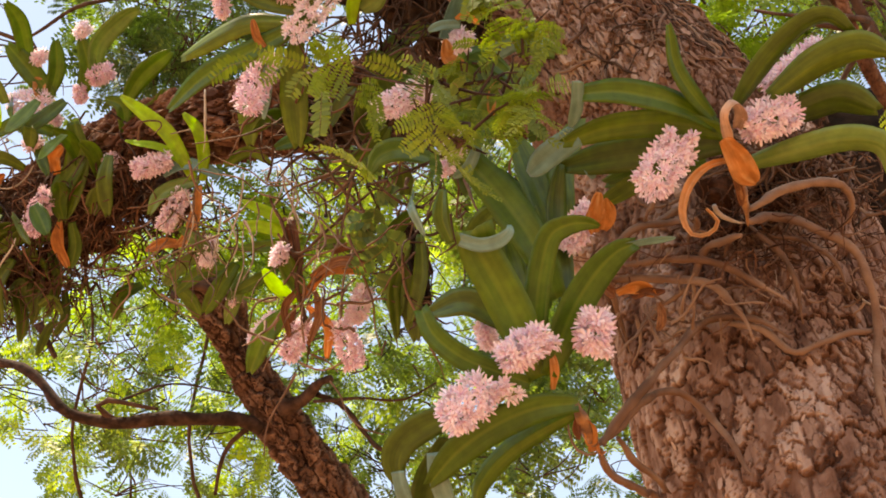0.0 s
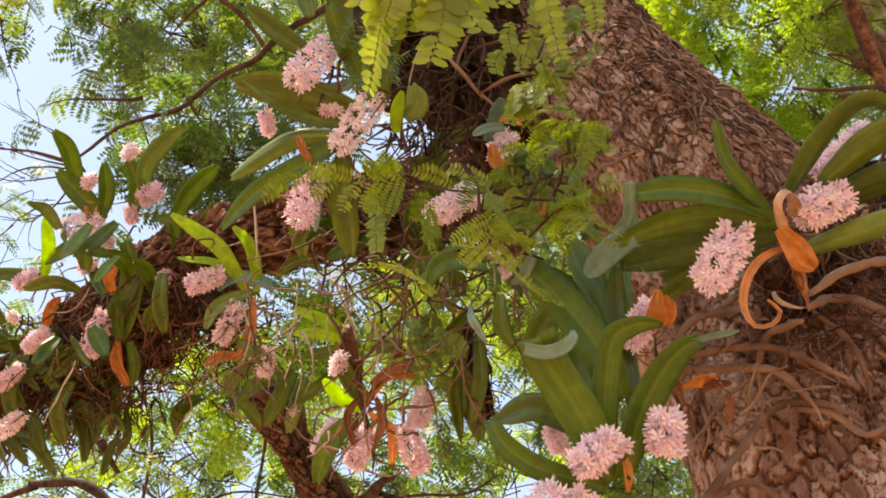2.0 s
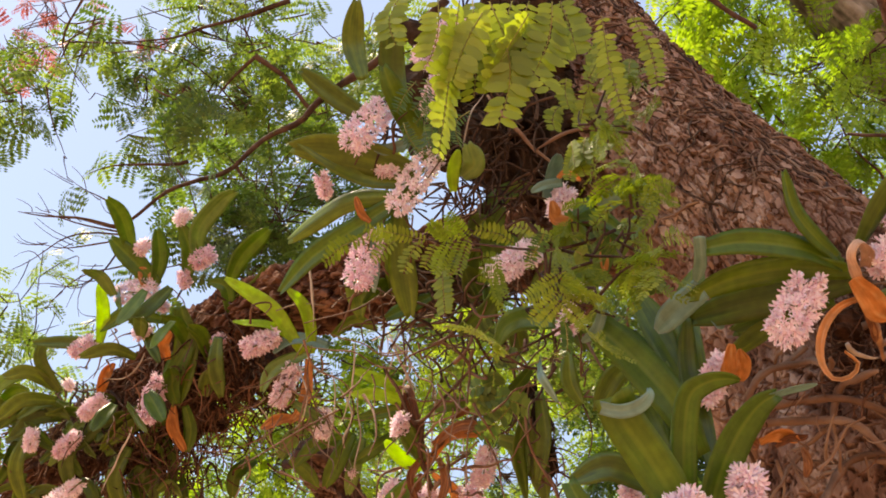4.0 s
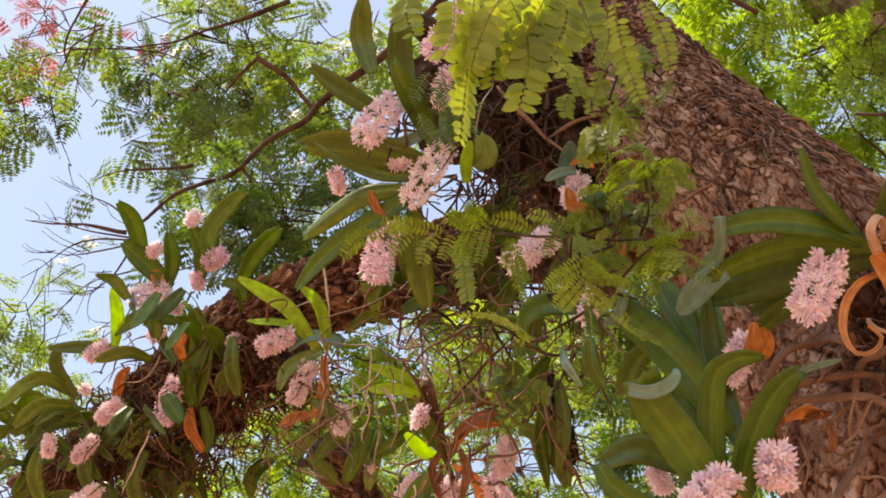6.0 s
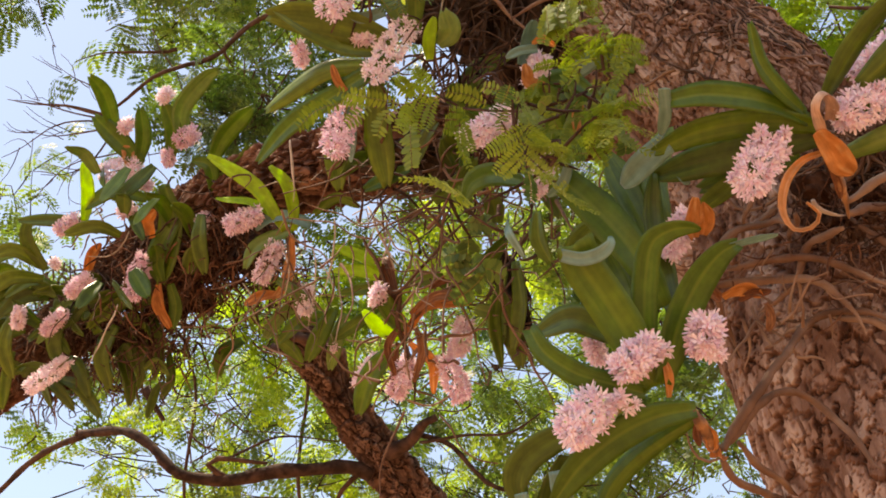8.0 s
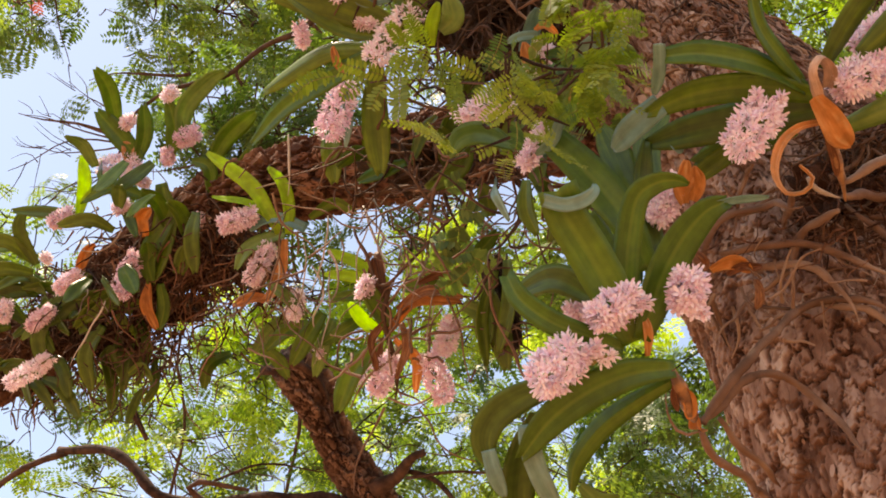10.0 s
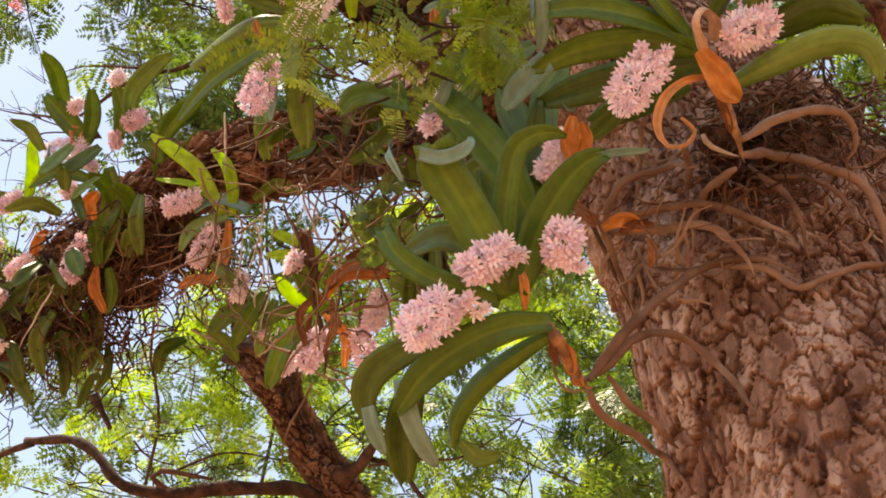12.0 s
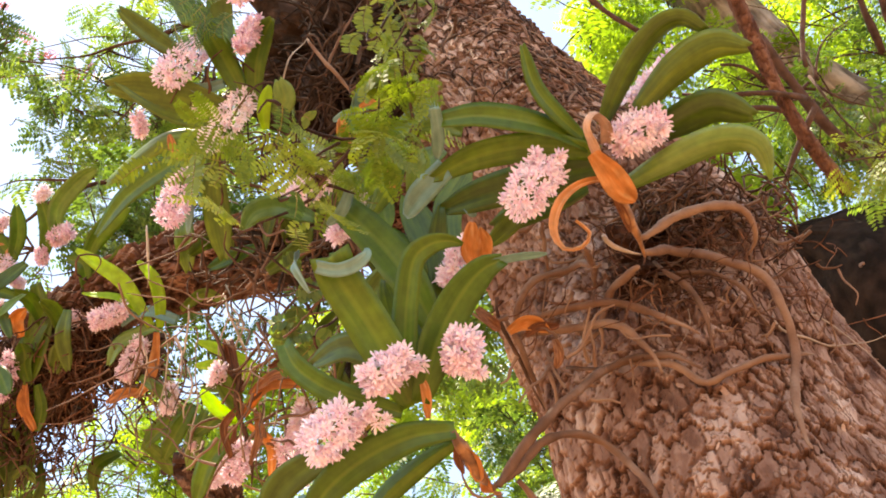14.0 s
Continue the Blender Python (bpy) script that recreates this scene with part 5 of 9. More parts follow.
root(o, [(-0.051, 1.762, 3.788), (-0.033, 1.716, 3.841), (0.012, 1.711, 3.920)], 0.0022, kind="pale", seed=52)
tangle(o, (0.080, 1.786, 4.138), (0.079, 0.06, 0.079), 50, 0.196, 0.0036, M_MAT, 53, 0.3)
leaf(o, [(0.109, 1.726, 3.596), (0.118, 1.700, 3.625), (0.132, 1.654, 3.648)], 0.042, (0.52, -0.54, -0.65), "white")
leaf(o, [(0.134, 1.670, 3.583), (0.100, 1.672, 3.582), (0.071, 1.680, 3.574)], 0.020, (-0.05, -0.88, -0.47), "white")
leaf(o, [(0.124, 1.663, 3.591), (0.145, 1.657, 3.598), (0.170, 1.668, 3.584)], 0.015, (-0.05, -0.64, -0.77), "dead")
leaf(o, [(0.017, 2.000, 3.666), (-0.004, 1.928, 3.688), (0.026, 1.888, 3.732)], 0.052, (0.13, -0.76, -0.64), "back")
leaf(o, [(0.119, 1.855, 3.524), (0.131, 1.788, 3.540), (0.124, 1.757, 3.575)], 0.043, (0.35, -0.70, -0.61), "back")
leaf(o, [(0.208, 1.803, 3.658), (0.163, 1.788, 3.600), (0.135, 1.825, 3.558)], 0.041, (-0.26, -0.86, -0.42))
leaf(o, [(0.284, 1.721, 3.520), (0.241, 1.712, 3.471), (0.214, 1.747, 3.432)], 0.043, (-0.06, -0.80, -0.60), "back")
leaf(o, [(0.321, 1.701, 3.543), (0.281, 1.663, 3.526), (0.236, 1.668, 3.522)], 0.038, (-0.02, -0.72, -0.69), "back")

o = thing("orchid", (0.139, 1.706, 3.389), "orchid half hidden by feathery leaves beside the trunk", "orchid", "orchids on the tree")
spike(o, (0.060, 1.719, 3.453), (-0.009, 1.743, 3.428), 0.033)
spike(o, (0.144, 1.719, 3.603), (0.126, 1.744, 3.576), 0.029)
spike(o, (0.130, 1.588, 3.241), (0.090, 1.622, 3.182), 0.021, near=True)
leaf(o, [(0.200, 1.667, 3.509), (0.239, 1.611, 3.495), (0.273, 1.570, 3.465), (0.275, 1.598, 3.433)], 0.038, (-0.06, -0.50, -0.78), "white")
leaf(o, [(0.064, 1.535, 3.132), (0.013, 1.488, 3.110), (-0.023, 1.473, 3.084), (-0.040, 1.478, 3.049)], 0.039, (-0.05, -0.87, -0.44), "back")
leaf(o, [(0.035, 1.575, 3.088), (0.033, 1.550, 3.039), (0.056, 1.580, 3.005)], 0.022, (-0.50, -0.49, -0.60), "white")
leaf(o, [(0.089, 1.607, 3.124), (0.089, 1.639, 3.087), (0.106, 1.666, 3.056)], 0.035, (-0.64, -0.53, -0.55))
leaf(o, [(0.143, 1.759, 3.406), (0.155, 1.716, 3.455), (0.134, 1.671, 3.506)], 0.044, (0.38, -0.73, -0.57))
leaf(o, [(0.150, 1.697, 3.323), (0.187, 1.658, 3.369), (0.203, 1.616, 3.415)], 0.042, (-0.34, 0.61, 0.71))
leaf(o, [(0.154, 1.758, 3.405), (0.102, 1.742, 3.426), (0.052, 1.783, 3.381)], 0.040, (-0.12, -0.95, -0.29), "dark")
leaf(o, [(-0.030, 2.009, 3.581), (-0.048, 1.968, 3.629), (-0.032, 1.936, 3.664)], 0.037, (0.38, -0.71, -0.59), "dark")
leaf(o, [(-0.138, 2.080, 3.655), (-0.190, 2.094, 3.640), (-0.243, 2.109, 3.625)], 0.038, (-0.14, -0.94, -0.30))
leaf(o, [(-0.089, 1.976, 3.468), (-0.025, 1.948, 3.498), (0.003, 1.918, 3.531)], 0.040, (0.12, -0.67, -0.74), "dark")
leaf(o, [(0.233, 1.632, 3.396), (0.177, 1.572, 3.391), (0.128, 1.533, 3.360)], 0.035, (0.09, -0.88, -0.38))
leaf(o, [(0.130, 1.612, 3.421), (0.100, 1.605, 3.432), (0.097, 1.583, 3.456)], 0.027, (0.31, -0.85, -0.41), "dead")
leaf(o, [(0.186, 1.671, 3.352), (0.183, 1.651, 3.376), (0.196, 1.629, 3.400)], 0.021, (0.37, -0.67, -0.65), "dead")
tangle(o, (-0.041, 2.063, 3.595), (0.112, 0.06, 0.050), 60, 0.174, 0.0037, M_DRYROOT, 54, 0.5)
tangle(o, (0.088, 1.843, 3.311), (0.099, 0.06, 0.066), 40, 0.154, 0.0033, M_DRYROOT, 55, 0.5)
leaf(o, [(0.266, 1.576, 3.016), (0.243, 1.564, 3.103), (0.214, 1.550, 3.193)], 0.057, (0.14, -0.78, -0.61), "dark")
leaf(o, [(0.289, 1.557, 3.036), (0.281, 1.537, 3.130), (0.321, 1.521, 3.219)], 0.049, (0.22, -0.69, -0.67), "dark")
leaf(o, [(0.238, 1.603, 3.062), (0.189, 1.603, 3.138), (0.140, 1.591, 3.153)], 0.044, (0.15, -0.86, -0.47))
leaf(o, [(0.218, 1.629, 3.108), (0.169, 1.643, 3.096), (0.130, 1.684, 3.053)], 0.039, (-0.21, -0.86, -0.46), "dark")

o = thing("orchid", (-0.466, 2.540, 3.869), "small orchid with bright yellow-green young leaves on the limb", "orchid", "orchids on the tree")
leaf(o, [(-0.481, 2.538, 3.871), (-0.544, 2.467, 3.955), (-0.613, 2.430, 3.999), (-0.668, 2.405, 4.029)], 0.041, (0.14, -0.84, -0.52), "young")
leaf(o, [(-0.458, 2.540, 3.868), (-0.457, 2.495, 3.919), (-0.472, 2.455, 3.965), (-0.510, 2.427, 3.998)], 0.034, (0.28, -0.79, -0.55), "young")
leaf(o, [(-0.493, 2.522, 3.890), (-0.562, 2.490, 3.929), (-0.634, 2.482, 3.940), (-0.656, 2.479, 3.944)], 0.029, (0.32, -0.93, 0.16), "young")
leaf(o, [(-0.413, 2.531, 3.877), (-0.477, 2.514, 3.899), (-0.522, 2.518, 3.895), (-0.557, 2.536, 3.876)], 0.033, (-0.01, -0.98, -0.18), "white")
leaf(o, [(-0.403, 2.512, 3.899), (-0.341, 2.486, 3.927), (-0.284, 2.502, 3.905)], 0.032, (0.02, -0.38, -0.93))
leaf(o, [(-0.466, 2.538, 3.870), (-0.558, 2.564, 3.845), (-0.592, 2.601, 3.803)], 0.041, (-0.23, -0.92, -0.33), "back")
spike(o, (-0.550, 2.508, 3.907), (-0.621, 2.527, 3.889), 0.034)
spike(o, (-0.510, 2.565, 3.841), (-0.551, 2.616, 3.783), 0.031)
spike(o, (-0.436, 2.641, 3.751), (-0.444, 2.675, 3.712), 0.026)
leaf(o, [(-0.467, 2.548, 3.859), (-0.471, 2.597, 3.804), (-0.494, 2.634, 3.761), (-0.527, 2.656, 3.736)], 0.032, (-0.28, -0.81, -0.52), "dead")
leaf(o, [(-0.503, 2.648, 3.745), (-0.555, 2.651, 3.745), (-0.602, 2.663, 3.731)], 0.029, (-0.06, -0.92, -0.38), "dead")
root(o, [(-0.543, 2.462, 3.960), (-0.483, 2.455, 3.967), (-0.410, 2.458, 3.960)], 0.0020, kind="pale", seed=56)
tangle(o, (-0.461, 2.613, 3.815), (0.044, 0.06, 0.059), 14, 0.192, 0.0027, M_ROOT, 57, 0.9)
root(o, [(-0.243, 2.290, 3.722), (-0.228, 2.287, 3.649), (-0.212, 2.314, 3.617), (-0.183, 2.301, 3.555)], 0.0031, kind="pale", seed=58)
root(o, [(-0.279, 2.302, 3.709), (-0.251, 2.292, 3.719), (-0.249, 2.326, 3.681)], 0.0025, kind="pale", seed=59)
root(o, [(-0.614, 2.645, 3.783), (-0.587, 2.666, 3.759), (-0.577, 2.705, 3.713), (-0.565, 2.725, 3.690)], 0.0027, kind="pale", seed=60)
root(o, [(-0.334, 2.457, 3.686), (-0.339, 2.539, 3.591), (-0.371, 2.621, 3.499)], 0.0019, kind="pale", seed=61)
root(o, [(-0.425, 2.184, 3.849), (-0.421, 2.229, 3.797), (-0.417, 2.274, 3.746)], 0.0037, kind="pale", seed=62)

o = thing("orchid", (-0.847, 2.562, 4.069), "dense orchid clump with dark leaves and pink flowers", "orchid", "orchids on the tree")
leaf(o, [(-0.872, 2.520, 4.117), (-0.928, 2.477, 4.168), (-0.990, 2.432, 4.222)], 0.058, (0.14, -0.84, -0.52))
leaf(o, [(-0.879, 2.515, 4.124), (-0.862, 2.470, 4.174), (-0.864, 2.419, 4.232)], 0.046, (0.38, -0.68, -0.62))
leaf(o, [(-0.795, 2.514, 4.122), (-0.780, 2.463, 4.179), (-0.798, 2.410, 4.241)], 0.046, (0.19, -0.76, -0.62))
leaf(o, [(-0.681, 2.518, 4.113), (-0.636, 2.470, 4.167), (-0.561, 2.428, 4.213)], 0.055, (0.27, -0.55, -0.79))
leaf(o, [(-0.760, 2.485, 4.154), (-0.752, 2.424, 4.223), (-0.683, 2.373, 4.280), (-0.643, 2.359, 4.294)], 0.052, (0.32, -0.58, -0.75), "back")
leaf(o, [(-1.040, 2.619, 4.010), (-1.024, 2.563, 4.072), (-1.030, 2.511, 4.132)], 0.037, (0.29, -0.73, -0.63), "young")
leaf(o, [(-1.003, 2.636, 3.989), (-1.100, 2.615, 4.015), (-1.219, 2.611, 4.024)], 0.037, (0.05, -0.92, -0.38), "dark")
leaf(o, [(-0.816, 2.558, 4.072), (-0.802, 2.614, 4.007), (-0.817, 2.673, 3.939), (-0.844, 2.733, 3.872)], 0.073, (-0.30, -0.76, -0.57), "dark")
leaf(o, [(-0.777, 2.605, 4.016), (-0.849, 2.682, 3.930), (-0.841, 2.733, 3.871)], 0.061, (-0.29, -0.80, -0.52))
leaf(o, [(-0.865, 2.581, 4.047), (-0.956, 2.567, 4.066), (-1.036, 2.594, 4.038)], 0.043, (-0.03, -0.93, -0.38))
leaf(o, [(-0.662, 2.550, 4.076), (-0.598, 2.522, 4.105), (-0.578, 2.492, 4.138)], 0.040, (0.19, -0.61, -0.77), "dark")
leaf(o, [(-0.681, 2.579, 4.044), (-0.689, 2.529, 4.102), (-0.734, 2.516, 4.117)], 0.040, (0.25, -0.83, -0.50))
leaf(o, [(-0.849, 2.733, 3.872), (-0.853, 2.768, 3.832), (-0.829, 2.815, 3.778)], 0.037, (-0.30, -0.71, -0.63), "dead")
leaf(o, [(-0.819, 2.735, 3.870), (-0.809, 2.775, 3.823), (-0.822, 2.815, 3.777)], 0.040, (-0.30, -0.75, -0.59))
leaf(o, [(-0.860, 2.652, 3.965), (-0.872, 2.621, 4.001), (-0.845, 2.602, 4.022)], 0.040, (0.28, -0.70, -0.66), "dead")
leaf(o, [(-0.897, 2.529, 4.107), (-0.908, 2.498, 4.143), (-0.921, 2.488, 4.155)], 0.037, (0.27, -0.80, -0.53), "dead")
spike(o, (-0.890, 2.523, 4.114), (-0.968, 2.532, 4.107), 0.037)
spike(o, (-0.727, 2.469, 4.171), (-0.759, 2.480, 4.159), 0.032)
spike(o, (-0.801, 2.501, 4.135), (-0.799, 2.517, 4.118), 0.023)
spike(o, (-1.061, 2.615, 4.014), (-1.103, 2.628, 4.000), 0.029)
spike(o, (-0.911, 2.595, 4.033), (-0.933, 2.604, 4.023), 0.023)
spike(o, (-0.884, 2.687, 3.926), (-0.924, 2.749, 3.856), 0.036)
spike(o, (-0.701, 2.618, 3.999), (-0.725, 2.624, 3.993), 0.024)
spike(o, (-0.896, 2.444, 4.204), (-0.913, 2.454, 4.193), 0.023)
spike(o, (-0.783, 2.395, 4.257), (-0.803, 2.405, 4.247), 0.023)
spike(o, (-0.867, 2.557, 4.074), (-0.864, 2.554, 4.077), 0.023)
leaf(o, [(-0.975, 2.722, 3.881), (-0.944, 2.711, 3.832), (-0.908, 2.706, 3.775)], 0.035, (-0.35, -0.41, -0.75), "dark")
leaf(o, [(-0.764, 2.691, 3.867), (-0.737, 2.624, 3.883), (-0.712, 2.582, 3.869)], 0.049, (0.21, -0.61, -0.72), "dark")
leaf(o, [(-0.985, 2.533, 4.129), (-0.973, 2.515, 4.088), (-0.960, 2.506, 4.038)], 0.044, (-0.34, -0.49, -0.61), "dark")
leaf(o, [(-1.022, 2.764, 3.913), (-1.042, 2.752, 3.868), (-1.068, 2.744, 3.815)], 0.043, (-0.11, -0.81, -0.56), "dark")
leaf(o, [(-0.818, 2.509, 3.983), (-0.839, 2.497, 3.937), (-0.863, 2.490, 3.884)], 0.037, (-0.34, -0.77, -0.31), "back")
leaf(o, [(-0.742, 2.670, 3.958), (-0.759, 2.590, 3.989), (-0.785, 2.540, 3.987)], 0.045, (0.45, -0.73, -0.38), "dark")
leaf(o, [(-0.978, 2.491, 4.069), (-1.001, 2.425, 4.085), (-1.035, 2.383, 4.073)], 0.043, (-0.26, -0.60, -0.71), "back")
leaf(o, [(-0.886, 2.452, 4.046), (-0.912, 2.448, 3.991), (-0.946, 2.446, 3.933)], 0.038, (-0.13, -0.82, -0.55), "back")
leaf(o, [(-0.909, 2.670, 3.875), (-0.883, 2.659, 3.826), (-0.855, 2.654, 3.769)], 0.050, (0.16, -0.82, -0.51))
leaf(o, [(-0.927, 2.609, 4.066), (-0.902, 2.612, 4.000), (-0.873, 2.617, 3.933)], 0.031, (0.19, -0.81, -0.53), "dark")
leaf(o, [(-0.797, 2.653, 3.988), (-0.821, 2.576, 4.017), (-0.856, 2.526, 4.014)], 0.043, (0.34, -0.80, -0.41))
leaf(o, [(-0.833, 2.504, 4.094), (-0.876, 2.502, 4.036), (-0.929, 2.502, 3.978)], 0.040, (-0.04, -0.79, -0.61), "dark")
leaf(o, [(-0.905, 2.526, 3.953), (-0.892, 2.468, 3.958), (-0.881, 2.431, 3.939)], 0.043, (-0.02, -0.78, -0.63))
leaf(o, [(-0.939, 2.472, 4.201), (-0.954, 2.377, 4.249), (-0.978, 2.316, 4.259)], 0.049, (0.27, -0.77, -0.55))
leaf(o, [(-0.855, 2.741, 3.901), (-0.847, 2.668, 3.923), (-0.843, 2.622, 3.915)], 0.051, (0.17, -0.73, -0.64))
root_mat(o, (-0.720, 2.893, 4.130), (0.085, 0.05, 0.07), 63, M_FIBRE)
tangle(o, (-0.689, 2.817, 4.036), (0.077, 0.032, 0.058), 90, 0.077, 0.0030, M_FIBRE, 64, 0.9)
tangle(o, (-0.583, 2.860, 3.991), (0.064, 0.032, 0.051), 100, 0.096, 0.0030, M_FIBRE, 65, 0.9)
tangle(o, (-0.857, 2.787, 4.008), (0.102, 0.064, 0.102), 120, 0.095, 0.0030, M_FIBRE, 67, 0.9)
tangle(o, (-0.705, 2.909, 4.011), (0.104, 0.064, 0.065), 80, 0.107, 0.0030, M_DRYROOT, 68, 0.9)
tangle(o, (-0.887, 3.112, 3.943), (0.134, 0.064, 0.054), 100, 0.110, 0.0030, M_FIBRE, 69, 0.9)
leaf(o, [(-0.986, 2.996, 3.919), (-0.984, 3.029, 3.841), (-0.964, 3.077, 3.791)], 0.031, (0.42, -0.71, -0.56), "dark")
leaf(o, [(-0.887, 3.051, 3.862), (-0.883, 3.083, 3.785), (-0.917, 3.119, 3.747)], 0.028, (0.51, -0.55, -0.66), "dark")
leaf(o, [(-0.952, 3.022, 3.894), (-0.962, 3.054, 3.816), (-0.975, 3.095, 3.773)], 0.031, (0.14, -0.72, -0.68), "dark")
leaf(o, [(-0.930, 2.972, 3.945), (-0.901, 3.005, 3.867), (-0.931, 3.081, 3.788)], 0.035, (-0.19, -0.74, -0.65), "dark")
leaf(o, [(-1.070, 2.994, 3.922), (-1.082, 3.027, 3.844), (-1.084, 3.063, 3.805)], 0.031, (-0.51, -0.68, -0.51), "dark")
leaf(o, [(-1.034, 3.046, 3.867), (-1.003, 3.077, 3.791), (-1.008, 3.130, 3.735)], 0.038, (0.55, -0.66, -0.49), "dark")
leaf(o, [(-0.619, 3.120, 3.935), (-0.564, 3.036, 3.952), (-0.482, 3.000, 3.989)], 0.043, (0.19, -0.57, -0.80), "back")
leaf(o, [(-0.686, 3.121, 3.934), (-0.742, 3.106, 3.878), (-0.757, 3.152, 3.830)], 0.043, (-0.20, -0.83, -0.51))
tangle(o, (-0.961, 3.014, 3.904), (0.078, 0.080, 0.065), 140, 0.107, 0.0030, M_DRYROOT, 70, 0.9)
tangle(o, (-0.695, 2.673, 3.905), (0.037, 0.040, 0.049), 48, 0.109, 0.0030, M_FIBRE, 71, 0.9)
root(o, [(-0.908, 2.624, 3.969), (-0.967, 2.661, 3.928), (-1.028, 2.668, 3.921)], 0.0028, kind="pale", seed=72)
root(o, [(-0.993, 2.579, 4.022), (-0.976, 2.620, 3.975), (-0.973, 2.650, 3.940)], 0.0028, kind="pale", seed=73)
root(o, [(-0.964, 2.752, 3.824), (-1.020, 2.819, 3.748), (-1.057, 2.868, 3.694)], 0.0028, kind="pale", seed=74)

o = thing("orchid", (-1.210, 2.938, 3.998), "orchid clump of many dark drooping leaves on the limb", "orchid", "orchids on the tree")
leaf(o, [(-1.371, 2.933, 3.933), (-1.289, 2.910, 3.926), (-1.213, 2.925, 3.876)], 0.029, (0.06, -0.90, -0.42), "dark")
leaf(o, [(-1.282, 3.034, 3.815), (-1.244, 3.034, 3.784), (-1.212, 3.070, 3.709)], 0.030, (-0.29, -0.61, -0.73), "dark")
leaf(o, [(-0.891, 2.894, 3.964), (-0.966, 2.865, 3.968), (-1.045, 2.875, 3.929)], 0.030, (0.01, -0.46, -0.88))
leaf(o, [(-0.897, 2.834, 4.033), (-0.851, 2.785, 4.057), (-0.810, 2.773, 4.037)], 0.033, (0.02, -0.73, -0.68), "dark")
leaf(o, [(-0.958, 2.956, 3.895), (-0.975, 2.917, 3.909), (-0.998, 2.915, 3.881)], 0.037, (-0.07, -0.67, -0.73), "dark")
leaf(o, [(-1.088, 3.017, 3.829), (-1.055, 2.997, 3.819), (-1.029, 3.015, 3.767)], 0.031, (0.02, -0.80, -0.60), "dark")
leaf(o, [(-1.373, 2.963, 3.899), (-1.417, 2.943, 3.893), (-1.466, 2.959, 3.846)], 0.027, (-0.11, -0.91, -0.39), "dark")
leaf(o, [(-1.276, 3.048, 3.799), (-1.210, 3.042, 3.772), (-1.151, 3.075, 3.702)], 0.035, (0.20, -0.90, -0.39), "dark")
leaf(o, [(-1.139, 2.940, 3.918), (-1.187, 2.925, 3.905), (-1.239, 2.948, 3.850)], 0.029, (-0.05, -0.82, -0.57), "back")
leaf(o, [(-1.184, 3.046, 3.798), (-1.259, 3.007, 3.814), (-1.338, 3.007, 3.787)], 0.033, (-0.06, -0.47, -0.88), "dark")
leaf(o, [(-1.250, 2.808, 4.072), (-1.330, 2.797, 4.057), (-1.414, 2.822, 4.001)], 0.041, (-0.05, -0.83, -0.55), "back")
leaf(o, [(-0.950, 3.039, 3.798), (-0.907, 3.009, 3.801), (-0.872, 3.017, 3.761)], 0.029, (0.03, -0.87, -0.49), "dark")
leaf(o, [(-1.089, 2.965, 3.887), (-1.061, 2.944, 3.881), (-1.039, 2.960, 3.831)], 0.032, (-0.02, -0.76, -0.65))
leaf(o, [(-1.359, 2.917, 3.950), (-1.290, 2.895, 3.945), (-1.226, 2.909, 3.896)], 0.045, (-0.12, -0.46, -0.87))
leaf(o, [(-1.206, 2.895, 3.972), (-1.271, 2.876, 3.965), (-1.341, 2.893, 3.917)], 0.044, (-0.06, -0.88, -0.47), "dark")
leaf(o, [(-1.333, 2.947, 3.916), (-1.348, 2.929, 3.906), (-1.368, 2.950, 3.853)], 0.047, (-0.00, -0.77, -0.64), "dark")
leaf(o, [(-1.179, 2.876, 3.992), (-1.248, 2.849, 3.995), (-1.321, 2.860, 3.955)], 0.033, (-0.05, -0.96, -0.25), "dark")
leaf(o, [(-0.972, 2.903, 3.955), (-1.029, 2.895, 3.936), (-1.090, 2.924, 3.874)], 0.045, (0.20, -0.47, -0.85), "dark")
leaf(o, [(-1.361, 2.894, 3.978), (-1.317, 2.889, 3.951), (-1.278, 2.921, 3.883)], 0.041, (-0.11, -0.71, -0.69), "back")
leaf(o, [(-1.313, 2.889, 3.982), (-1.380, 2.870, 3.975), (-1.452, 2.890, 3.925)], 0.029, (0.11, -0.43, -0.89))
leaf(o, [(-1.346, 2.888, 3.985), (-1.387, 2.838, 4.012), (-1.432, 2.827, 3.995)], 0.030, (-0.09, -0.68, -0.72), "dark")
leaf(o, [(-1.382, 2.891, 3.981), (-1.445, 2.837, 4.015), (-1.513, 2.821, 4.005)], 0.043, (-0.13, -0.60, -0.78))
leaf(o, [(-1.088, 2.919, 3.941), (-1.137, 2.892, 3.943), (-1.191, 2.903, 3.901)], 0.033, (-0.07, -0.95, -0.27), "back")
leaf(o, [(-1.203, 2.927, 3.935), (-1.188, 2.905, 3.930), (-1.179, 2.920, 3.881)], 0.028, (0.22, -0.82, -0.47), "dark")
leaf(o, [(-1.371, 2.857, 4.019), (-1.315, 2.822, 4.029), (-1.264, 2.823, 3.995)], 0.045, (-0.00, -0.47, -0.87))
leaf(o, [(-1.051, 2.865, 4.001), (-1.101, 2.845, 3.995), (-1.155, 2.863, 3.946)], 0.039, (0.13, -0.47, -0.86), "dark")
spike(o, (-1.067, 2.791, 3.949), (-1.115, 2.814, 3.925), 0.027)
spike(o, (-1.145, 2.854, 3.879), (-1.194, 2.883, 3.849), 0.026)
spike(o, (-1.265, 2.845, 3.894), (-1.275, 2.870, 3.865), 0.024)
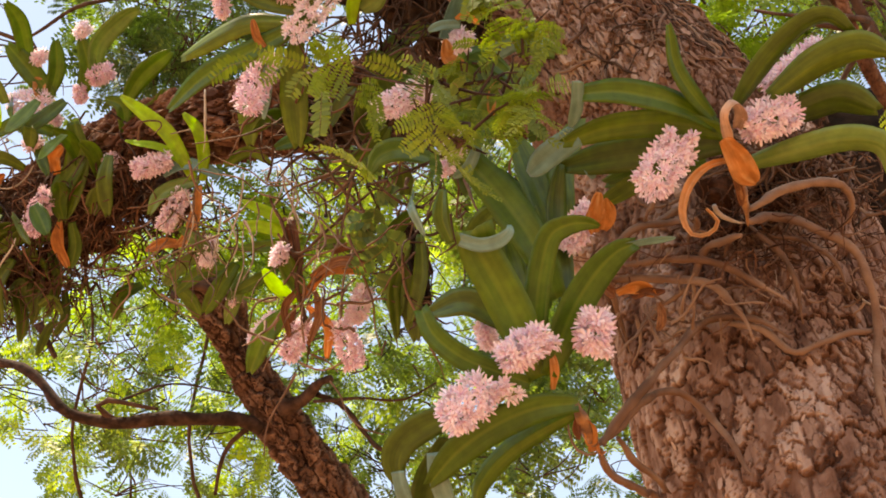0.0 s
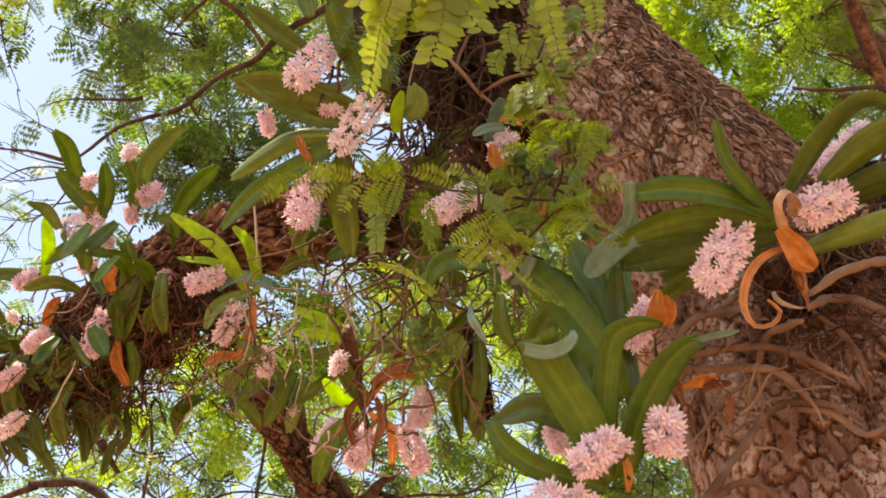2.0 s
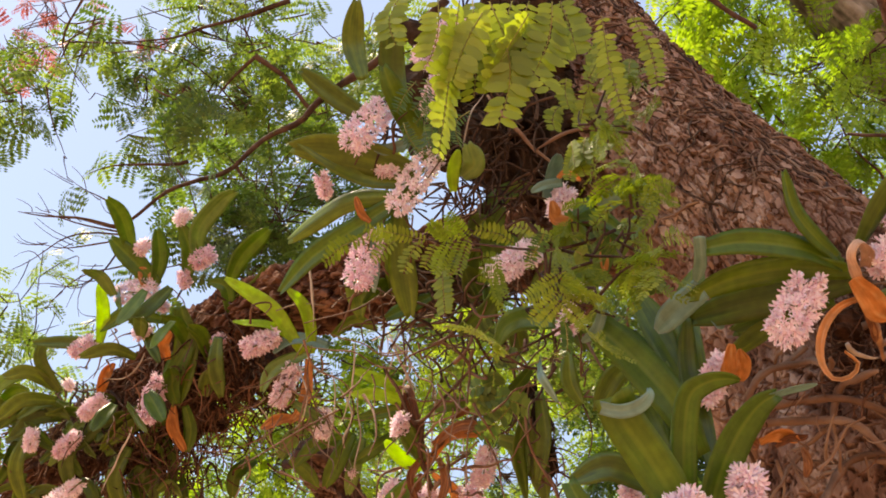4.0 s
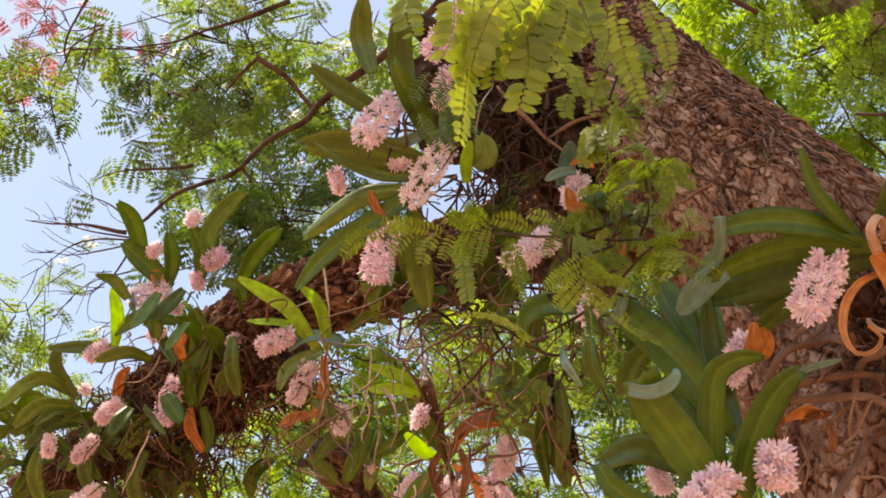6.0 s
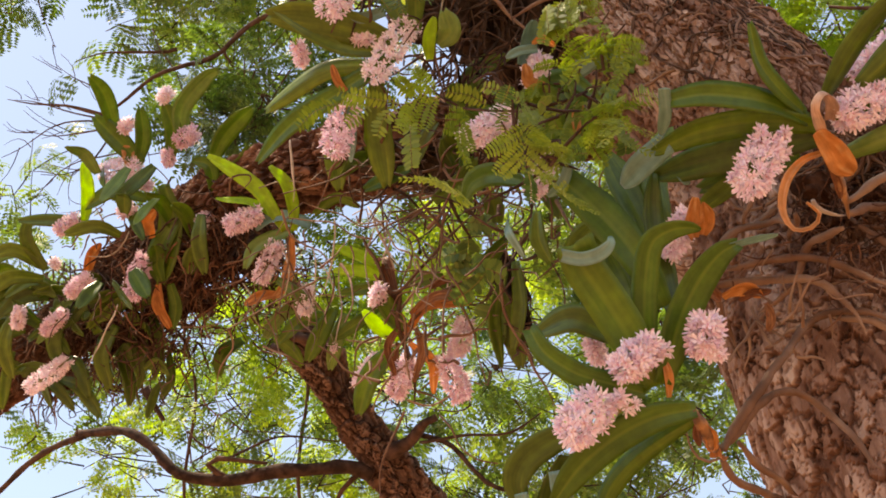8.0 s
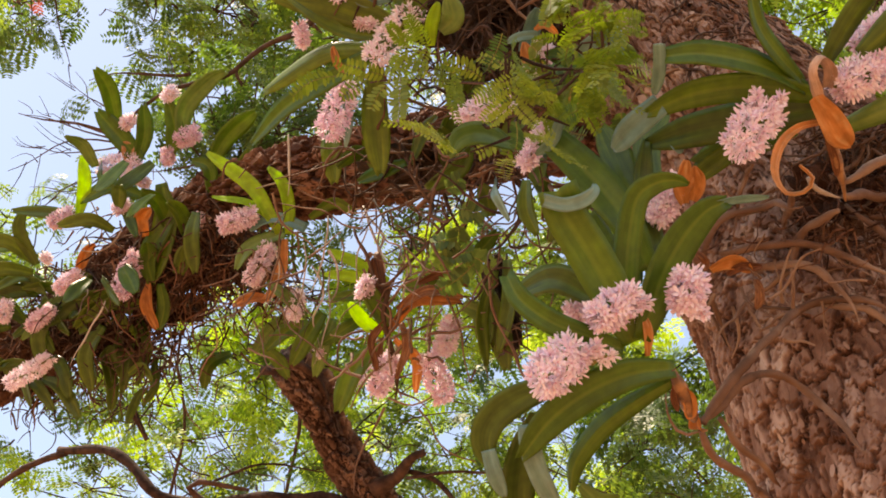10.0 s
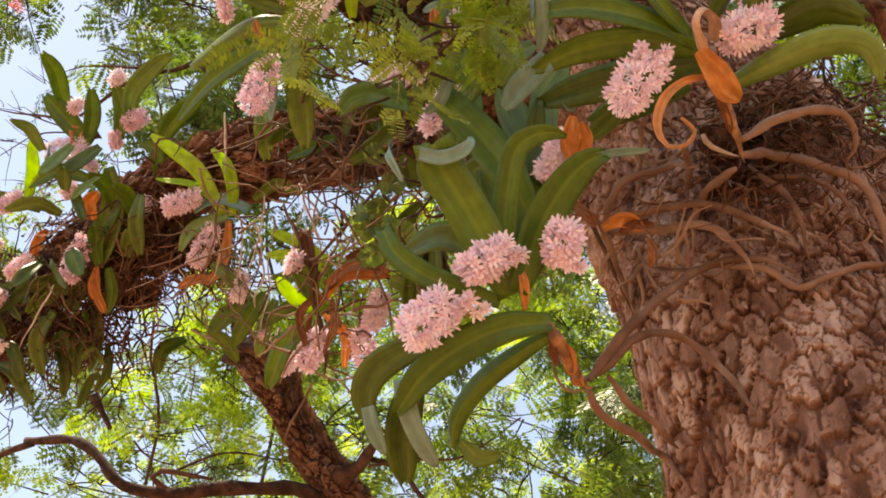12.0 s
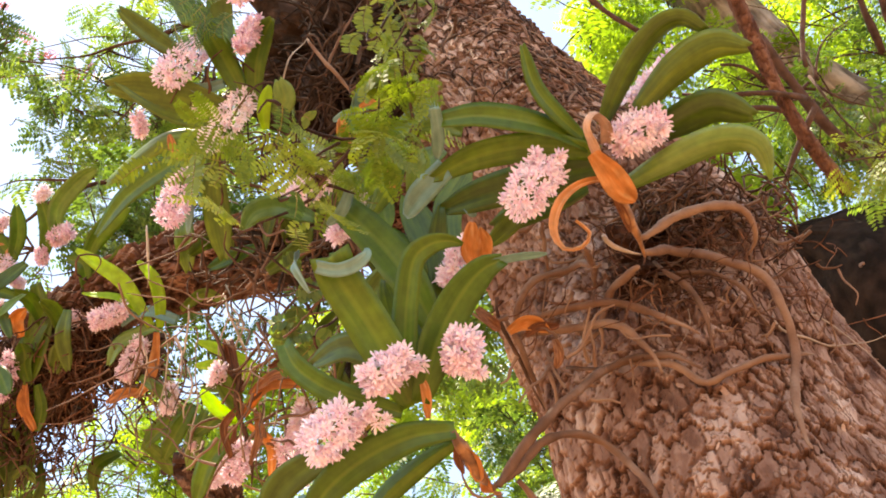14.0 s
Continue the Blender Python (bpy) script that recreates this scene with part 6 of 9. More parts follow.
spike(o, (-1.152, 2.945, 3.777), (-1.251, 2.987, 3.731), 0.031)
spike(o, (-1.160, 2.756, 3.992), (-1.153, 2.764, 3.983), 0.017)
leaf(o, [(-1.108, 2.900, 4.040), (-1.086, 2.858, 4.087), (-1.058, 2.837, 4.109)], 0.033, (0.16, -0.70, -0.70), "dead")
root_mat(o, (-1.291, 3.179, 4.029), (0.105, 0.07, 0.075), 75, M_FIBRE)
root_mat(o, (-0.951, 3.000, 4.072), (0.07, 0.05, 0.05), 76, M_FIBRE)
tangle(o, (-1.253, 3.065, 4.037), (0.096, 0.040, 0.067), 150, 0.096, 0.0030, M_FIBRE, 801, 0.9)
tangle(o, (-1.395, 3.231, 3.999), (0.096, 0.040, 0.067), 150, 0.096, 0.0030, M_DRYROOT, 802, 0.9)
tangle(o, (-1.100, 2.965, 4.072), (0.072, 0.040, 0.050), 120, 0.084, 0.0030, M_DRYROOT, 803, 0.9)
tangle(o, (-0.985, 3.065, 4.028), (0.080, 0.040, 0.056), 140, 0.090, 0.0030, M_DRYROOT, 804, 0.9)
tangle(o, (-0.863, 2.861, 4.032), (0.056, 0.040, 0.039), 110, 0.072, 0.0030, M_DRYROOT, 805, 0.9)
tangle(o, (-1.204, 3.304, 3.984), (0.096, 0.040, 0.067), 120, 0.108, 0.0030, M_DRYROOT, 806, 0.9)
leaf(o, [(-0.938, 2.926, 3.927), (-1.013, 2.880, 3.951), (-1.091, 2.872, 3.934)], 0.038, (-0.10, -0.56, -0.82), "dark")
leaf(o, [(-1.165, 3.011, 3.837), (-1.133, 3.013, 3.803), (-1.106, 3.053, 3.726)], 0.042, (0.32, -0.82, -0.46), "dark")
leaf(o, [(-1.269, 3.041, 3.807), (-1.334, 2.998, 3.827), (-1.404, 2.993, 3.804)], 0.031, (-0.12, -0.41, -0.90), "dark")
leaf(o, [(-1.268, 2.869, 4.003), (-1.334, 2.851, 3.996), (-1.402, 2.871, 3.945)], 0.043, (0.03, -0.68, -0.73), "dark")
leaf(o, [(-1.260, 2.896, 3.972), (-1.213, 2.859, 3.982), (-1.172, 2.861, 3.947)], 0.046, (-0.01, -0.79, -0.62), "dark")
leaf(o, [(-1.193, 3.051, 3.792), (-1.133, 3.053, 3.759), (-1.077, 3.091, 3.683)], 0.041, (0.22, -0.88, -0.41), "dark")
leaf(o, [(-1.203, 2.949, 3.910), (-1.152, 2.923, 3.908), (-1.107, 2.935, 3.862)], 0.046, (-0.12, -0.47, -0.86), "dark")
leaf(o, [(-1.024, 2.905, 3.954), (-1.091, 2.895, 3.939), (-1.161, 2.920, 3.880)], 0.040, (0.06, -0.67, -0.74), "dark")
leaf(o, [(-1.252, 2.957, 3.901), (-1.198, 2.944, 3.885), (-1.149, 2.969, 3.824)], 0.043, (-0.09, -0.69, -0.72), "dark")
leaf(o, [(-1.095, 2.950, 3.905), (-1.096, 2.909, 3.921), (-1.102, 2.907, 3.893)], 0.043, (0.08, -0.77, -0.59), "dark")
leaf(o, [(-1.276, 2.975, 3.881), (-1.216, 2.937, 3.893), (-1.162, 2.937, 3.861)], 0.031, (-0.03, -0.94, -0.31), "dark")
leaf(o, [(-1.091, 2.917, 3.943), (-1.162, 2.866, 3.973), (-1.238, 2.854, 3.959)], 0.035, (-0.18, -0.41, -0.89), "dark")
leaf(o, [(-1.292, 3.045, 3.802), (-1.291, 3.004, 3.819), (-1.296, 3.000, 3.794)], 0.033, (-0.01, -0.77, -0.63), "dark")
leaf(o, [(-1.323, 2.994, 3.861), (-1.337, 3.013, 3.810), (-1.356, 3.070, 3.715)], 0.032, (0.28, -0.70, -0.66), "dark")
leaf(o, [(-1.193, 2.923, 3.939), (-1.170, 2.893, 3.942), (-1.153, 2.899, 3.904)], 0.039, (0.09, -0.89, -0.31), "dark")
leaf(o, [(-1.283, 2.955, 3.905), (-1.340, 2.952, 3.880), (-1.403, 2.986, 3.813)], 0.035, (0.19, -0.55, -0.81), "dark")
leaf(o, [(-0.908, 2.910, 3.945), (-0.984, 2.892, 3.937), (-1.064, 2.912, 3.887)], 0.043, (0.05, -0.60, -0.79), "dark")
leaf(o, [(-0.986, 3.020, 3.822), (-1.001, 2.979, 3.840), (-1.021, 2.975, 3.813)], 0.032, (0.11, -0.85, -0.47), "dark")
leaf(o, [(-1.368, 2.988, 3.871), (-1.353, 2.947, 3.885), (-1.341, 2.944, 3.858)], 0.030, (-0.03, -0.79, -0.60), "dark")
leaf(o, [(-1.289, 2.897, 3.973), (-1.333, 2.868, 3.977), (-1.381, 2.876, 3.938)], 0.038, (-0.03, -0.87, -0.48), "dark")
leaf(o, [(-1.281, 2.929, 3.935), (-1.226, 2.934, 3.898), (-1.177, 2.975, 3.818)], 0.038, (-0.35, -0.51, -0.78), "dark")
leaf(o, [(-1.357, 2.905, 3.966), (-1.435, 2.881, 3.964), (-1.518, 2.895, 3.920)], 0.029, (-0.07, -0.96, -0.23), "dark")
leaf(o, [(-0.895, 3.066, 3.765), (-0.918, 3.063, 3.739), (-0.946, 3.097, 3.671)], 0.029, (0.34, -0.57, -0.73), "dark")
leaf(o, [(-0.943, 2.964, 3.884), (-0.925, 2.940, 3.881), (-0.914, 2.955, 3.833)], 0.030, (0.24, -0.83, -0.40), "dark")
root_mat(o, (-0.894, 3.025, 4.041), (0.075, 0.05, 0.060), 811, M_FIBRE)
root_mat(o, (-1.033, 3.003, 4.072), (0.080, 0.05, 0.064), 812, M_FIBRE)
root_mat(o, (-1.011, 3.126, 3.971), (0.060, 0.05, 0.048), 813, M_FIBRE)
root_mat(o, (-1.180, 3.115, 4.022), (0.080, 0.05, 0.064), 814, M_FIBRE)
root_mat(o, (-1.340, 3.228, 3.971), (0.090, 0.05, 0.072), 815, M_FIBRE)
root_mat(o, (-0.761, 2.920, 4.084), (0.060, 0.05, 0.048), 816, M_FIBRE)
tangle(o, (-0.628, 2.632, 4.048), (0.045, 0.03, 0.04), 50, 0.14, 0.0036, M_DRYROOT, 831, 1.3)
tangle(o, (-0.718, 2.664, 4.044), (0.045, 0.03, 0.04), 60, 0.14, 0.0036, M_FIBRE, 832, 1.3)
tangle(o, (-0.817, 2.738, 4.054), (0.045, 0.03, 0.04), 60, 0.14, 0.0036, M_DRYROOT, 833, 1.3)
tangle(o, (-0.921, 2.822, 4.049), (0.045, 0.03, 0.04), 60, 0.14, 0.0036, M_FIBRE, 834, 1.3)
tangle(o, (-1.036, 2.908, 4.045), (0.045, 0.03, 0.04), 50, 0.14, 0.0036, M_DRYROOT, 835, 1.3)
tangle(o, (-0.690, 2.789, 4.019), (0.045, 0.03, 0.04), 60, 0.14, 0.0036, M_FIBRE, 836, 1.3)
tangle(o, (-0.801, 2.877, 3.997), (0.045, 0.03, 0.04), 60, 0.14, 0.0036, M_DRYROOT, 837, 1.3)
leaf(o, [(-0.700, 2.523, 3.931), (-0.708, 2.555, 3.863), (-0.703, 2.624, 3.812)], 0.042, (0.0, -0.75, -0.66), "dark")
leaf(o, [(-0.935, 2.615, 3.954), (-0.994, 2.575, 3.957), (-1.080, 2.594, 3.953)], 0.036, (0.0, -0.75, -0.66), "dark")
leaf(o, [(-1.186, 2.761, 3.975), (-1.248, 2.696, 3.992), (-1.325, 2.719, 3.999)], 0.040, (0.0, -0.75, -0.66), "dark")
leaf(o, [(-1.179, 2.767, 3.969), (-1.214, 2.678, 4.013), (-1.201, 2.638, 4.060)], 0.038, (0.0, -0.75, -0.66), "dark")
leaf(o, [(-1.189, 2.782, 3.952), (-1.270, 2.746, 3.935), (-1.351, 2.794, 3.911)], 0.042, (0.0, -0.75, -0.66), "dark")
leaf(o, [(-1.130, 2.876, 3.915), (-1.177, 2.900, 3.842), (-1.174, 2.979, 3.780)], 0.045, (0.0, -0.75, -0.66), "dark")
leaf(o, [(-1.008, 2.912, 3.869), (-1.048, 2.941, 3.789), (-1.038, 3.020, 3.727)], 0.044, (0.0, -0.75, -0.66), "dark")
leaf(o, [(-1.289, 2.880, 3.916), (-1.320, 2.915, 3.829), (-1.311, 2.993, 3.767)], 0.044, (0.0, -0.75, -0.66), "dark")
tangle(o, (-1.213, 3.087, 3.980), (0.120, 0.080, 0.080), 170, 0.102, 0.0030, M_FIBRE, 77, 0.9)

o = thing("orchid", (-0.357, 2.297, 3.793), "orchid with short dark leaves rooted along the limb", "orchid", "orchids on the tree")
leaf(o, [(-0.128, 2.126, 3.702), (-0.097, 2.025, 3.694), (-0.069, 1.975, 3.690)], 0.033, (-0.25, -0.81, -0.43), "dark")
leaf(o, [(-0.225, 2.176, 3.775), (-0.258, 2.117, 3.722), (-0.293, 2.109, 3.672)], 0.037, (-0.01, -0.77, -0.64), "dark")
leaf(o, [(-0.217, 2.188, 3.748), (-0.221, 2.086, 3.745), (-0.226, 2.034, 3.743)], 0.039, (-0.10, -0.76, -0.63), "dark")
leaf(o, [(-0.311, 2.096, 3.794), (-0.308, 2.116, 3.740), (-0.303, 2.168, 3.681)], 0.052, (-0.30, -0.73, -0.61), "dark")
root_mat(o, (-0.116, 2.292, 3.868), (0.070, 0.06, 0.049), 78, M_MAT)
tangle(o, (-0.161, 2.146, 3.731), (0.118, 0.06, 0.052), 50, 0.144, 0.0034, M_DRYROOT, 79, 0.6)
leaf(o, [(0.152, 1.791, 3.474), (0.160, 1.770, 3.423), (0.169, 1.780, 3.364)], 0.044, (0.12, -0.78, -0.60))
leaf(o, [(-0.041, 2.044, 3.602), (-0.050, 1.971, 3.609), (-0.060, 1.934, 3.607)], 0.049, (0.11, -0.78, -0.61), "dark")
leaf(o, [(-0.034, 1.955, 3.716), (-0.015, 1.896, 3.706), (0.001, 1.871, 3.689)], 0.054, (-0.02, -0.78, -0.62))
leaf(o, [(0.042, 2.020, 3.434), (0.033, 1.953, 3.435), (0.024, 1.920, 3.426)], 0.041, (-0.09, -0.76, -0.64))
leaf(o, [(0.116, 1.853, 3.485), (0.123, 1.838, 3.425), (0.128, 1.856, 3.359)], 0.047, (0.15, -0.77, -0.60), "dark")
leaf(o, [(0.093, 1.888, 3.495), (0.127, 1.882, 3.424), (0.160, 1.907, 3.348)], 0.036, (0.11, -0.81, -0.58), "dark")
leaf(o, [(0.061, 1.883, 3.588), (0.070, 1.819, 3.585), (0.078, 1.789, 3.574)], 0.041, (-0.12, -0.78, -0.58), "dark")
leaf(o, [(0.003, 1.924, 3.675), (0.035, 1.894, 3.632), (0.065, 1.897, 3.582)], 0.039, (0.22, -0.85, -0.36))
leaf(o, [(0.059, 1.864, 3.622), (0.089, 1.839, 3.574), (0.117, 1.847, 3.519)], 0.047, (-0.29, -0.52, -0.73))
leaf(o, [(-0.007, 1.995, 3.593), (-0.016, 1.958, 3.558), (-0.026, 1.956, 3.516)], 0.043, (-0.04, -0.78, -0.62), "back")

o = thing("orchid", (-0.177, 2.270, 3.362), "orchid hanging below the limb with orange withered leaves", "orchid", "orchids on the tree")
leaf(o, [(-0.178, 2.278, 3.352), (-0.199, 2.253, 3.383), (-0.226, 2.219, 3.423)], 0.042, (0.26, -0.82, -0.51), "dark")
leaf(o, [(-0.186, 2.291, 3.339), (-0.227, 2.272, 3.361), (-0.261, 2.246, 3.393)], 0.032, (0.13, -0.85, -0.51), "young")
leaf(o, [(-0.172, 2.283, 3.347), (-0.116, 2.240, 3.395), (-0.017, 2.241, 3.391)], 0.027, (0.09, -0.56, -0.82), "dead")
leaf(o, [(-0.173, 2.287, 3.342), (-0.202, 2.219, 3.497), (-0.235, 2.299, 3.559)], 0.017, (0.20, -0.79, -0.54), "brown")
leaf(o, [(-0.162, 2.296, 3.332), (-0.115, 2.322, 3.300), (-0.116, 2.372, 3.244)], 0.025, (-0.29, -0.67, -0.68), "dead")
leaf(o, [(-0.187, 2.294, 3.334), (-0.197, 2.327, 3.297), (-0.210, 2.376, 3.242)], 0.016, (-0.30, -0.78, -0.55), "brown")
leaf(o, [(-0.014, 2.207, 3.353), (0.026, 2.221, 3.335), (0.032, 2.266, 3.284)], 0.044, (-0.28, -0.66, -0.70), "back")
leaf(o, [(0.043, 2.190, 3.372), (0.066, 2.247, 3.305), (0.077, 2.296, 3.248)], 0.049, (-0.30, -0.70, -0.64), "dark")
leaf(o, [(-0.042, 2.186, 3.378), (0.018, 2.059, 3.369), (0.057, 2.030, 3.402)], 0.041, (0.18, -0.64, -0.73))
leaf(o, [(-0.201, 2.345, 3.353), (-0.256, 2.384, 3.310), (-0.290, 2.441, 3.246)], 0.051, (-0.26, -0.84, -0.48))
leaf(o, [(-0.197, 2.555, 3.721), (-0.279, 2.526, 3.757), (-0.349, 2.506, 3.781)], 0.032, (0.13, -0.90, -0.40), "young")
leaf(o, [(-0.207, 2.570, 3.704), (-0.283, 2.549, 3.730), (-0.358, 2.546, 3.736)], 0.032, (0.05, -0.88, -0.47), "young")
leaf(o, [(-0.192, 2.567, 3.706), (-0.272, 2.578, 3.696), (-0.345, 2.584, 3.692)], 0.032, (-0.03, -0.88, -0.47))
leaf(o, [(-0.376, 2.789, 3.764), (-0.467, 2.794, 3.760), (-0.534, 2.831, 3.719)], 0.040, (-0.08, -0.88, -0.47))
leaf(o, [(-0.557, 2.905, 3.788), (-0.514, 2.927, 3.760), (-0.487, 2.960, 3.723)], 0.041, (-0.17, -0.68, -0.71))
spike(o, (-0.256, 2.613, 3.504), (-0.302, 2.651, 3.461), 0.028)
spike(o, (-0.170, 2.326, 3.298), (-0.197, 2.367, 3.252), 0.029)
spike(o, (-0.089, 2.323, 3.300), (-0.058, 2.373, 3.240), 0.034)
spike(o, (-0.039, 2.272, 3.356), (-0.056, 2.308, 3.315), 0.029)
spike(o, (-0.220, 2.214, 3.427), (-0.232, 2.232, 3.408), 0.021)
spike(o, (-0.370, 2.672, 3.593), (-0.367, 2.675, 3.588), 0.018)
root_mat(o, (0.074, 2.273, 3.427), (0.025, 0.04, 0.089), 80, M_MAT)
leaf(o, [(-0.359, 2.598, 3.654), (-0.398, 2.619, 3.592), (-0.437, 2.675, 3.552)], 0.045, (0.05, -0.78, -0.62), "mid")
leaf(o, [(-0.336, 2.624, 3.656), (-0.363, 2.663, 3.591), (-0.384, 2.729, 3.556)], 0.038, (0.05, -0.78, -0.62), "back")
leaf(o, [(-0.248, 2.602, 3.651), (-0.300, 2.602, 3.609), (-0.363, 2.653, 3.601)], 0.034, (0.05, -0.78, -0.62), "mid")
leaf(o, [(-0.512, 2.618, 3.773), (-0.459, 2.631, 3.733), (-0.415, 2.684, 3.710)], 0.032, (0.05, -0.78, -0.62), "back")
leaf(o, [(-0.048, 2.492, 3.617), (-0.097, 2.449, 3.618), (-0.162, 2.479, 3.630)], 0.036, (0.05, -0.78, -0.62), "mid")
root(o, [(-0.247, 2.309, 3.724), (-0.199, 2.312, 3.651), (-0.220, 2.359, 3.607), (-0.211, 2.426, 3.569)], 0.0030, kind="pale", seed=951)
root(o, [(-0.194, 2.306, 3.727), (-0.209, 2.326, 3.638), (-0.193, 2.379, 3.588), (-0.226, 2.464, 3.533)], 0.0026, kind="pale", seed=952)
root(o, [(-0.389, 2.507, 3.742), (-0.351, 2.535, 3.672), (-0.377, 2.592, 3.632), (-0.364, 2.668, 3.586)], 0.0026, kind="pale", seed=953)
root(o, [(-0.484, 2.464, 3.783), (-0.464, 2.502, 3.704), (-0.491, 2.584, 3.667)], 0.0024, kind="pale", seed=954)
tangle(o, (0.068, 2.249, 3.379), (0.022, 0.02, 0.075), 40, 0.112, 0.0027, M_DRYROOT, 81, 0.9)
leaf(o, [(0.080, 2.143, 3.424), (0.082, 2.191, 3.338), (0.060, 2.255, 3.266)], 0.037, (-0.48, -0.71, -0.50), "dark")
leaf(o, [(0.054, 2.158, 3.408), (0.025, 2.205, 3.325), (0.033, 2.277, 3.241)], 0.032, (0.46, -0.64, -0.61), "dark")
leaf(o, [(-0.156, 2.255, 3.379), (-0.091, 2.204, 3.389), (-0.014, 2.197, 3.365)], 0.024, (-0.07, -0.94, -0.30), "brown")
leaf(o, [(-0.178, 2.279, 3.428), (-0.213, 2.253, 3.460), (-0.214, 2.218, 3.498)], 0.025, (0.52, -0.76, -0.38), "brown")
leaf(o, [(-0.146, 2.272, 3.359), (-0.132, 2.289, 3.309), (-0.157, 2.336, 3.255)], 0.024, (-0.48, -0.71, -0.51), "brown")
leaf(o, [(-0.183, 2.270, 3.363), (-0.213, 2.284, 3.316), (-0.200, 2.326, 3.268)], 0.020, (0.46, -0.63, -0.62), "brown")
leaf(o, [(-0.113, 2.215, 3.422), (-0.050, 2.186, 3.424), (-0.003, 2.204, 3.401)], 0.020, (-0.05, -0.47, -0.88), "brown")
root(o, [(-0.388, 2.346, 3.662), (-0.387, 2.400, 3.601), (-0.409, 2.479, 3.510)], 0.0020, kind="pale", seed=82)
root(o, [(-0.442, 2.339, 3.672), (-0.457, 2.392, 3.612), (-0.480, 2.459, 3.535)], 0.0029, seed=83)
root(o, [(-0.235, 2.320, 3.687), (-0.261, 2.373, 3.628), (-0.238, 2.492, 3.490)], 0.0021, kind="pale", seed=84)
root(o, [(-0.046, 2.356, 3.640), (-0.073, 2.408, 3.581), (-0.095, 2.515, 3.459)], 0.0019, kind="pale", seed=85)
root(o, [(-0.162, 2.315, 3.691), (-0.152, 2.369, 3.629), (-0.215, 2.468, 3.517)], 0.0021, seed=86)
root(o, [(-0.355, 2.360, 3.645), (-0.343, 2.414, 3.583), (-0.387, 2.496, 3.490)], 0.0022, kind="dry", seed=87)
root(o, [(-0.426, 2.300, 3.716), (-0.447, 2.353, 3.657), (-0.413, 2.438, 3.558)], 0.0021, kind="dry", seed=88)
root(o, [(-0.157, 2.358, 3.641), (-0.149, 2.412, 3.579), (-0.180, 2.555, 3.416)], 0.0022, kind="pale", seed=89)
root(o, [(-0.325, 2.308, 3.704), (-0.341, 2.360, 3.644), (-0.371, 2.430, 3.565)], 0.0027, kind="pale", seed=90)
root(o, [(-0.170, 2.221, 3.417), (-0.183, 2.270, 3.363), (-0.166, 2.321, 3.305), (-0.162, 2.386, 3.229)], 0.0066, kind="dry", seed=91)
root(o, [(-0.253, 2.175, 3.550), (-0.189, 2.220, 3.419), (-0.108, 2.135, 3.440), (-0.008, 1.996, 3.444)], 0.0041, kind="dry", seed=92)
root(o, [(-0.171, 2.271, 3.361), (-0.064, 2.218, 3.418), (0.036, 2.157, 3.409), (0.110, 2.153, 3.412)], 0.0041, kind="dry", seed=93)
root(o, [(-0.196, 2.278, 3.354), (-0.275, 2.298, 3.332), (-0.294, 2.348, 3.278)], 0.0033, kind="dry", seed=94)
root(o, [(0.030, 2.060, 3.368), (0.044, 2.123, 3.295), (0.093, 2.203, 3.203), (0.143, 2.268, 3.126)], 0.0031, seed=95)
tangle(o, (-0.142, 2.157, 3.491), (0.112, 0.06, 0.062), 34, 0.187, 0.0030, M_ROOT, 96, 0.5)
tangle(o, (-0.163, 2.304, 3.323), (0.050, 0.06, 0.062), 30, 0.149, 0.0037, M_ROOT, 97, 0.5)
tangle(o, (-0.514, 2.679, 3.741), (0.089, 0.06, 0.074), 20, 0.192, 0.0027, M_ROOT, 98, 0.9)

# ---- feathery leaves near the trunk ----
o = thing("foliage_spray", (-0.006, 0.971, 3.400), "spray of bright green feathery compound leaves", "leaves")
simple_pinna(o, (-0.069, 0.970, 3.282), (-0.114, 1.063, 3.070), 0.0275, M_FROND, 99, 22, 0.25)
simple_pinna(o, (-0.027, 0.972, 3.278), (-0.032, 1.043, 3.091), 0.0293, M_FROND, 100, 19, 0.25)
simple_pinna(o, (0.032, 0.992, 3.298), (0.047, 1.030, 3.148), 0.0298, M_FROND, 101, 15, 0.25)
simple_pinna(o, (0.008, 0.992, 3.301), (0.003, 1.035, 3.144), 0.0260, M_FROND, 102, 15, 0.25)
simple_pinna(o, (-0.099, 0.987, 3.309), (-0.125, 1.019, 3.197), 0.0262, M_FROND, 103, 13, 0.25)
simple_pinna(o, (-0.048, 1.008, 3.329), (-0.059, 1.048, 3.161), 0.0283, M_FROND, 104, 16, 0.25)
simple_pinna(o, (0.081, 1.025, 3.335), (0.096, 1.045, 3.237), 0.0249, M_FROND, 105, 12, 0.25)
simple_pinna(o, (-0.147, 0.979, 3.319), (-0.163, 0.996, 3.225), 0.0224, M_FROND, 106, 12, 0.25)
simple_pinna(o, (0.170, 1.170, 3.471), (0.191, 1.248, 3.305), 0.0180, M_FROND, 107, 19, 0.25)
simple_pinna(o, (0.234, 1.235, 3.546), (0.261, 1.281, 3.417), 0.0177, M_FROND, 108, 15, 0.25)
simple_pinna(o, (0.026, 0.972, 3.245), (-0.042, 1.025, 3.157), 0.0275, M_FROND, 109, 15, 0.25)
simple_pinna(o, (-0.039, 0.970, 3.251), (-0.088, 1.018, 3.167), 0.0275, M_FROND, 110, 15, 0.25)
simple_pinna(o, (0.065, 0.994, 3.296), (0.030, 1.025, 3.185), 0.0280, M_FROND, 111, 13, 0.25)
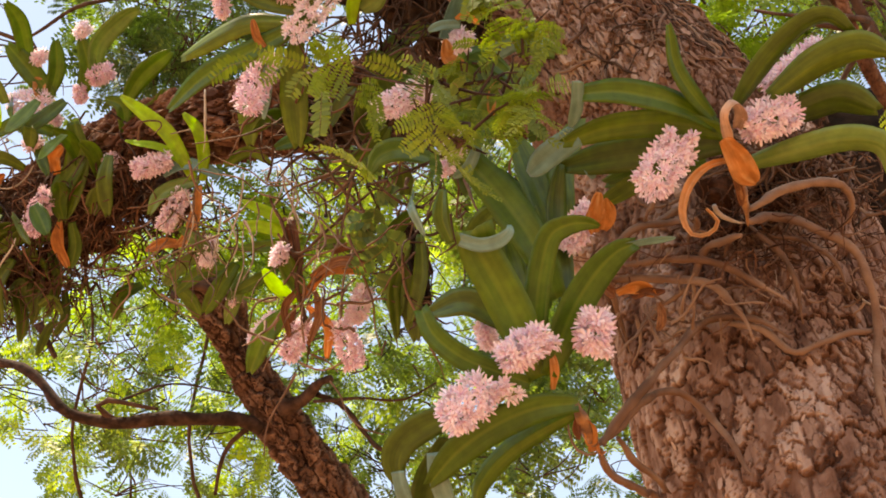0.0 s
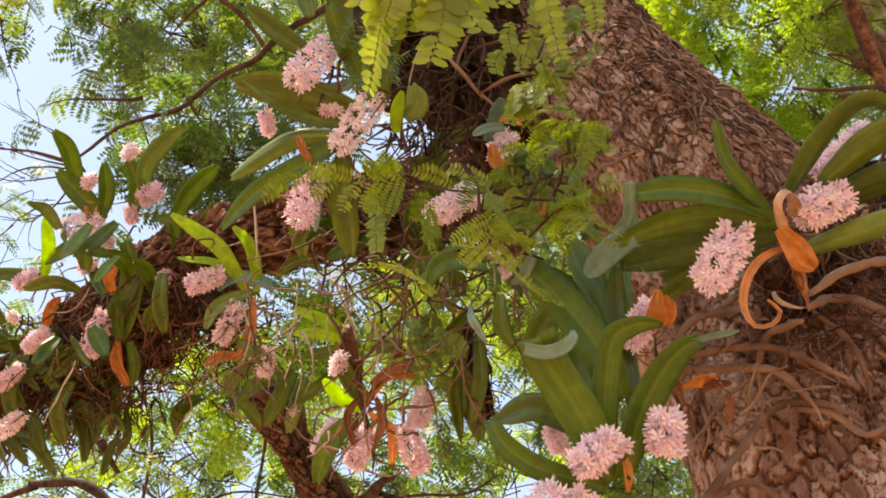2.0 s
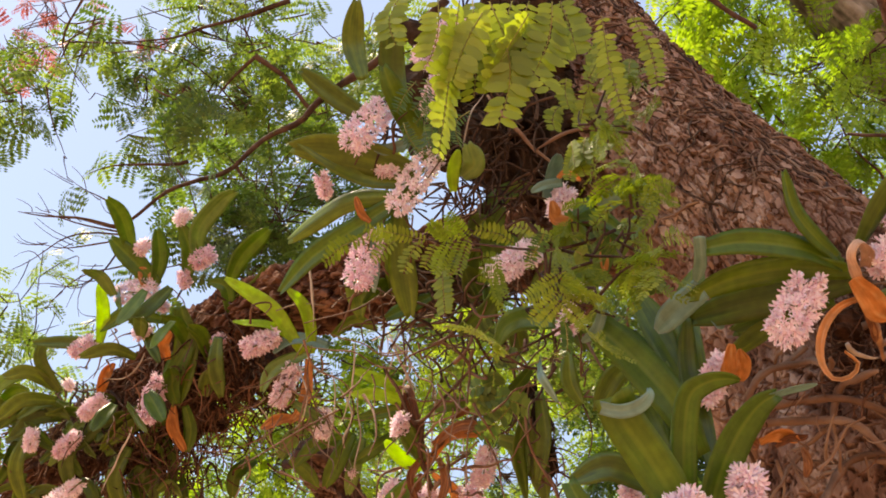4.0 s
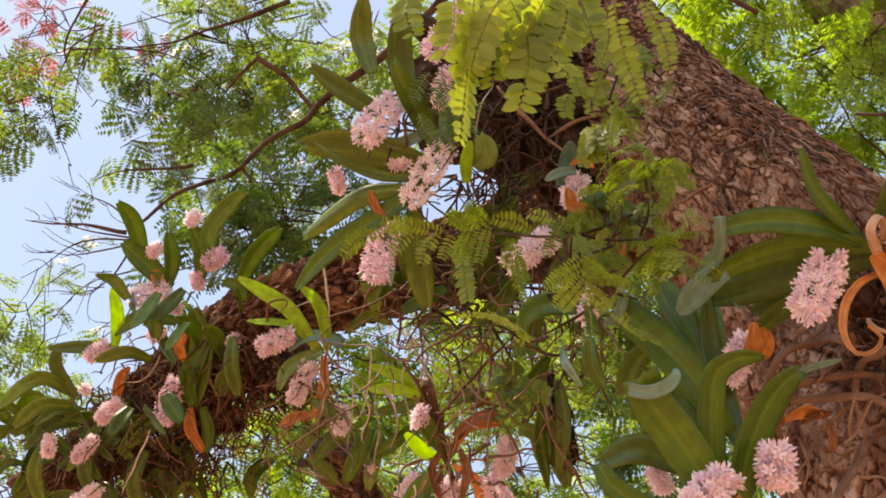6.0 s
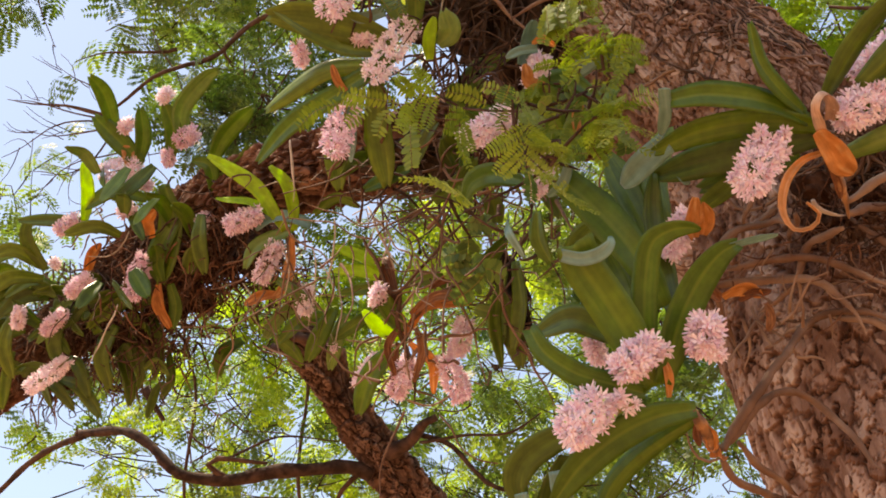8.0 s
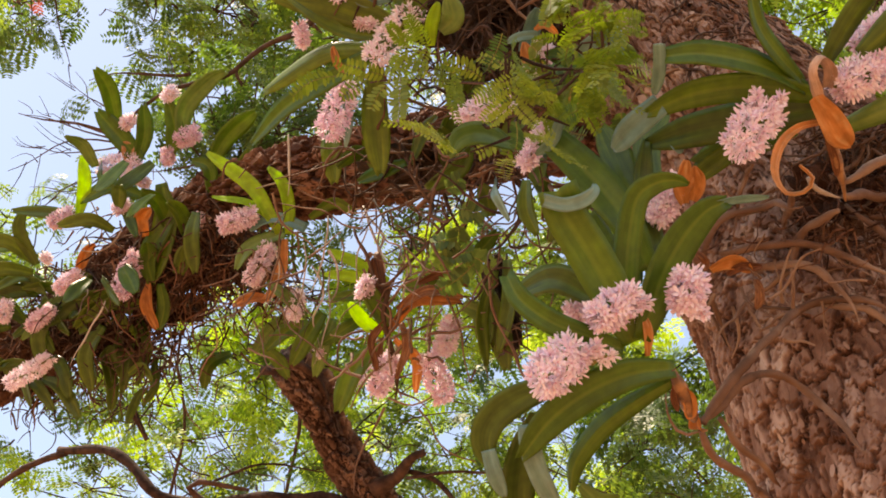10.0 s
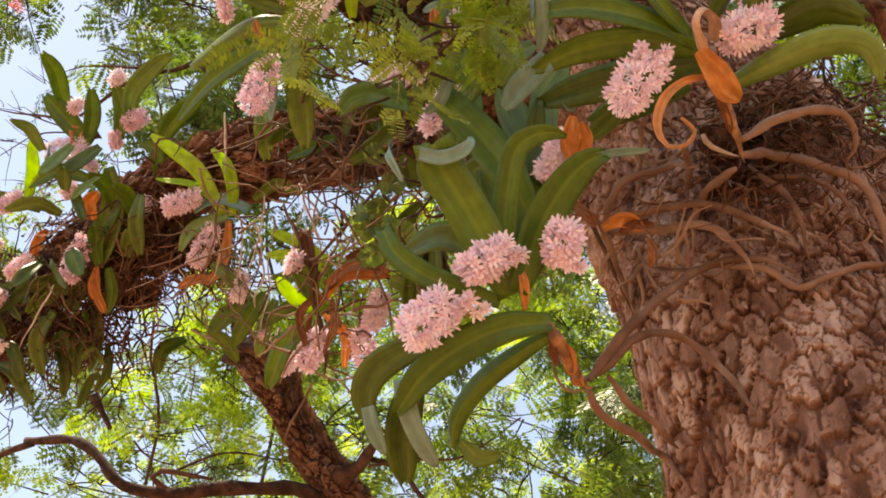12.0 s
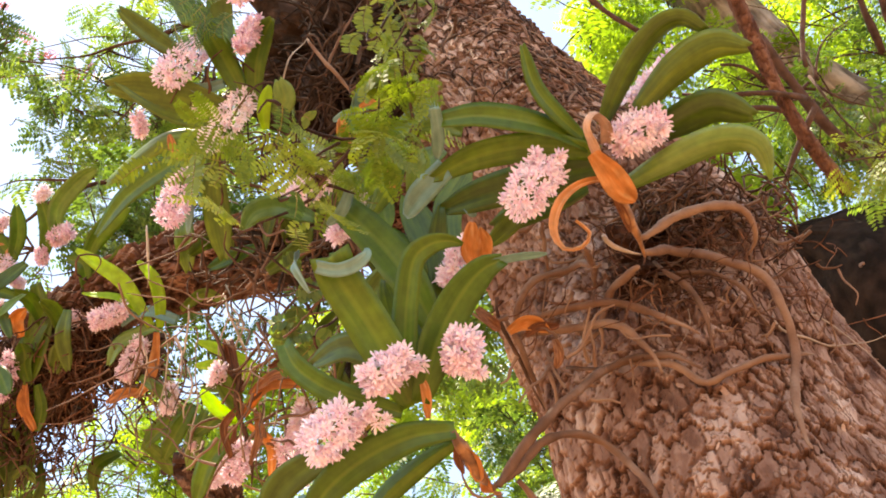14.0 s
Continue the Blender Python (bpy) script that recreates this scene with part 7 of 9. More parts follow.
simple_pinna(o, (-0.060, 1.005, 3.287), (-0.028, 1.036, 3.205), 0.0263, M_FROND, 112, 12, 0.25)
part("twig", tube([(-0.005, 0.966, 3.406), (0.077, 0.987, 3.381), (0.317, 1.016, 3.491)], 0.0034, 0.0026, 10, 0.04, 0.011, 113), M_DARKWOOD, o)
frond(o, (0.183, 1.355, 3.562), (0.236, 1.391, 3.444), 0.030, M_CANOPY, 114, 7, 12)
o = thing("foliage_spray", (0.276, 1.251, 2.986), "twig with soft green feathery leaves crossing the limb", "leaves")
part("twig", tube([(0.193, 1.568, 3.355), (0.183, 1.563, 3.346), (0.096, 1.542, 3.311), (0.031, 1.585, 3.352), (-0.084, 1.653, 3.426), (-0.207, 1.713, 3.507)], 0.0032, 0.0016, 10, 0.04, 0.011, 115), M_DARKWOOD, o)
part("twig", tube([(0.149, 1.555, 3.326), (0.112, 1.590, 3.293), (0.065, 1.638, 3.246)], 0.0022, 0.0012, 10, 0.04, 0.011, 116), M_DARKWOOD, o)
simple_pinna(o, (-0.138, 1.674, 3.461), (-0.254, 1.638, 3.471), 0.0145, M_FROND, 901, 15, 0.20)
simple_pinna(o, (-0.070, 1.636, 3.428), (-0.138, 1.607, 3.432), 0.0136, M_FROND, 902, 9, 0.20)
simple_pinna(o, (0.020, 1.590, 3.361), (-0.051, 1.575, 3.387), 0.0145, M_FROND, 903, 10, 0.20)
simple_pinna(o, (0.087, 1.547, 3.320), (0.013, 1.534, 3.356), 0.0145, M_FROND, 904, 11, 0.20)
simple_pinna(o, (-0.195, 1.707, 3.498), (-0.252, 1.686, 3.495), 0.0136, M_FROND, 905, 9, 0.20)
simple_pinna(o, (-0.256, 1.689, 3.488), (-0.337, 1.703, 3.444), 0.0170, M_FROND, 906, 11, 0.20)
simple_pinna(o, (-0.200, 1.708, 3.497), (-0.244, 1.707, 3.447), 0.0145, M_FROND, 907, 7, 0.20)
simple_pinna(o, (-0.150, 1.683, 3.466), (-0.187, 1.707, 3.412), 0.0153, M_FROND, 908, 8, 0.20)
simple_pinna(o, (-0.124, 1.664, 3.442), (-0.149, 1.685, 3.401), 0.0136, M_FROND, 909, 7, 0.20)
simple_pinna(o, (0.063, 1.634, 3.249), (0.010, 1.642, 3.221), 0.0145, M_FROND, 910, 8, 0.20)
simple_pinna(o, (0.075, 1.624, 3.259), (0.057, 1.648, 3.216), 0.0136, M_FROND, 911, 7, 0.20)
simple_pinna(o, (0.151, 1.519, 3.388), (0.104, 1.514, 3.372), 0.0119, M_FROND, 912, 9, 0.20)
simple_pinna(o, (0.125, 1.549, 3.317), (0.139, 1.566, 3.270), 0.0136, M_FROND, 913, 7, 0.20)
simple_pinna(o, (0.106, 1.545, 3.308), (0.087, 1.564, 3.270), 0.0136, M_FROND, 914, 7, 0.20)
simple_pinna(o, (0.053, 1.572, 3.337), (0.039, 1.584, 3.295), 0.0110, M_FROND, 915, 7, 0.20)
crown(o, (0.108, 1.388, 3.137), (0.10, 0.10, 0.08), 9, M_FROND, 123, 0.62, 0.5, 9, near=True)
crown(o, (0.074, 1.383, 3.074), (0.11, 0.10, 0.07), 7, M_FROND, 124, 0.6, 0.5, 8, near=True)
simple_pinna(o, (0.173, 1.451, 3.065), (0.141, 1.500, 3.133), 0.0138, M_CANOPY, 125, 12, 0.2)
simple_pinna(o, (0.059, 1.361, 2.999), (0.058, 1.371, 2.951), 0.0128, M_CANOPY, 126, 12, 0.2)
simple_pinna(o, (0.041, 1.295, 3.121), (0.019, 1.382, 3.139), 0.0134, M_CANOPY, 127, 12, 0.2)
simple_pinna(o, (0.156, 1.393, 3.058), (0.141, 1.464, 3.122), 0.0136, M_CANOPY, 128, 12, 0.2)
simple_pinna(o, (0.079, 1.263, 3.051), (0.088, 1.268, 3.046), 0.0127, M_FROND, 129, 15, 0.25)
simple_pinna(o, (0.030, 1.345, 3.130), (0.035, 1.434, 3.235), 0.0138, M_CANOPY, 130, 12, 0.2)
simple_pinna(o, (0.055, 1.406, 2.966), (0.049, 1.560, 3.076), 0.0135, M_FROND, 131, 15, 0.25)
simple_pinna(o, (0.056, 1.364, 3.080), (0.022, 1.443, 3.125), 0.0135, M_CANOPY, 132, 12, 0.2)
simple_pinna(o, (-0.054, 1.990, 3.337), (-0.032, 2.007, 3.321), 0.0205, M_CANOPY, 133, 13, 0.2)
simple_pinna(o, (-0.001, 2.028, 3.301), (-0.078, 2.011, 3.318), 0.0205, M_CANOPY, 134, 13, 0.2)
simple_pinna(o, (-0.061, 2.009, 3.319), (0.005, 2.004, 3.322), 0.0205, M_CANOPY, 138, 13, 0.2)
simple_pinna(o, (-0.019, 1.943, 3.379), (0.004, 1.945, 3.376), 0.0205, M_CANOPY, 140, 13, 0.2)
simple_pinna(o, (-0.023, 1.955, 3.367), (0.026, 1.943, 3.377), 0.0205, M_CANOPY, 142, 13, 0.2)
simple_pinna(o, (0.007, 2.022, 3.306), (-0.065, 2.063, 3.271), 0.0205, M_CANOPY, 144, 13, 0.2)
simple_pinna(o, (-0.025, 1.991, 3.335), (-0.079, 1.995, 3.331), 0.0205, M_CANOPY, 147, 13, 0.2)
simple_pinna(o, (-0.022, 2.012, 3.316), (0.045, 2.029, 3.298), 0.0205, M_CANOPY, 148, 13, 0.2)
simple_pinna(o, (-0.029, 1.989, 3.337), (-0.065, 2.029, 3.301), 0.0205, M_CANOPY, 149, 13, 0.2)
simple_pinna(o, (-0.023, 1.968, 3.356), (-0.026, 1.988, 3.338), 0.0205, M_CANOPY, 151, 13, 0.2)
simple_pinna(o, (-0.050, 1.912, 3.407), (-0.020, 1.896, 3.421), 0.0205, M_CANOPY, 154, 13, 0.2)
crown(o, (0.200, 1.530, 3.362), (0.09, 0.08, 0.11), 14, M_FROND, 155, 0.55, 0.6, 8, near=True)
crown(o, (0.225, 1.463, 3.589), (0.06, 0.08, 0.12), 8, M_FROND, 156, 0.5, 0.8, 6, near=True)
simple_pinna(o, (0.241, 1.480, 3.233), (0.226, 1.565, 3.323), 0.0158, M_FROND, 157, 11, 0.22)
simple_pinna(o, (0.199, 1.422, 3.294), (0.159, 1.489, 3.315), 0.0156, M_FROND, 158, 11, 0.22)
simple_pinna(o, (0.253, 1.565, 3.243), (0.253, 1.594, 3.229), 0.0159, M_CANOPY, 159, 11, 0.22)
simple_pinna(o, (0.252, 1.451, 3.225), (0.321, 1.535, 3.292), 0.0156, M_FROND, 160, 11, 0.22)
simple_pinna(o, (0.188, 1.532, 3.378), (0.152, 1.516, 3.325), 0.0161, M_FROND, 161, 11, 0.22)
simple_pinna(o, (0.159, 1.458, 3.283), (0.169, 1.548, 3.355), 0.0159, M_CANOPY, 162, 11, 0.22)
simple_pinna(o, (0.192, 1.606, 3.334), (0.157, 1.511, 3.245), 0.0160, M_FROND, 163, 11, 0.22)
simple_pinna(o, (0.173, 1.532, 3.323), (0.132, 1.584, 3.336), 0.0162, M_CANOPY, 164, 11, 0.22)
simple_pinna(o, (0.206, 1.553, 3.639), (0.199, 1.572, 3.542), 0.0163, M_FROND, 165, 15, 0.25)
simple_pinna(o, (0.181, 1.578, 3.611), (0.137, 1.595, 3.517), 0.0163, M_FROND, 166, 15, 0.25)
simple_pinna(o, (0.219, 1.443, 3.764), (0.190, 1.467, 3.663), 0.0163, M_FROND, 167, 15, 0.25)
simple_pinna(o, (0.255, 1.551, 3.639), (0.272, 1.540, 3.576), 0.0163, M_FROND, 168, 15, 0.25)
simple_pinna(o, (0.189, 1.509, 3.690), (0.210, 1.531, 3.589), 0.0163, M_FROND, 169, 15, 0.25)
simple_pinna(o, (0.151, 1.583, 3.607), (0.149, 1.580, 3.534), 0.0163, M_FROND, 170, 15, 0.25)
simple_pinna(o, (0.150, 1.502, 3.700), (0.146, 1.507, 3.619), 0.0163, M_FROND, 171, 15, 0.25)
simple_pinna(o, (0.180, 1.578, 3.611), (0.172, 1.577, 3.538), 0.0163, M_FROND, 172, 15, 0.25)
simple_pinna(o, (0.276, 1.481, 3.719), (0.262, 1.473, 3.653), 0.0163, M_FROND, 173, 15, 0.25)
simple_pinna(o, (0.166, 1.585, 3.604), (0.168, 1.591, 3.521), 0.0163, M_FROND, 174, 15, 0.25)
simple_pinna(o, (0.248, 1.542, 3.651), (0.242, 1.543, 3.574), 0.0163, M_FROND, 175, 15, 0.25)
simple_pinna(o, (0.170, 1.445, 3.765), (0.135, 1.448, 3.686), 0.0163, M_FROND, 176, 15, 0.25)
simple_pinna(o, (0.133, 1.537, 3.660), (0.116, 1.532, 3.590), 0.0163, M_FROND, 177, 15, 0.25)
simple_pinna(o, (0.189, 1.513, 3.686), (0.159, 1.530, 3.590), 0.0163, M_FROND, 178, 15, 0.25)
simple_pinna(o, (0.227, 1.453, 3.753), (0.186, 1.472, 3.656), 0.0163, M_FROND, 179, 15, 0.25)
simple_pinna(o, (0.240, 1.486, 3.715), (0.249, 1.477, 3.649), 0.0163, M_FROND, 180, 15, 0.25)
simple_pinna(o, (-0.117, 1.427, 3.185), (-0.118, 1.440, 3.094), 0.0156, M_FROND, 185, 16, 0.25)
simple_pinna(o, (-0.129, 1.343, 3.435), (-0.110, 1.345, 3.356), 0.0125, M_CANOPY, 187, 12)
simple_pinna(o, (-0.051, 1.333, 3.443), (-0.091, 1.333, 3.369), 0.0125, M_CANOPY, 188, 12)
simple_pinna(o, (-0.132, 1.325, 3.454), (-0.107, 1.327, 3.376), 0.0125, M_CANOPY, 189, 12)
simple_pinna(o, (-0.077, 1.288, 3.495), (-0.095, 1.289, 3.419), 0.0125, M_CANOPY, 190, 12)
simple_pinna(o, (-0.119, 1.294, 3.490), (-0.147, 1.296, 3.413), 0.0125, M_CANOPY, 191, 12)
simple_pinna(o, (-0.100, 1.309, 3.473), (-0.125, 1.309, 3.397), 0.0125, M_CANOPY, 192, 12)
simple_pinna(o, (-0.118, 1.344, 3.432), (-0.117, 1.345, 3.355), 0.0125, M_CANOPY, 193, 12)
simple_pinna(o, (-0.075, 1.345, 3.430), (-0.118, 1.344, 3.356), 0.0125, M_CANOPY, 194, 12)
simple_pinna(o, (-0.051, 1.293, 3.490), (-0.082, 1.293, 3.414), 0.0125, M_CANOPY, 195, 12)
simple_pinna(o, (-0.076, 1.334, 3.442), (-0.074, 1.335, 3.365), 0.0125, M_CANOPY, 196, 12)
simple_pinna(o, (-0.108, 1.331, 3.448), (-0.120, 1.331, 3.372), 0.0125, M_CANOPY, 197, 12)
simple_pinna(o, (-0.139, 1.297, 3.487), (-0.174, 1.297, 3.413), 0.0125, M_CANOPY, 198, 12)
simple_pinna(o, (-0.165, 1.342, 3.435), (-0.136, 1.344, 3.357), 0.0125, M_CANOPY, 199, 12)
simple_pinna(o, (-0.122, 1.310, 3.472), (-0.145, 1.310, 3.396), 0.0125, M_CANOPY, 200, 12)

# ---- trees behind ----
o = thing("canopy_tree", (-0.421, 3.239, 5.683), "tree with small feathery leaves against the sky", "tree", "trees behind")
stem_to_ground(o, (-0.622, 5.112, -0.05), (-0.722, 5.112, 3.832), [(-0.772, 3.423, 5.658)], 0.170)
part("branch", tube([(-0.022, 2.590, 5.349), (-0.187, 2.683, 5.247), (-0.309, 2.734, 5.193), (-0.469, 2.796, 5.127), (-0.553, 2.848, 5.069), (-0.692, 2.886, 5.030), (-0.815, 2.949, 4.961), (-0.991, 2.983, 4.929), (-1.091, 3.019, 4.891), (-1.173, 3.059, 4.847)], 0.0171, 0.0048, 10, 0.04, 0.011, 201), M_DARKWOOD, o)
part("branch", tube([(-1.282, 3.422, 5.195), (-1.468, 3.393, 5.235), (-1.635, 3.379, 5.257)], 0.0084, 0.0013, 10, 0.04, 0.011, 202), M_DARKWOOD, o)
part("branch", tube([(-1.007, 3.274, 5.356), (-1.176, 3.273, 5.362), (-1.390, 3.285, 5.356)], 0.0084, 0.0013, 10, 0.04, 0.011, 203), M_DARKWOOD, o)
part("branch", tube([(-0.738, 3.014, 5.645), (-0.833, 3.087, 5.566), (-0.948, 3.152, 5.495)], 0.0084, 0.0013, 10, 0.04, 0.011, 204), M_DARKWOOD, o)
part("branch", tube([(-0.738, 3.014, 5.645), (-0.621, 3.083, 5.564), (-0.538, 3.170, 5.461)], 0.0106, 0.0084, 10, 0.04, 0.011, 205), M_DARKWOOD, o)
part("branch", tube([(-0.594, 2.889, 5.785), (-0.963, 2.956, 5.720), (-1.242, 2.985, 5.695)], 0.0106, 0.0017, 10, 0.04, 0.011, 206), M_DARKWOOD, o)
part("branch", tube([(-1.325, 2.828, 5.878), (-1.450, 2.961, 5.729), (-1.362, 3.091, 5.577)], 0.0063, 0.0013, 10, 0.04, 0.011, 207), M_DARKWOOD, o)
part("twig", tube([(-1.243, 3.445, 5.168), (-1.466, 3.408, 5.218), (-1.634, 3.364, 5.272)], 0.0046, 0.0011, 10, 0.04, 0.011, 208), M_DARKWOOD, o)
part("twig", tube([(-1.456, 3.405, 5.220), (-1.516, 3.375, 5.258), (-1.553, 3.381, 5.252)], 0.0019, 0.0008, 10, 0.04, 0.011, 209), M_DARKWOOD, o)
part("twig", tube([(-1.426, 3.412, 5.212), (-1.451, 3.388, 5.240), (-1.472, 3.349, 5.285)], 0.0019, 0.0008, 10, 0.04, 0.011, 210), M_DARKWOOD, o)
part("twig", tube([(-1.528, 3.389, 5.240), (-1.544, 3.378, 5.253), (-1.586, 3.375, 5.259)], 0.0019, 0.0008, 10, 0.04, 0.011, 211), M_DARKWOOD, o)
part("twig", tube([(-1.536, 3.388, 5.243), (-1.555, 3.368, 5.266), (-1.579, 3.338, 5.301)], 0.0019, 0.0008, 10, 0.04, 0.011, 212), M_DARKWOOD, o)
part("twig", tube([(-1.584, 3.376, 5.257), (-1.612, 3.359, 5.278), (-1.666, 3.348, 5.293)], 0.0019, 0.0008, 10, 0.04, 0.011, 213), M_DARKWOOD, o)
part("twig", tube([(-1.243, 3.445, 5.168), (-1.438, 3.475, 5.140), (-1.604, 3.457, 5.166)], 0.0046, 0.0011, 10, 0.04, 0.011, 214), M_DARKWOOD, o)
part("twig", tube([(-1.452, 3.463, 5.153), (-1.537, 3.422, 5.204), (-1.596, 3.386, 5.247)], 0.0019, 0.0008, 10, 0.04, 0.011, 215), M_DARKWOOD, o)
part("twig", tube([(-1.580, 3.459, 5.162), (-1.633, 3.452, 5.171), (-1.674, 3.441, 5.185)], 0.0019, 0.0008, 10, 0.04, 0.011, 216), M_DARKWOOD, o)
part("twig", tube([(-1.429, 3.463, 5.154), (-1.471, 3.463, 5.154), (-1.540, 3.472, 5.146)], 0.0019, 0.0008, 10, 0.04, 0.011, 217), M_DARKWOOD, o)
part("twig", tube([(-1.554, 3.461, 5.160), (-1.640, 3.455, 5.170), (-1.704, 3.452, 5.174)], 0.0019, 0.0008, 10, 0.04, 0.011, 218), M_DARKWOOD, o)
part("twig", tube([(-1.565, 3.460, 5.160), (-1.630, 3.453, 5.170), (-1.674, 3.437, 5.191)], 0.0019, 0.0008, 10, 0.04, 0.011, 219), M_DARKWOOD, o)
part("twig", tube([(-1.243, 3.445, 5.168), (-1.488, 3.447, 5.174), (-1.698, 3.522, 5.094)], 0.0046, 0.0011, 10, 0.04, 0.011, 220), M_DARKWOOD, o)
part("twig", tube([(-1.633, 3.500, 5.117), (-1.681, 3.549, 5.062), (-1.746, 3.587, 5.021)], 0.0019, 0.0008, 10, 0.04, 0.011, 221), M_DARKWOOD, o)
part("twig", tube([(-1.459, 3.461, 5.156), (-1.546, 3.444, 5.179), (-1.600, 3.404, 5.226)], 0.0019, 0.0008, 10, 0.04, 0.011, 222), M_DARKWOOD, o)
part("twig", tube([(-1.593, 3.489, 5.129), (-1.624, 3.476, 5.144), (-1.692, 3.483, 5.139)], 0.0019, 0.0008, 10, 0.04, 0.011, 223), M_DARKWOOD, o)
part("twig", tube([(-1.465, 3.463, 5.155), (-1.510, 3.455, 5.164), (-1.525, 3.461, 5.159)], 0.0019, 0.0008, 10, 0.04, 0.011, 224), M_DARKWOOD, o)
part("twig", tube([(-1.559, 3.481, 5.137), (-1.572, 3.503, 5.113), (-1.613, 3.551, 5.059)], 0.0019, 0.0008, 10, 0.04, 0.011, 225), M_DARKWOOD, o)
part("twig", tube([(-1.243, 3.445, 5.168), (-1.317, 3.368, 5.258), (-1.478, 3.309, 5.331)], 0.0046, 0.0011, 10, 0.04, 0.011, 226), M_DARKWOOD, o)
part("twig", tube([(-1.357, 3.363, 5.266), (-1.381, 3.335, 5.298), (-1.413, 3.309, 5.329)], 0.0019, 0.0008, 10, 0.04, 0.011, 227), M_DARKWOOD, o)
part("twig", tube([(-1.449, 3.320, 5.318), (-1.483, 3.296, 5.346), (-1.532, 3.275, 5.371)], 0.0019, 0.0008, 10, 0.04, 0.011, 228), M_DARKWOOD, o)
part("twig", tube([(-1.457, 3.317, 5.322), (-1.508, 3.290, 5.354), (-1.527, 3.271, 5.376)], 0.0019, 0.0008, 10, 0.04, 0.011, 229), M_DARKWOOD, o)
part("twig", tube([(-1.288, 3.406, 5.214), (-1.335, 3.377, 5.249), (-1.351, 3.342, 5.290)], 0.0019, 0.0008, 10, 0.04, 0.011, 230), M_DARKWOOD, o)
part("twig", tube([(-1.397, 3.343, 5.289), (-1.406, 3.305, 5.333), (-1.434, 3.270, 5.374)], 0.0019, 0.0008, 10, 0.04, 0.011, 231), M_DARKWOOD, o)
part("twig", tube([(-1.243, 3.445, 5.168), (-1.387, 3.547, 5.056), (-1.557, 3.570, 5.034)], 0.0046, 0.0011, 10, 0.04, 0.011, 232), M_DARKWOOD, o)
part("twig", tube([(-1.370, 3.517, 5.089), (-1.422, 3.526, 5.081), (-1.462, 3.533, 5.074)], 0.0019, 0.0008, 10, 0.04, 0.011, 233), M_DARKWOOD, o)
part("twig", tube([(-1.396, 3.528, 5.077), (-1.437, 3.565, 5.037), (-1.466, 3.571, 5.030)], 0.0019, 0.0008, 10, 0.04, 0.011, 234), M_DARKWOOD, o)
part("twig", tube([(-1.440, 3.544, 5.061), (-1.492, 3.585, 5.015), (-1.522, 3.601, 4.998)], 0.0019, 0.0008, 10, 0.04, 0.011, 235), M_DARKWOOD, o)
part("twig", tube([(-1.356, 3.511, 5.095), (-1.419, 3.512, 5.096), (-1.455, 3.515, 5.094)], 0.0019, 0.0008, 10, 0.04, 0.011, 236), M_DARKWOOD, o)
part("twig", tube([(-1.500, 3.560, 5.044), (-1.569, 3.554, 5.053), (-1.617, 3.561, 5.046)], 0.0019, 0.0008, 10, 0.04, 0.011, 237), M_DARKWOOD, o)
part("twig", tube([(-1.209, 3.503, 5.101), (-1.443, 3.542, 5.063), (-1.632, 3.650, 4.944)], 0.0038, 0.0011, 10, 0.04, 0.011, 238), M_DARKWOOD, o)
part("twig", tube([(-1.443, 3.563, 5.038), (-1.465, 3.600, 4.997), (-1.478, 3.630, 4.962)], 0.0019, 0.0008, 10, 0.04, 0.011, 239), M_DARKWOOD, o)
part("twig", tube([(-1.548, 3.607, 4.991), (-1.589, 3.609, 4.991), (-1.614, 3.611, 4.989)], 0.0019, 0.0008, 10, 0.04, 0.011, 240), M_DARKWOOD, o)
part("twig", tube([(-1.389, 3.545, 5.058), (-1.463, 3.548, 5.058), (-1.555, 3.523, 5.089)], 0.0019, 0.0008, 10, 0.04, 0.011, 241), M_DARKWOOD, o)
part("twig", tube([(-1.418, 3.554, 5.049), (-1.469, 3.566, 5.036), (-1.539, 3.542, 5.066)], 0.0019, 0.0008, 10, 0.04, 0.011, 242), M_DARKWOOD, o)
part("twig", tube([(-1.504, 3.587, 5.013), (-1.567, 3.604, 4.996), (-1.606, 3.606, 4.995)], 0.0019, 0.0008, 10, 0.04, 0.011, 243), M_DARKWOOD, o)
part("twig", tube([(-1.209, 3.503, 5.101), (-1.320, 3.640, 4.948), (-1.513, 3.711, 4.871)], 0.0038, 0.0011, 10, 0.04, 0.011, 244), M_DARKWOOD, o)
part("twig", tube([(-1.383, 3.650, 4.937), (-1.433, 3.663, 4.924), (-1.489, 3.673, 4.913)], 0.0019, 0.0008, 10, 0.04, 0.011, 245), M_DARKWOOD, o)
part("twig", tube([(-1.374, 3.644, 4.943), (-1.413, 3.655, 4.933), (-1.450, 3.672, 4.914)], 0.0019, 0.0008, 10, 0.04, 0.011, 246), M_DARKWOOD, o)
part("twig", tube([(-1.446, 3.684, 4.901), (-1.442, 3.704, 4.878), (-1.449, 3.736, 4.842)], 0.0019, 0.0008, 10, 0.04, 0.011, 247), M_DARKWOOD, o)
part("twig", tube([(-1.365, 3.640, 4.949), (-1.435, 3.639, 4.952), (-1.483, 3.630, 4.964)], 0.0019, 0.0008, 10, 0.04, 0.011, 248), M_DARKWOOD, o)
part("twig", tube([(-1.402, 3.661, 4.925), (-1.412, 3.682, 4.903), (-1.441, 3.711, 4.868)], 0.0019, 0.0008, 10, 0.04, 0.011, 249), M_DARKWOOD, o)
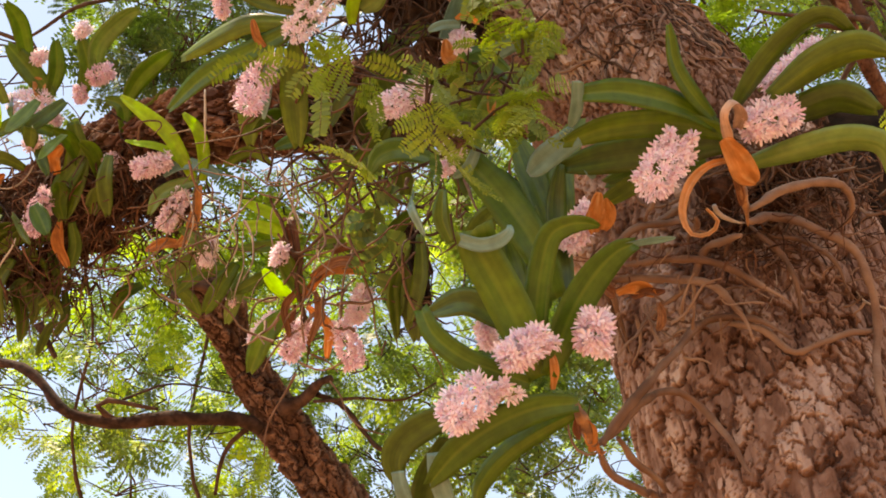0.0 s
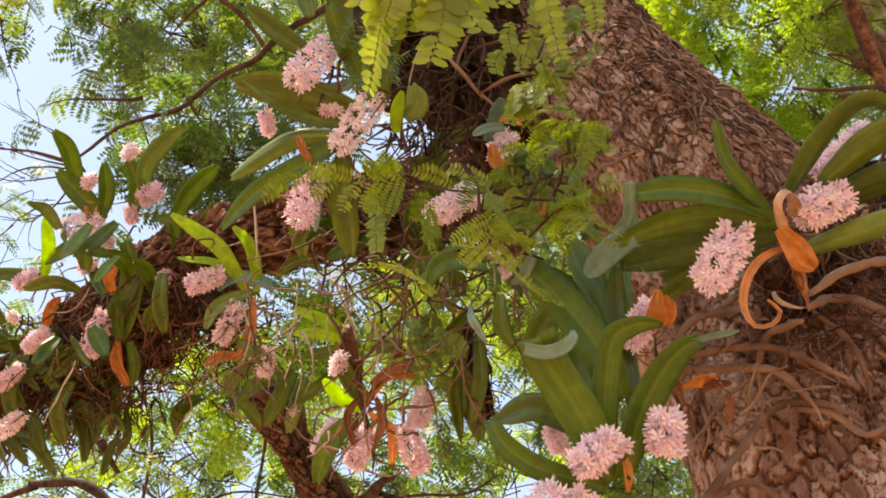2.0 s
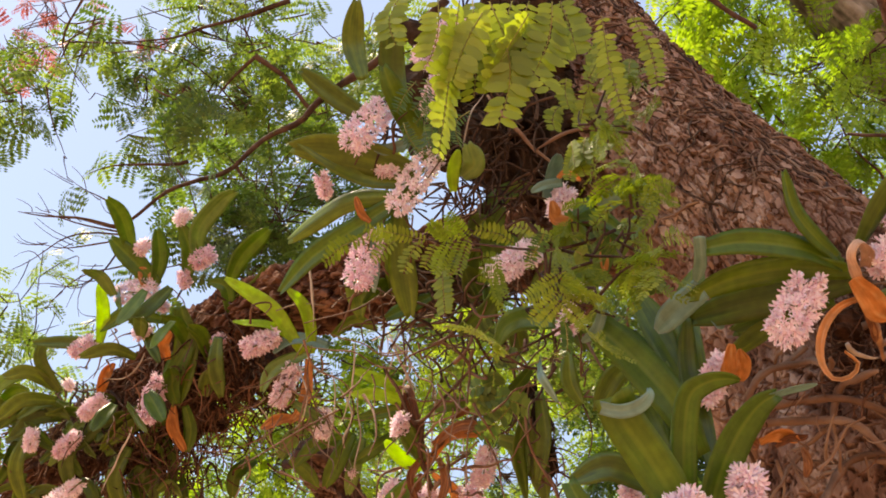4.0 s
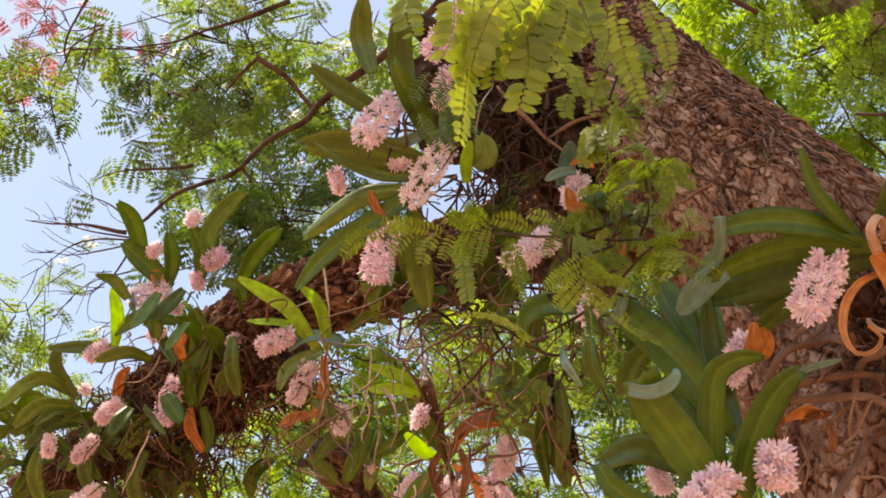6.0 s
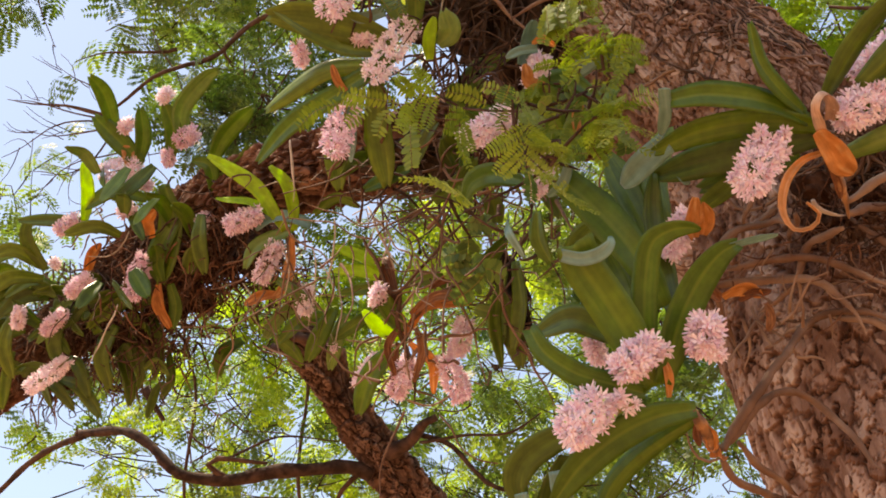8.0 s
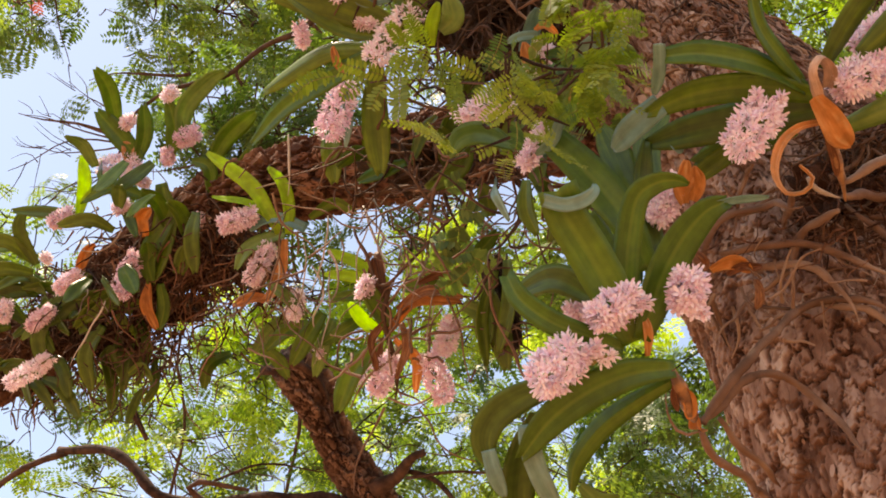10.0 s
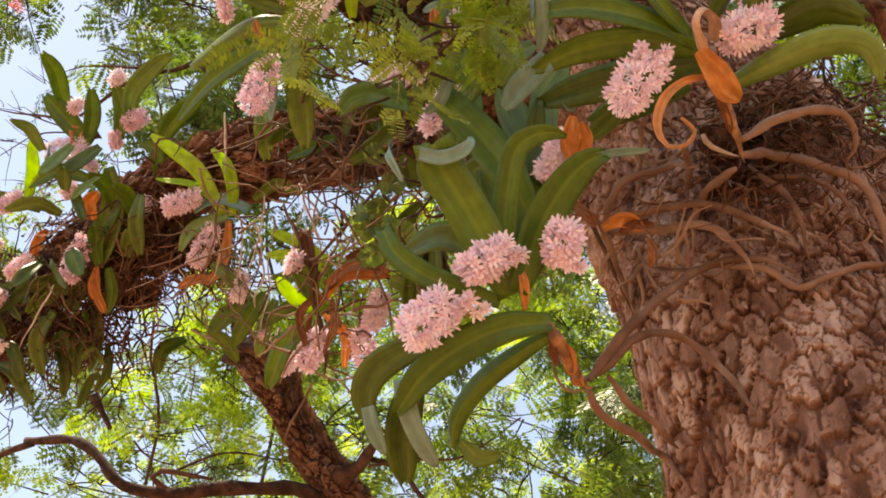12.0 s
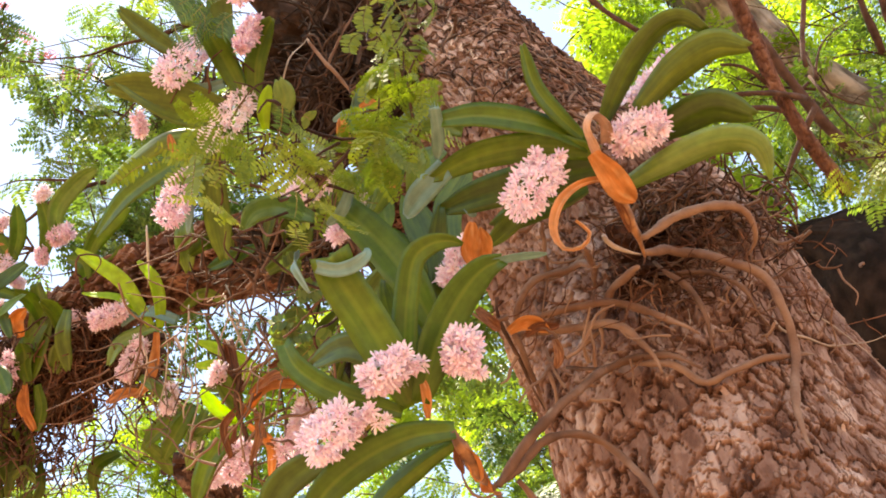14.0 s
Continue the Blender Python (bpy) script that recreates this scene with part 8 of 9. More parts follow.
part("twig", tube([(-1.316, 2.912, 5.781), (-1.460, 2.974, 5.714), (-1.625, 2.996, 5.695)], 0.0038, 0.0011, 10, 0.04, 0.011, 250), M_DARKWOOD, o)
part("twig", tube([(-1.562, 2.986, 5.705), (-1.624, 2.973, 5.720), (-1.718, 2.979, 5.717)], 0.0019, 0.0008, 10, 0.04, 0.011, 251), M_DARKWOOD, o)
part("twig", tube([(-1.595, 2.991, 5.698), (-1.677, 2.976, 5.719), (-1.733, 2.954, 5.746)], 0.0019, 0.0008, 10, 0.04, 0.011, 252), M_DARKWOOD, o)
part("twig", tube([(-1.505, 2.974, 5.716), (-1.546, 3.015, 5.671), (-1.570, 3.082, 5.595)], 0.0019, 0.0008, 10, 0.04, 0.011, 253), M_DARKWOOD, o)
part("twig", tube([(-1.555, 2.985, 5.706), (-1.606, 2.983, 5.709), (-1.631, 2.962, 5.734)], 0.0019, 0.0008, 10, 0.04, 0.011, 254), M_DARKWOOD, o)
part("twig", tube([(-1.390, 2.941, 5.751), (-1.450, 2.992, 5.694), (-1.490, 3.038, 5.641)], 0.0019, 0.0008, 10, 0.04, 0.011, 255), M_DARKWOOD, o)
part("twig", tube([(-1.316, 2.912, 5.781), (-1.445, 2.916, 5.779), (-1.519, 2.847, 5.862)], 0.0038, 0.0011, 10, 0.04, 0.011, 256), M_DARKWOOD, o)
part("twig", tube([(-1.456, 2.889, 5.812), (-1.510, 2.897, 5.804), (-1.595, 2.915, 5.786)], 0.0019, 0.0008, 10, 0.04, 0.011, 257), M_DARKWOOD, o)
part("twig", tube([(-1.499, 2.863, 5.843), (-1.551, 2.850, 5.860), (-1.579, 2.835, 5.878)], 0.0019, 0.0008, 10, 0.04, 0.011, 258), M_DARKWOOD, o)
part("twig", tube([(-1.423, 2.900, 5.798), (-1.491, 2.913, 5.785), (-1.569, 2.926, 5.773)], 0.0019, 0.0008, 10, 0.04, 0.011, 259), M_DARKWOOD, o)
part("twig", tube([(-1.491, 2.869, 5.835), (-1.544, 2.870, 5.835), (-1.592, 2.844, 5.868)], 0.0019, 0.0008, 10, 0.04, 0.011, 260), M_DARKWOOD, o)
part("twig", tube([(-1.508, 2.856, 5.851), (-1.513, 2.830, 5.882), (-1.546, 2.836, 5.875)], 0.0019, 0.0008, 10, 0.04, 0.011, 261), M_DARKWOOD, o)
part("twig", tube([(-1.316, 2.912, 5.781), (-1.387, 3.013, 5.668), (-1.428, 3.102, 5.567)], 0.0038, 0.0011, 10, 0.04, 0.011, 262), M_DARKWOOD, o)
part("twig", tube([(-1.351, 2.963, 5.724), (-1.328, 2.979, 5.705), (-1.338, 3.017, 5.661)], 0.0019, 0.0008, 10, 0.04, 0.011, 263), M_DARKWOOD, o)
part("twig", tube([(-1.420, 3.084, 5.587), (-1.429, 3.133, 5.531), (-1.431, 3.194, 5.462)], 0.0019, 0.0008, 10, 0.04, 0.011, 264), M_DARKWOOD, o)
part("twig", tube([(-1.359, 2.977, 5.708), (-1.402, 2.996, 5.686), (-1.475, 3.055, 5.622)], 0.0019, 0.0008, 10, 0.04, 0.011, 265), M_DARKWOOD, o)
part("twig", tube([(-1.357, 2.974, 5.711), (-1.367, 2.995, 5.687), (-1.408, 3.040, 5.637)], 0.0019, 0.0008, 10, 0.04, 0.011, 266), M_DARKWOOD, o)
part("twig", tube([(-1.394, 3.035, 5.643), (-1.404, 3.054, 5.621), (-1.393, 3.078, 5.593)], 0.0019, 0.0008, 10, 0.04, 0.011, 267), M_DARKWOOD, o)
crown(o, (-0.972, 3.590, 5.907), (0.45, 0.36, 0.35), 185, M_CANOPY, 268, 0.75, 0.35, 28)
crown(o, (-0.824, 3.378, 6.144), (0.61, 0.49, 0.19), 117, M_CANOPY, 269, 0.75, 0.35, 24)
crown(o, (-1.784, 3.459, 6.082), (0.21, 0.21, 0.26), 81, M_CANOPY, 270, 0.75, 0.35, 12)
crown(o, (-1.747, 3.470, 6.537), (0.22, 0.18, 0.11), 40, M_REDLEAF, 941, 0.45, 0.35, 8)
crown(o, (-1.875, 3.579, 6.415), (0.10, 0.08, 0.05), 26, M_REDLEAF, 942, 0.55, 0.35, 8)
crown(o, (-1.331, 3.339, 6.219), (0.10, 0.08, 0.05), 14, M_REDLEAF, 943, 0.45, 0.35, 8)
crown(o, (-1.718, 3.528, 6.608), (0.28, 0.22, 0.13), 14, M_REDLEAF, 271, 0.5, 0.35, 6)
crown(o, (-2.065, 4.642, 5.647), (0.24, 0.46, 0.58), 147, M_CANOPY, 272, 0.75, 0.35, 16)
crown(o, (-0.320, 3.494, 5.995), (0.38, 0.30, 0.38), 129, M_CANOPY, 273, 0.75, 0.35, 16)
crown(o, (-0.601, 1.500, 3.725), (0.05, 0.04, 0.03), 5, M_CANOPY, 274, 0.51, 0.6, 3)
o = thing("canopy_tree", (-0.867, 5.709, 4.896), "yellow-green feathery tree crown seen below the limb", "tree", "trees behind")
stem_to_ground(o, (-1.219, 7.533, -0.05), (-1.319, 7.533, 4.834), [(-1.294, 5.854, 4.799)], 0.130)
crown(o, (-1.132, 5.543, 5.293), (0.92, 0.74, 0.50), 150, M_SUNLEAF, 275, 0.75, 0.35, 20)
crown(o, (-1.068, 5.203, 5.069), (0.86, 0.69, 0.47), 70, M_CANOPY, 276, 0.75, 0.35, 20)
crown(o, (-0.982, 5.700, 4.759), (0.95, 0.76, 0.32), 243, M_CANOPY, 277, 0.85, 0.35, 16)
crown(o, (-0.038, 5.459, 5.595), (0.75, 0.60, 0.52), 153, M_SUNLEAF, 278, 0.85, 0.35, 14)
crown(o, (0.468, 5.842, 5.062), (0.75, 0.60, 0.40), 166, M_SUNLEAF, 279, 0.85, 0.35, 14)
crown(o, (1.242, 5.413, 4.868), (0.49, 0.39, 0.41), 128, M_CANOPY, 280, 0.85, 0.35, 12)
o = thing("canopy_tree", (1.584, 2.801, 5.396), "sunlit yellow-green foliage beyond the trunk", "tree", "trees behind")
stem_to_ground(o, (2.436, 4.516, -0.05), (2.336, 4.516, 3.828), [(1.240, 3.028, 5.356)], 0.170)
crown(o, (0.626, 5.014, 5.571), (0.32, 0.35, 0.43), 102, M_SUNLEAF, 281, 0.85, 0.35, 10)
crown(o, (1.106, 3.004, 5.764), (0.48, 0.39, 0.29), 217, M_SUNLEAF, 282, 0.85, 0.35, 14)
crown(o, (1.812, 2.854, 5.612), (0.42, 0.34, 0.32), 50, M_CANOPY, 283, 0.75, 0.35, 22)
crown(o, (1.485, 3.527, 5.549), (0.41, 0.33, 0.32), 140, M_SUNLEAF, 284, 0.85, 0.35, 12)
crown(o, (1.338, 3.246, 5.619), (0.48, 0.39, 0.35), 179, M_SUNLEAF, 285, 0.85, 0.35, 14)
o = thing("neighbour_limb", (1.214, 2.079, 3.899), "brown branch and feathery leaves beside the trunk", "branch")
tv, tf, tt = barked([(0.944, 1.736, 4.196), (0.980, 1.814, 4.123), (1.022, 1.890, 4.051), (1.054, 1.950, 3.994), (1.097, 2.013, 3.934), (1.128, 2.052, 3.896), (1.169, 2.097, 3.854), (1.216, 2.146, 3.807)], (0.016, 0.018, 0.020, 0.016, 0.0155, 0.018, 0.017, 0.015), 200, 36, 0.016, 0.005, 47)
part("branch", (tv, tf), M_LIMB, o, attr=tt)
part("branch", tube([(1.091, 1.989, 4.232), (1.124, 2.043, 4.181), (1.184, 2.116, 4.111), (1.232, 2.159, 4.071), (1.289, 2.201, 4.031)], 0.0130, 0.0150, 10, 0.04, 0.011, 601), M_DARKWOOD, o)
part("branch", tube([(0.943, 1.923, 4.020), (0.995, 1.931, 4.012), (1.040, 1.944, 4.000)], 0.0035, 0.0050, 10, 0.04, 0.011, 602), M_DARKWOOD, o)
part("branch", tube([(0.986, 2.033, 3.984), (1.042, 2.033, 3.984), (1.103, 2.034, 3.983)], 0.0060, 0.0075, 10, 0.04, 0.011, 603), M_DARKWOOD, o)
part("branch", tube([(1.423, 2.100, 4.264), (1.396, 2.068, 4.294), (1.363, 2.015, 4.345), (1.350, 1.962, 4.395)], 0.0110, 0.0100, 10, 0.04, 0.011, 604), M_DARKWOOD, o)
part("branch", tube([(1.281, 1.885, 4.479), (1.231, 2.016, 4.361), (1.183, 2.055, 4.192)], 0.0088, 0.0059, 10, 0.04, 0.011, 286), M_DARKWOOD, o)
part("branch", tube([(1.193, 2.069, 4.043), (1.118, 2.172, 3.952), (1.072, 2.254, 3.879)], 0.0084, 0.0056, 10, 0.04, 0.011, 287), M_DARKWOOD, o)
part("branch", tube([(1.151, 1.989, 3.983), (0.965, 1.921, 3.913), (0.834, 1.924, 3.914)], 0.0079, 0.0040, 10, 0.04, 0.011, 288), M_DARKWOOD, o)
part("branch", tube([(0.711, 2.317, 5.046), (0.813, 2.398, 4.972), (0.917, 2.439, 4.931)], 0.0106, 0.0071, 10, 0.04, 0.011, 289), M_DARKWOOD, o)
part("branch", tube([(1.446, 1.984, 4.520), (1.465, 2.074, 4.437), (1.496, 2.154, 4.364)], 0.0106, 0.0076, 10, 0.04, 0.011, 290), M_DARKWOOD, o)
part("twig", tube([(1.210, 2.088, 4.161), (1.068, 2.100, 4.154), (0.967, 2.053, 4.199)], 0.0043, 0.0007, 10, 0.04, 0.011, 291), M_DARKWOOD, o)
part("twig", tube([(1.119, 2.089, 4.163), (1.066, 2.116, 4.140), (1.026, 2.117, 4.139)], 0.0013, 0.0006, 10, 0.04, 0.011, 292), M_DARKWOOD, o)
part("twig", tube([(1.032, 2.075, 4.177), (0.999, 2.067, 4.185), (0.966, 2.081, 4.173)], 0.0013, 0.0006, 10, 0.04, 0.011, 293), M_DARKWOOD, o)
part("twig", tube([(1.125, 2.089, 4.162), (1.090, 2.101, 4.152), (1.065, 2.131, 4.126)], 0.0013, 0.0006, 10, 0.04, 0.011, 294), M_DARKWOOD, o)
part("twig", tube([(1.075, 2.084, 4.168), (1.063, 2.081, 4.171), (1.028, 2.097, 4.158)], 0.0013, 0.0006, 10, 0.04, 0.011, 295), M_DARKWOOD, o)
part("twig", tube([(1.075, 2.084, 4.168), (1.039, 2.088, 4.165), (0.993, 2.096, 4.159)], 0.0013, 0.0006, 10, 0.04, 0.011, 296), M_DARKWOOD, o)
part("twig", tube([(1.210, 2.088, 4.161), (1.206, 2.070, 4.312), (1.114, 1.982, 4.395)], 0.0044, 0.0007, 10, 0.04, 0.011, 297), M_DARKWOOD, o)
part("twig", tube([(1.209, 2.092, 4.293), (1.215, 2.067, 4.315), (1.220, 2.066, 4.316)], 0.0013, 0.0006, 10, 0.04, 0.011, 298), M_DARKWOOD, o)
part("twig", tube([(1.170, 2.041, 4.340), (1.174, 1.999, 4.378), (1.186, 1.975, 4.400)], 0.0013, 0.0006, 10, 0.04, 0.011, 299), M_DARKWOOD, o)
part("twig", tube([(1.209, 2.093, 4.292), (1.162, 2.081, 4.304), (1.105, 2.077, 4.309)], 0.0013, 0.0006, 10, 0.04, 0.011, 300), M_DARKWOOD, o)
part("twig", tube([(1.142, 2.010, 4.370), (1.098, 1.995, 4.383), (1.071, 1.981, 4.398)], 0.0013, 0.0006, 10, 0.04, 0.011, 301), M_DARKWOOD, o)
part("twig", tube([(1.215, 2.100, 4.285), (1.196, 2.064, 4.319), (1.169, 2.029, 4.352)], 0.0013, 0.0006, 10, 0.04, 0.011, 302), M_DARKWOOD, o)
part("twig", tube([(1.210, 2.088, 4.161), (1.266, 2.072, 4.309), (1.363, 2.017, 4.356)], 0.0044, 0.0007, 10, 0.04, 0.011, 303), M_DARKWOOD, o)
part("twig", tube([(1.276, 2.086, 4.297), (1.296, 2.069, 4.312), (1.302, 2.028, 4.349)], 0.0013, 0.0006, 10, 0.04, 0.011, 304), M_DARKWOOD, o)
part("twig", tube([(1.288, 2.073, 4.308), (1.319, 2.057, 4.322), (1.327, 2.060, 4.319)], 0.0013, 0.0006, 10, 0.04, 0.011, 305), M_DARKWOOD, o)
part("twig", tube([(1.279, 2.082, 4.300), (1.294, 2.069, 4.312), (1.317, 2.065, 4.314)], 0.0013, 0.0006, 10, 0.04, 0.011, 306), M_DARKWOOD, o)
part("twig", tube([(1.273, 2.089, 4.294), (1.287, 2.069, 4.312), (1.305, 2.040, 4.338)], 0.0013, 0.0006, 10, 0.04, 0.011, 307), M_DARKWOOD, o)
part("twig", tube([(1.264, 2.101, 4.282), (1.263, 2.079, 4.304), (1.260, 2.072, 4.310)], 0.0013, 0.0006, 10, 0.04, 0.011, 308), M_DARKWOOD, o)
part("twig", tube([(1.210, 2.088, 4.161), (1.295, 2.123, 4.126), (1.380, 2.132, 4.116)], 0.0043, 0.0007, 10, 0.04, 0.011, 309), M_DARKWOOD, o)
part("twig", tube([(1.370, 2.131, 4.118), (1.386, 2.120, 4.127), (1.420, 2.116, 4.130)], 0.0013, 0.0006, 10, 0.04, 0.011, 310), M_DARKWOOD, o)
part("twig", tube([(1.342, 2.127, 4.122), (1.348, 2.158, 4.093), (1.377, 2.170, 4.082)], 0.0013, 0.0006, 10, 0.04, 0.011, 311), M_DARKWOOD, o)
part("twig", tube([(1.357, 2.129, 4.119), (1.374, 2.155, 4.095), (1.380, 2.166, 4.086)], 0.0013, 0.0006, 10, 0.04, 0.011, 312), M_DARKWOOD, o)
part("twig", tube([(1.274, 2.111, 4.139), (1.312, 2.120, 4.128), (1.370, 2.127, 4.122)], 0.0013, 0.0006, 10, 0.04, 0.011, 313), M_DARKWOOD, o)
part("twig", tube([(1.309, 2.120, 4.129), (1.338, 2.112, 4.135), (1.364, 2.095, 4.150)], 0.0013, 0.0006, 10, 0.04, 0.011, 314), M_DARKWOOD, o)
part("twig", tube([(1.210, 2.088, 4.161), (1.117, 2.143, 4.113), (1.034, 2.171, 4.091)], 0.0043, 0.0007, 10, 0.04, 0.011, 315), M_DARKWOOD, o)
part("twig", tube([(1.076, 2.155, 4.103), (1.049, 2.168, 4.092), (1.027, 2.180, 4.081)], 0.0013, 0.0006, 10, 0.04, 0.011, 316), M_DARKWOOD, o)
part("twig", tube([(1.109, 2.141, 4.115), (1.090, 2.146, 4.112), (1.063, 2.131, 4.125)], 0.0013, 0.0006, 10, 0.04, 0.011, 317), M_DARKWOOD, o)
part("twig", tube([(1.119, 2.137, 4.119), (1.116, 2.170, 4.089), (1.092, 2.194, 4.068)], 0.0013, 0.0006, 10, 0.04, 0.011, 318), M_DARKWOOD, o)
part("twig", tube([(1.077, 2.154, 4.104), (1.063, 2.176, 4.084), (1.049, 2.195, 4.068)], 0.0013, 0.0006, 10, 0.04, 0.011, 319), M_DARKWOOD, o)
part("twig", tube([(1.163, 2.114, 4.138), (1.120, 2.117, 4.137), (1.066, 2.121, 4.135)], 0.0013, 0.0006, 10, 0.04, 0.011, 320), M_DARKWOOD, o)
part("twig", tube([(1.210, 2.088, 4.161), (1.256, 2.094, 4.019), (1.369, 2.185, 3.933)], 0.0042, 0.0007, 10, 0.04, 0.011, 321), M_DARKWOOD, o)
part("twig", tube([(1.291, 2.121, 3.993), (1.341, 2.148, 3.968), (1.373, 2.162, 3.954)], 0.0013, 0.0006, 10, 0.04, 0.011, 322), M_DARKWOOD, o)
part("twig", tube([(1.302, 2.130, 3.985), (1.308, 2.175, 3.943), (1.324, 2.200, 3.921)], 0.0013, 0.0006, 10, 0.04, 0.011, 323), M_DARKWOOD, o)
part("twig", tube([(1.267, 2.101, 4.012), (1.269, 2.140, 3.976), (1.280, 2.189, 3.931)], 0.0013, 0.0006, 10, 0.04, 0.011, 324), M_DARKWOOD, o)
part("twig", tube([(1.334, 2.156, 3.960), (1.338, 2.200, 3.920), (1.333, 2.237, 3.887)], 0.0013, 0.0006, 10, 0.04, 0.011, 325), M_DARKWOOD, o)
part("twig", tube([(1.266, 2.101, 4.012), (1.287, 2.123, 3.992), (1.307, 2.127, 3.988)], 0.0013, 0.0006, 10, 0.04, 0.011, 326), M_DARKWOOD, o)
crown(o, (1.227, 1.973, 3.724), (0.06, 0.05, 0.03), 9, M_FROND, 327, 0.55, 0.8, 4)
o = thing("background_trunk", (1.827, 2.905, 5.024), "thick grey rough trunk in the shade behind", "tree trunk")
tv, tf, tt = barked([(1.205, 2.834, 5.911), (1.628, 3.111, 5.510), (2.016, 3.304, 5.326), (2.610, 3.569, 5.074), (4.2, 4.4, 1.2), (4.4, 4.5, -0.1)], (0.11, 0.14, 0.16, 0.18, 0.2, 0.24), 170, 90, 0.035, 0.02, 41)
part("trunk", (tv, tf), M_GREYBARK, o, attr=tt)
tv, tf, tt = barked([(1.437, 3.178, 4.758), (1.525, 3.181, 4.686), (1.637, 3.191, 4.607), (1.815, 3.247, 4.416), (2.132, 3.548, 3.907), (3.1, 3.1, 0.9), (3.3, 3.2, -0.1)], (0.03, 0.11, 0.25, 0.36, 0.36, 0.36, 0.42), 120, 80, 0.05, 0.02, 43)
part("limb", (tv, tf), M_SHADEBARK, o, "limb coloured black for shade", attr=tt)
o = thing("canopy_tree", (0.568, 4.652, 4.701), "shaded green feathery foliage low behind the orchids", "tree", "trees behind")
stem_to_ground(o, (0.719, 6.517, -0.05), (0.619, 6.517, 4.404), [(0.166, 4.829, 4.617)], 0.170)
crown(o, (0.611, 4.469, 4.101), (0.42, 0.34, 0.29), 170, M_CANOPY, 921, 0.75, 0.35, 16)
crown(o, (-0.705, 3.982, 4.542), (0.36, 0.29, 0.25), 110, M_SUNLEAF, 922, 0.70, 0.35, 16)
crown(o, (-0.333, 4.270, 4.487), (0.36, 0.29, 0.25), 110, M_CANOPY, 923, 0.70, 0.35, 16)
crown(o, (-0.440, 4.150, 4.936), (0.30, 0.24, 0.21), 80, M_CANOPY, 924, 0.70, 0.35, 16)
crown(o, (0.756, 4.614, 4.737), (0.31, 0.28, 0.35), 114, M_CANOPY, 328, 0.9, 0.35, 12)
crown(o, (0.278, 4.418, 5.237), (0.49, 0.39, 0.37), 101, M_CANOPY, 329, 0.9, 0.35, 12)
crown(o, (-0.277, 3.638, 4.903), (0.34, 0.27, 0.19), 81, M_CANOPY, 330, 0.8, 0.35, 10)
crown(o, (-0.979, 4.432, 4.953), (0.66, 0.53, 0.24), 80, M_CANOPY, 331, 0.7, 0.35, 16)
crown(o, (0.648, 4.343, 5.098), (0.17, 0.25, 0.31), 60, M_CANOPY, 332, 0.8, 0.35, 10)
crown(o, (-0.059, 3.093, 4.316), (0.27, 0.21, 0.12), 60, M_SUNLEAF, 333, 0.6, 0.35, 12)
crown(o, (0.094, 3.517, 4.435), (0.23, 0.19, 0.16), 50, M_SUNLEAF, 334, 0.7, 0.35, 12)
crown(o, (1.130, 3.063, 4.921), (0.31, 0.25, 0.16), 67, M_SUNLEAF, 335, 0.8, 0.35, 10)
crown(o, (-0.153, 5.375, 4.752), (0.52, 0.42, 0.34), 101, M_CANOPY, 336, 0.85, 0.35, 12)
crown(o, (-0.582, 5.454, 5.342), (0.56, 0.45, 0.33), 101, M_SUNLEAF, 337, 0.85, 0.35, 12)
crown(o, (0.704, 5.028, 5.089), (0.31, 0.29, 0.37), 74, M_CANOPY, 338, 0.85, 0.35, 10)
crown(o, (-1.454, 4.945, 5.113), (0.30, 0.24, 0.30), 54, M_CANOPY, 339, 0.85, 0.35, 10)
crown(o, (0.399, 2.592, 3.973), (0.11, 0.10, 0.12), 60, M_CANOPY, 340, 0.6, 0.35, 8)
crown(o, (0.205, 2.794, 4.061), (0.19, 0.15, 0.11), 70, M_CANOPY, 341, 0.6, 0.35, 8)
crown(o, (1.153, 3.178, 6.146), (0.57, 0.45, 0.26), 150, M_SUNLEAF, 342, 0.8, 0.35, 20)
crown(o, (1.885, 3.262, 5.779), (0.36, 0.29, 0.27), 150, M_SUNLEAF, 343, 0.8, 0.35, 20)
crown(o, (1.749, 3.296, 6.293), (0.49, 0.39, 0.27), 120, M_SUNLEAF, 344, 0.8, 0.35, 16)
o = thing("canopy_tree", (-0.762, 3.359, 4.948), "dense shaded green foliage behind the flowering limb", "tree", "trees behind")
stem_to_ground(o, (-1.145, 5.172, -0.05), (-1.245, 5.172, 3.889), [(-1.126, 3.510, 4.925)], 0.130)
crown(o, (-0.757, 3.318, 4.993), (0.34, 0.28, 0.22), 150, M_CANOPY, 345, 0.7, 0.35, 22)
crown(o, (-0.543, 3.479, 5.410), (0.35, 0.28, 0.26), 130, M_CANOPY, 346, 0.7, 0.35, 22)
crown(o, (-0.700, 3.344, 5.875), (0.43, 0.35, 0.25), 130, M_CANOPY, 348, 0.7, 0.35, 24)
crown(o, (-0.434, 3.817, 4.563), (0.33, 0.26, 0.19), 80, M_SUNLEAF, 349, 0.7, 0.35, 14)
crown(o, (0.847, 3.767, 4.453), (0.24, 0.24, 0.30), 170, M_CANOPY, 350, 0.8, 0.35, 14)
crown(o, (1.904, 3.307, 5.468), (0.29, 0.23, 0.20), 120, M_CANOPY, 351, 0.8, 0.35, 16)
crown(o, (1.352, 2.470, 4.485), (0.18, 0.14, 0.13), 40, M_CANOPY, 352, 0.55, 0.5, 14)
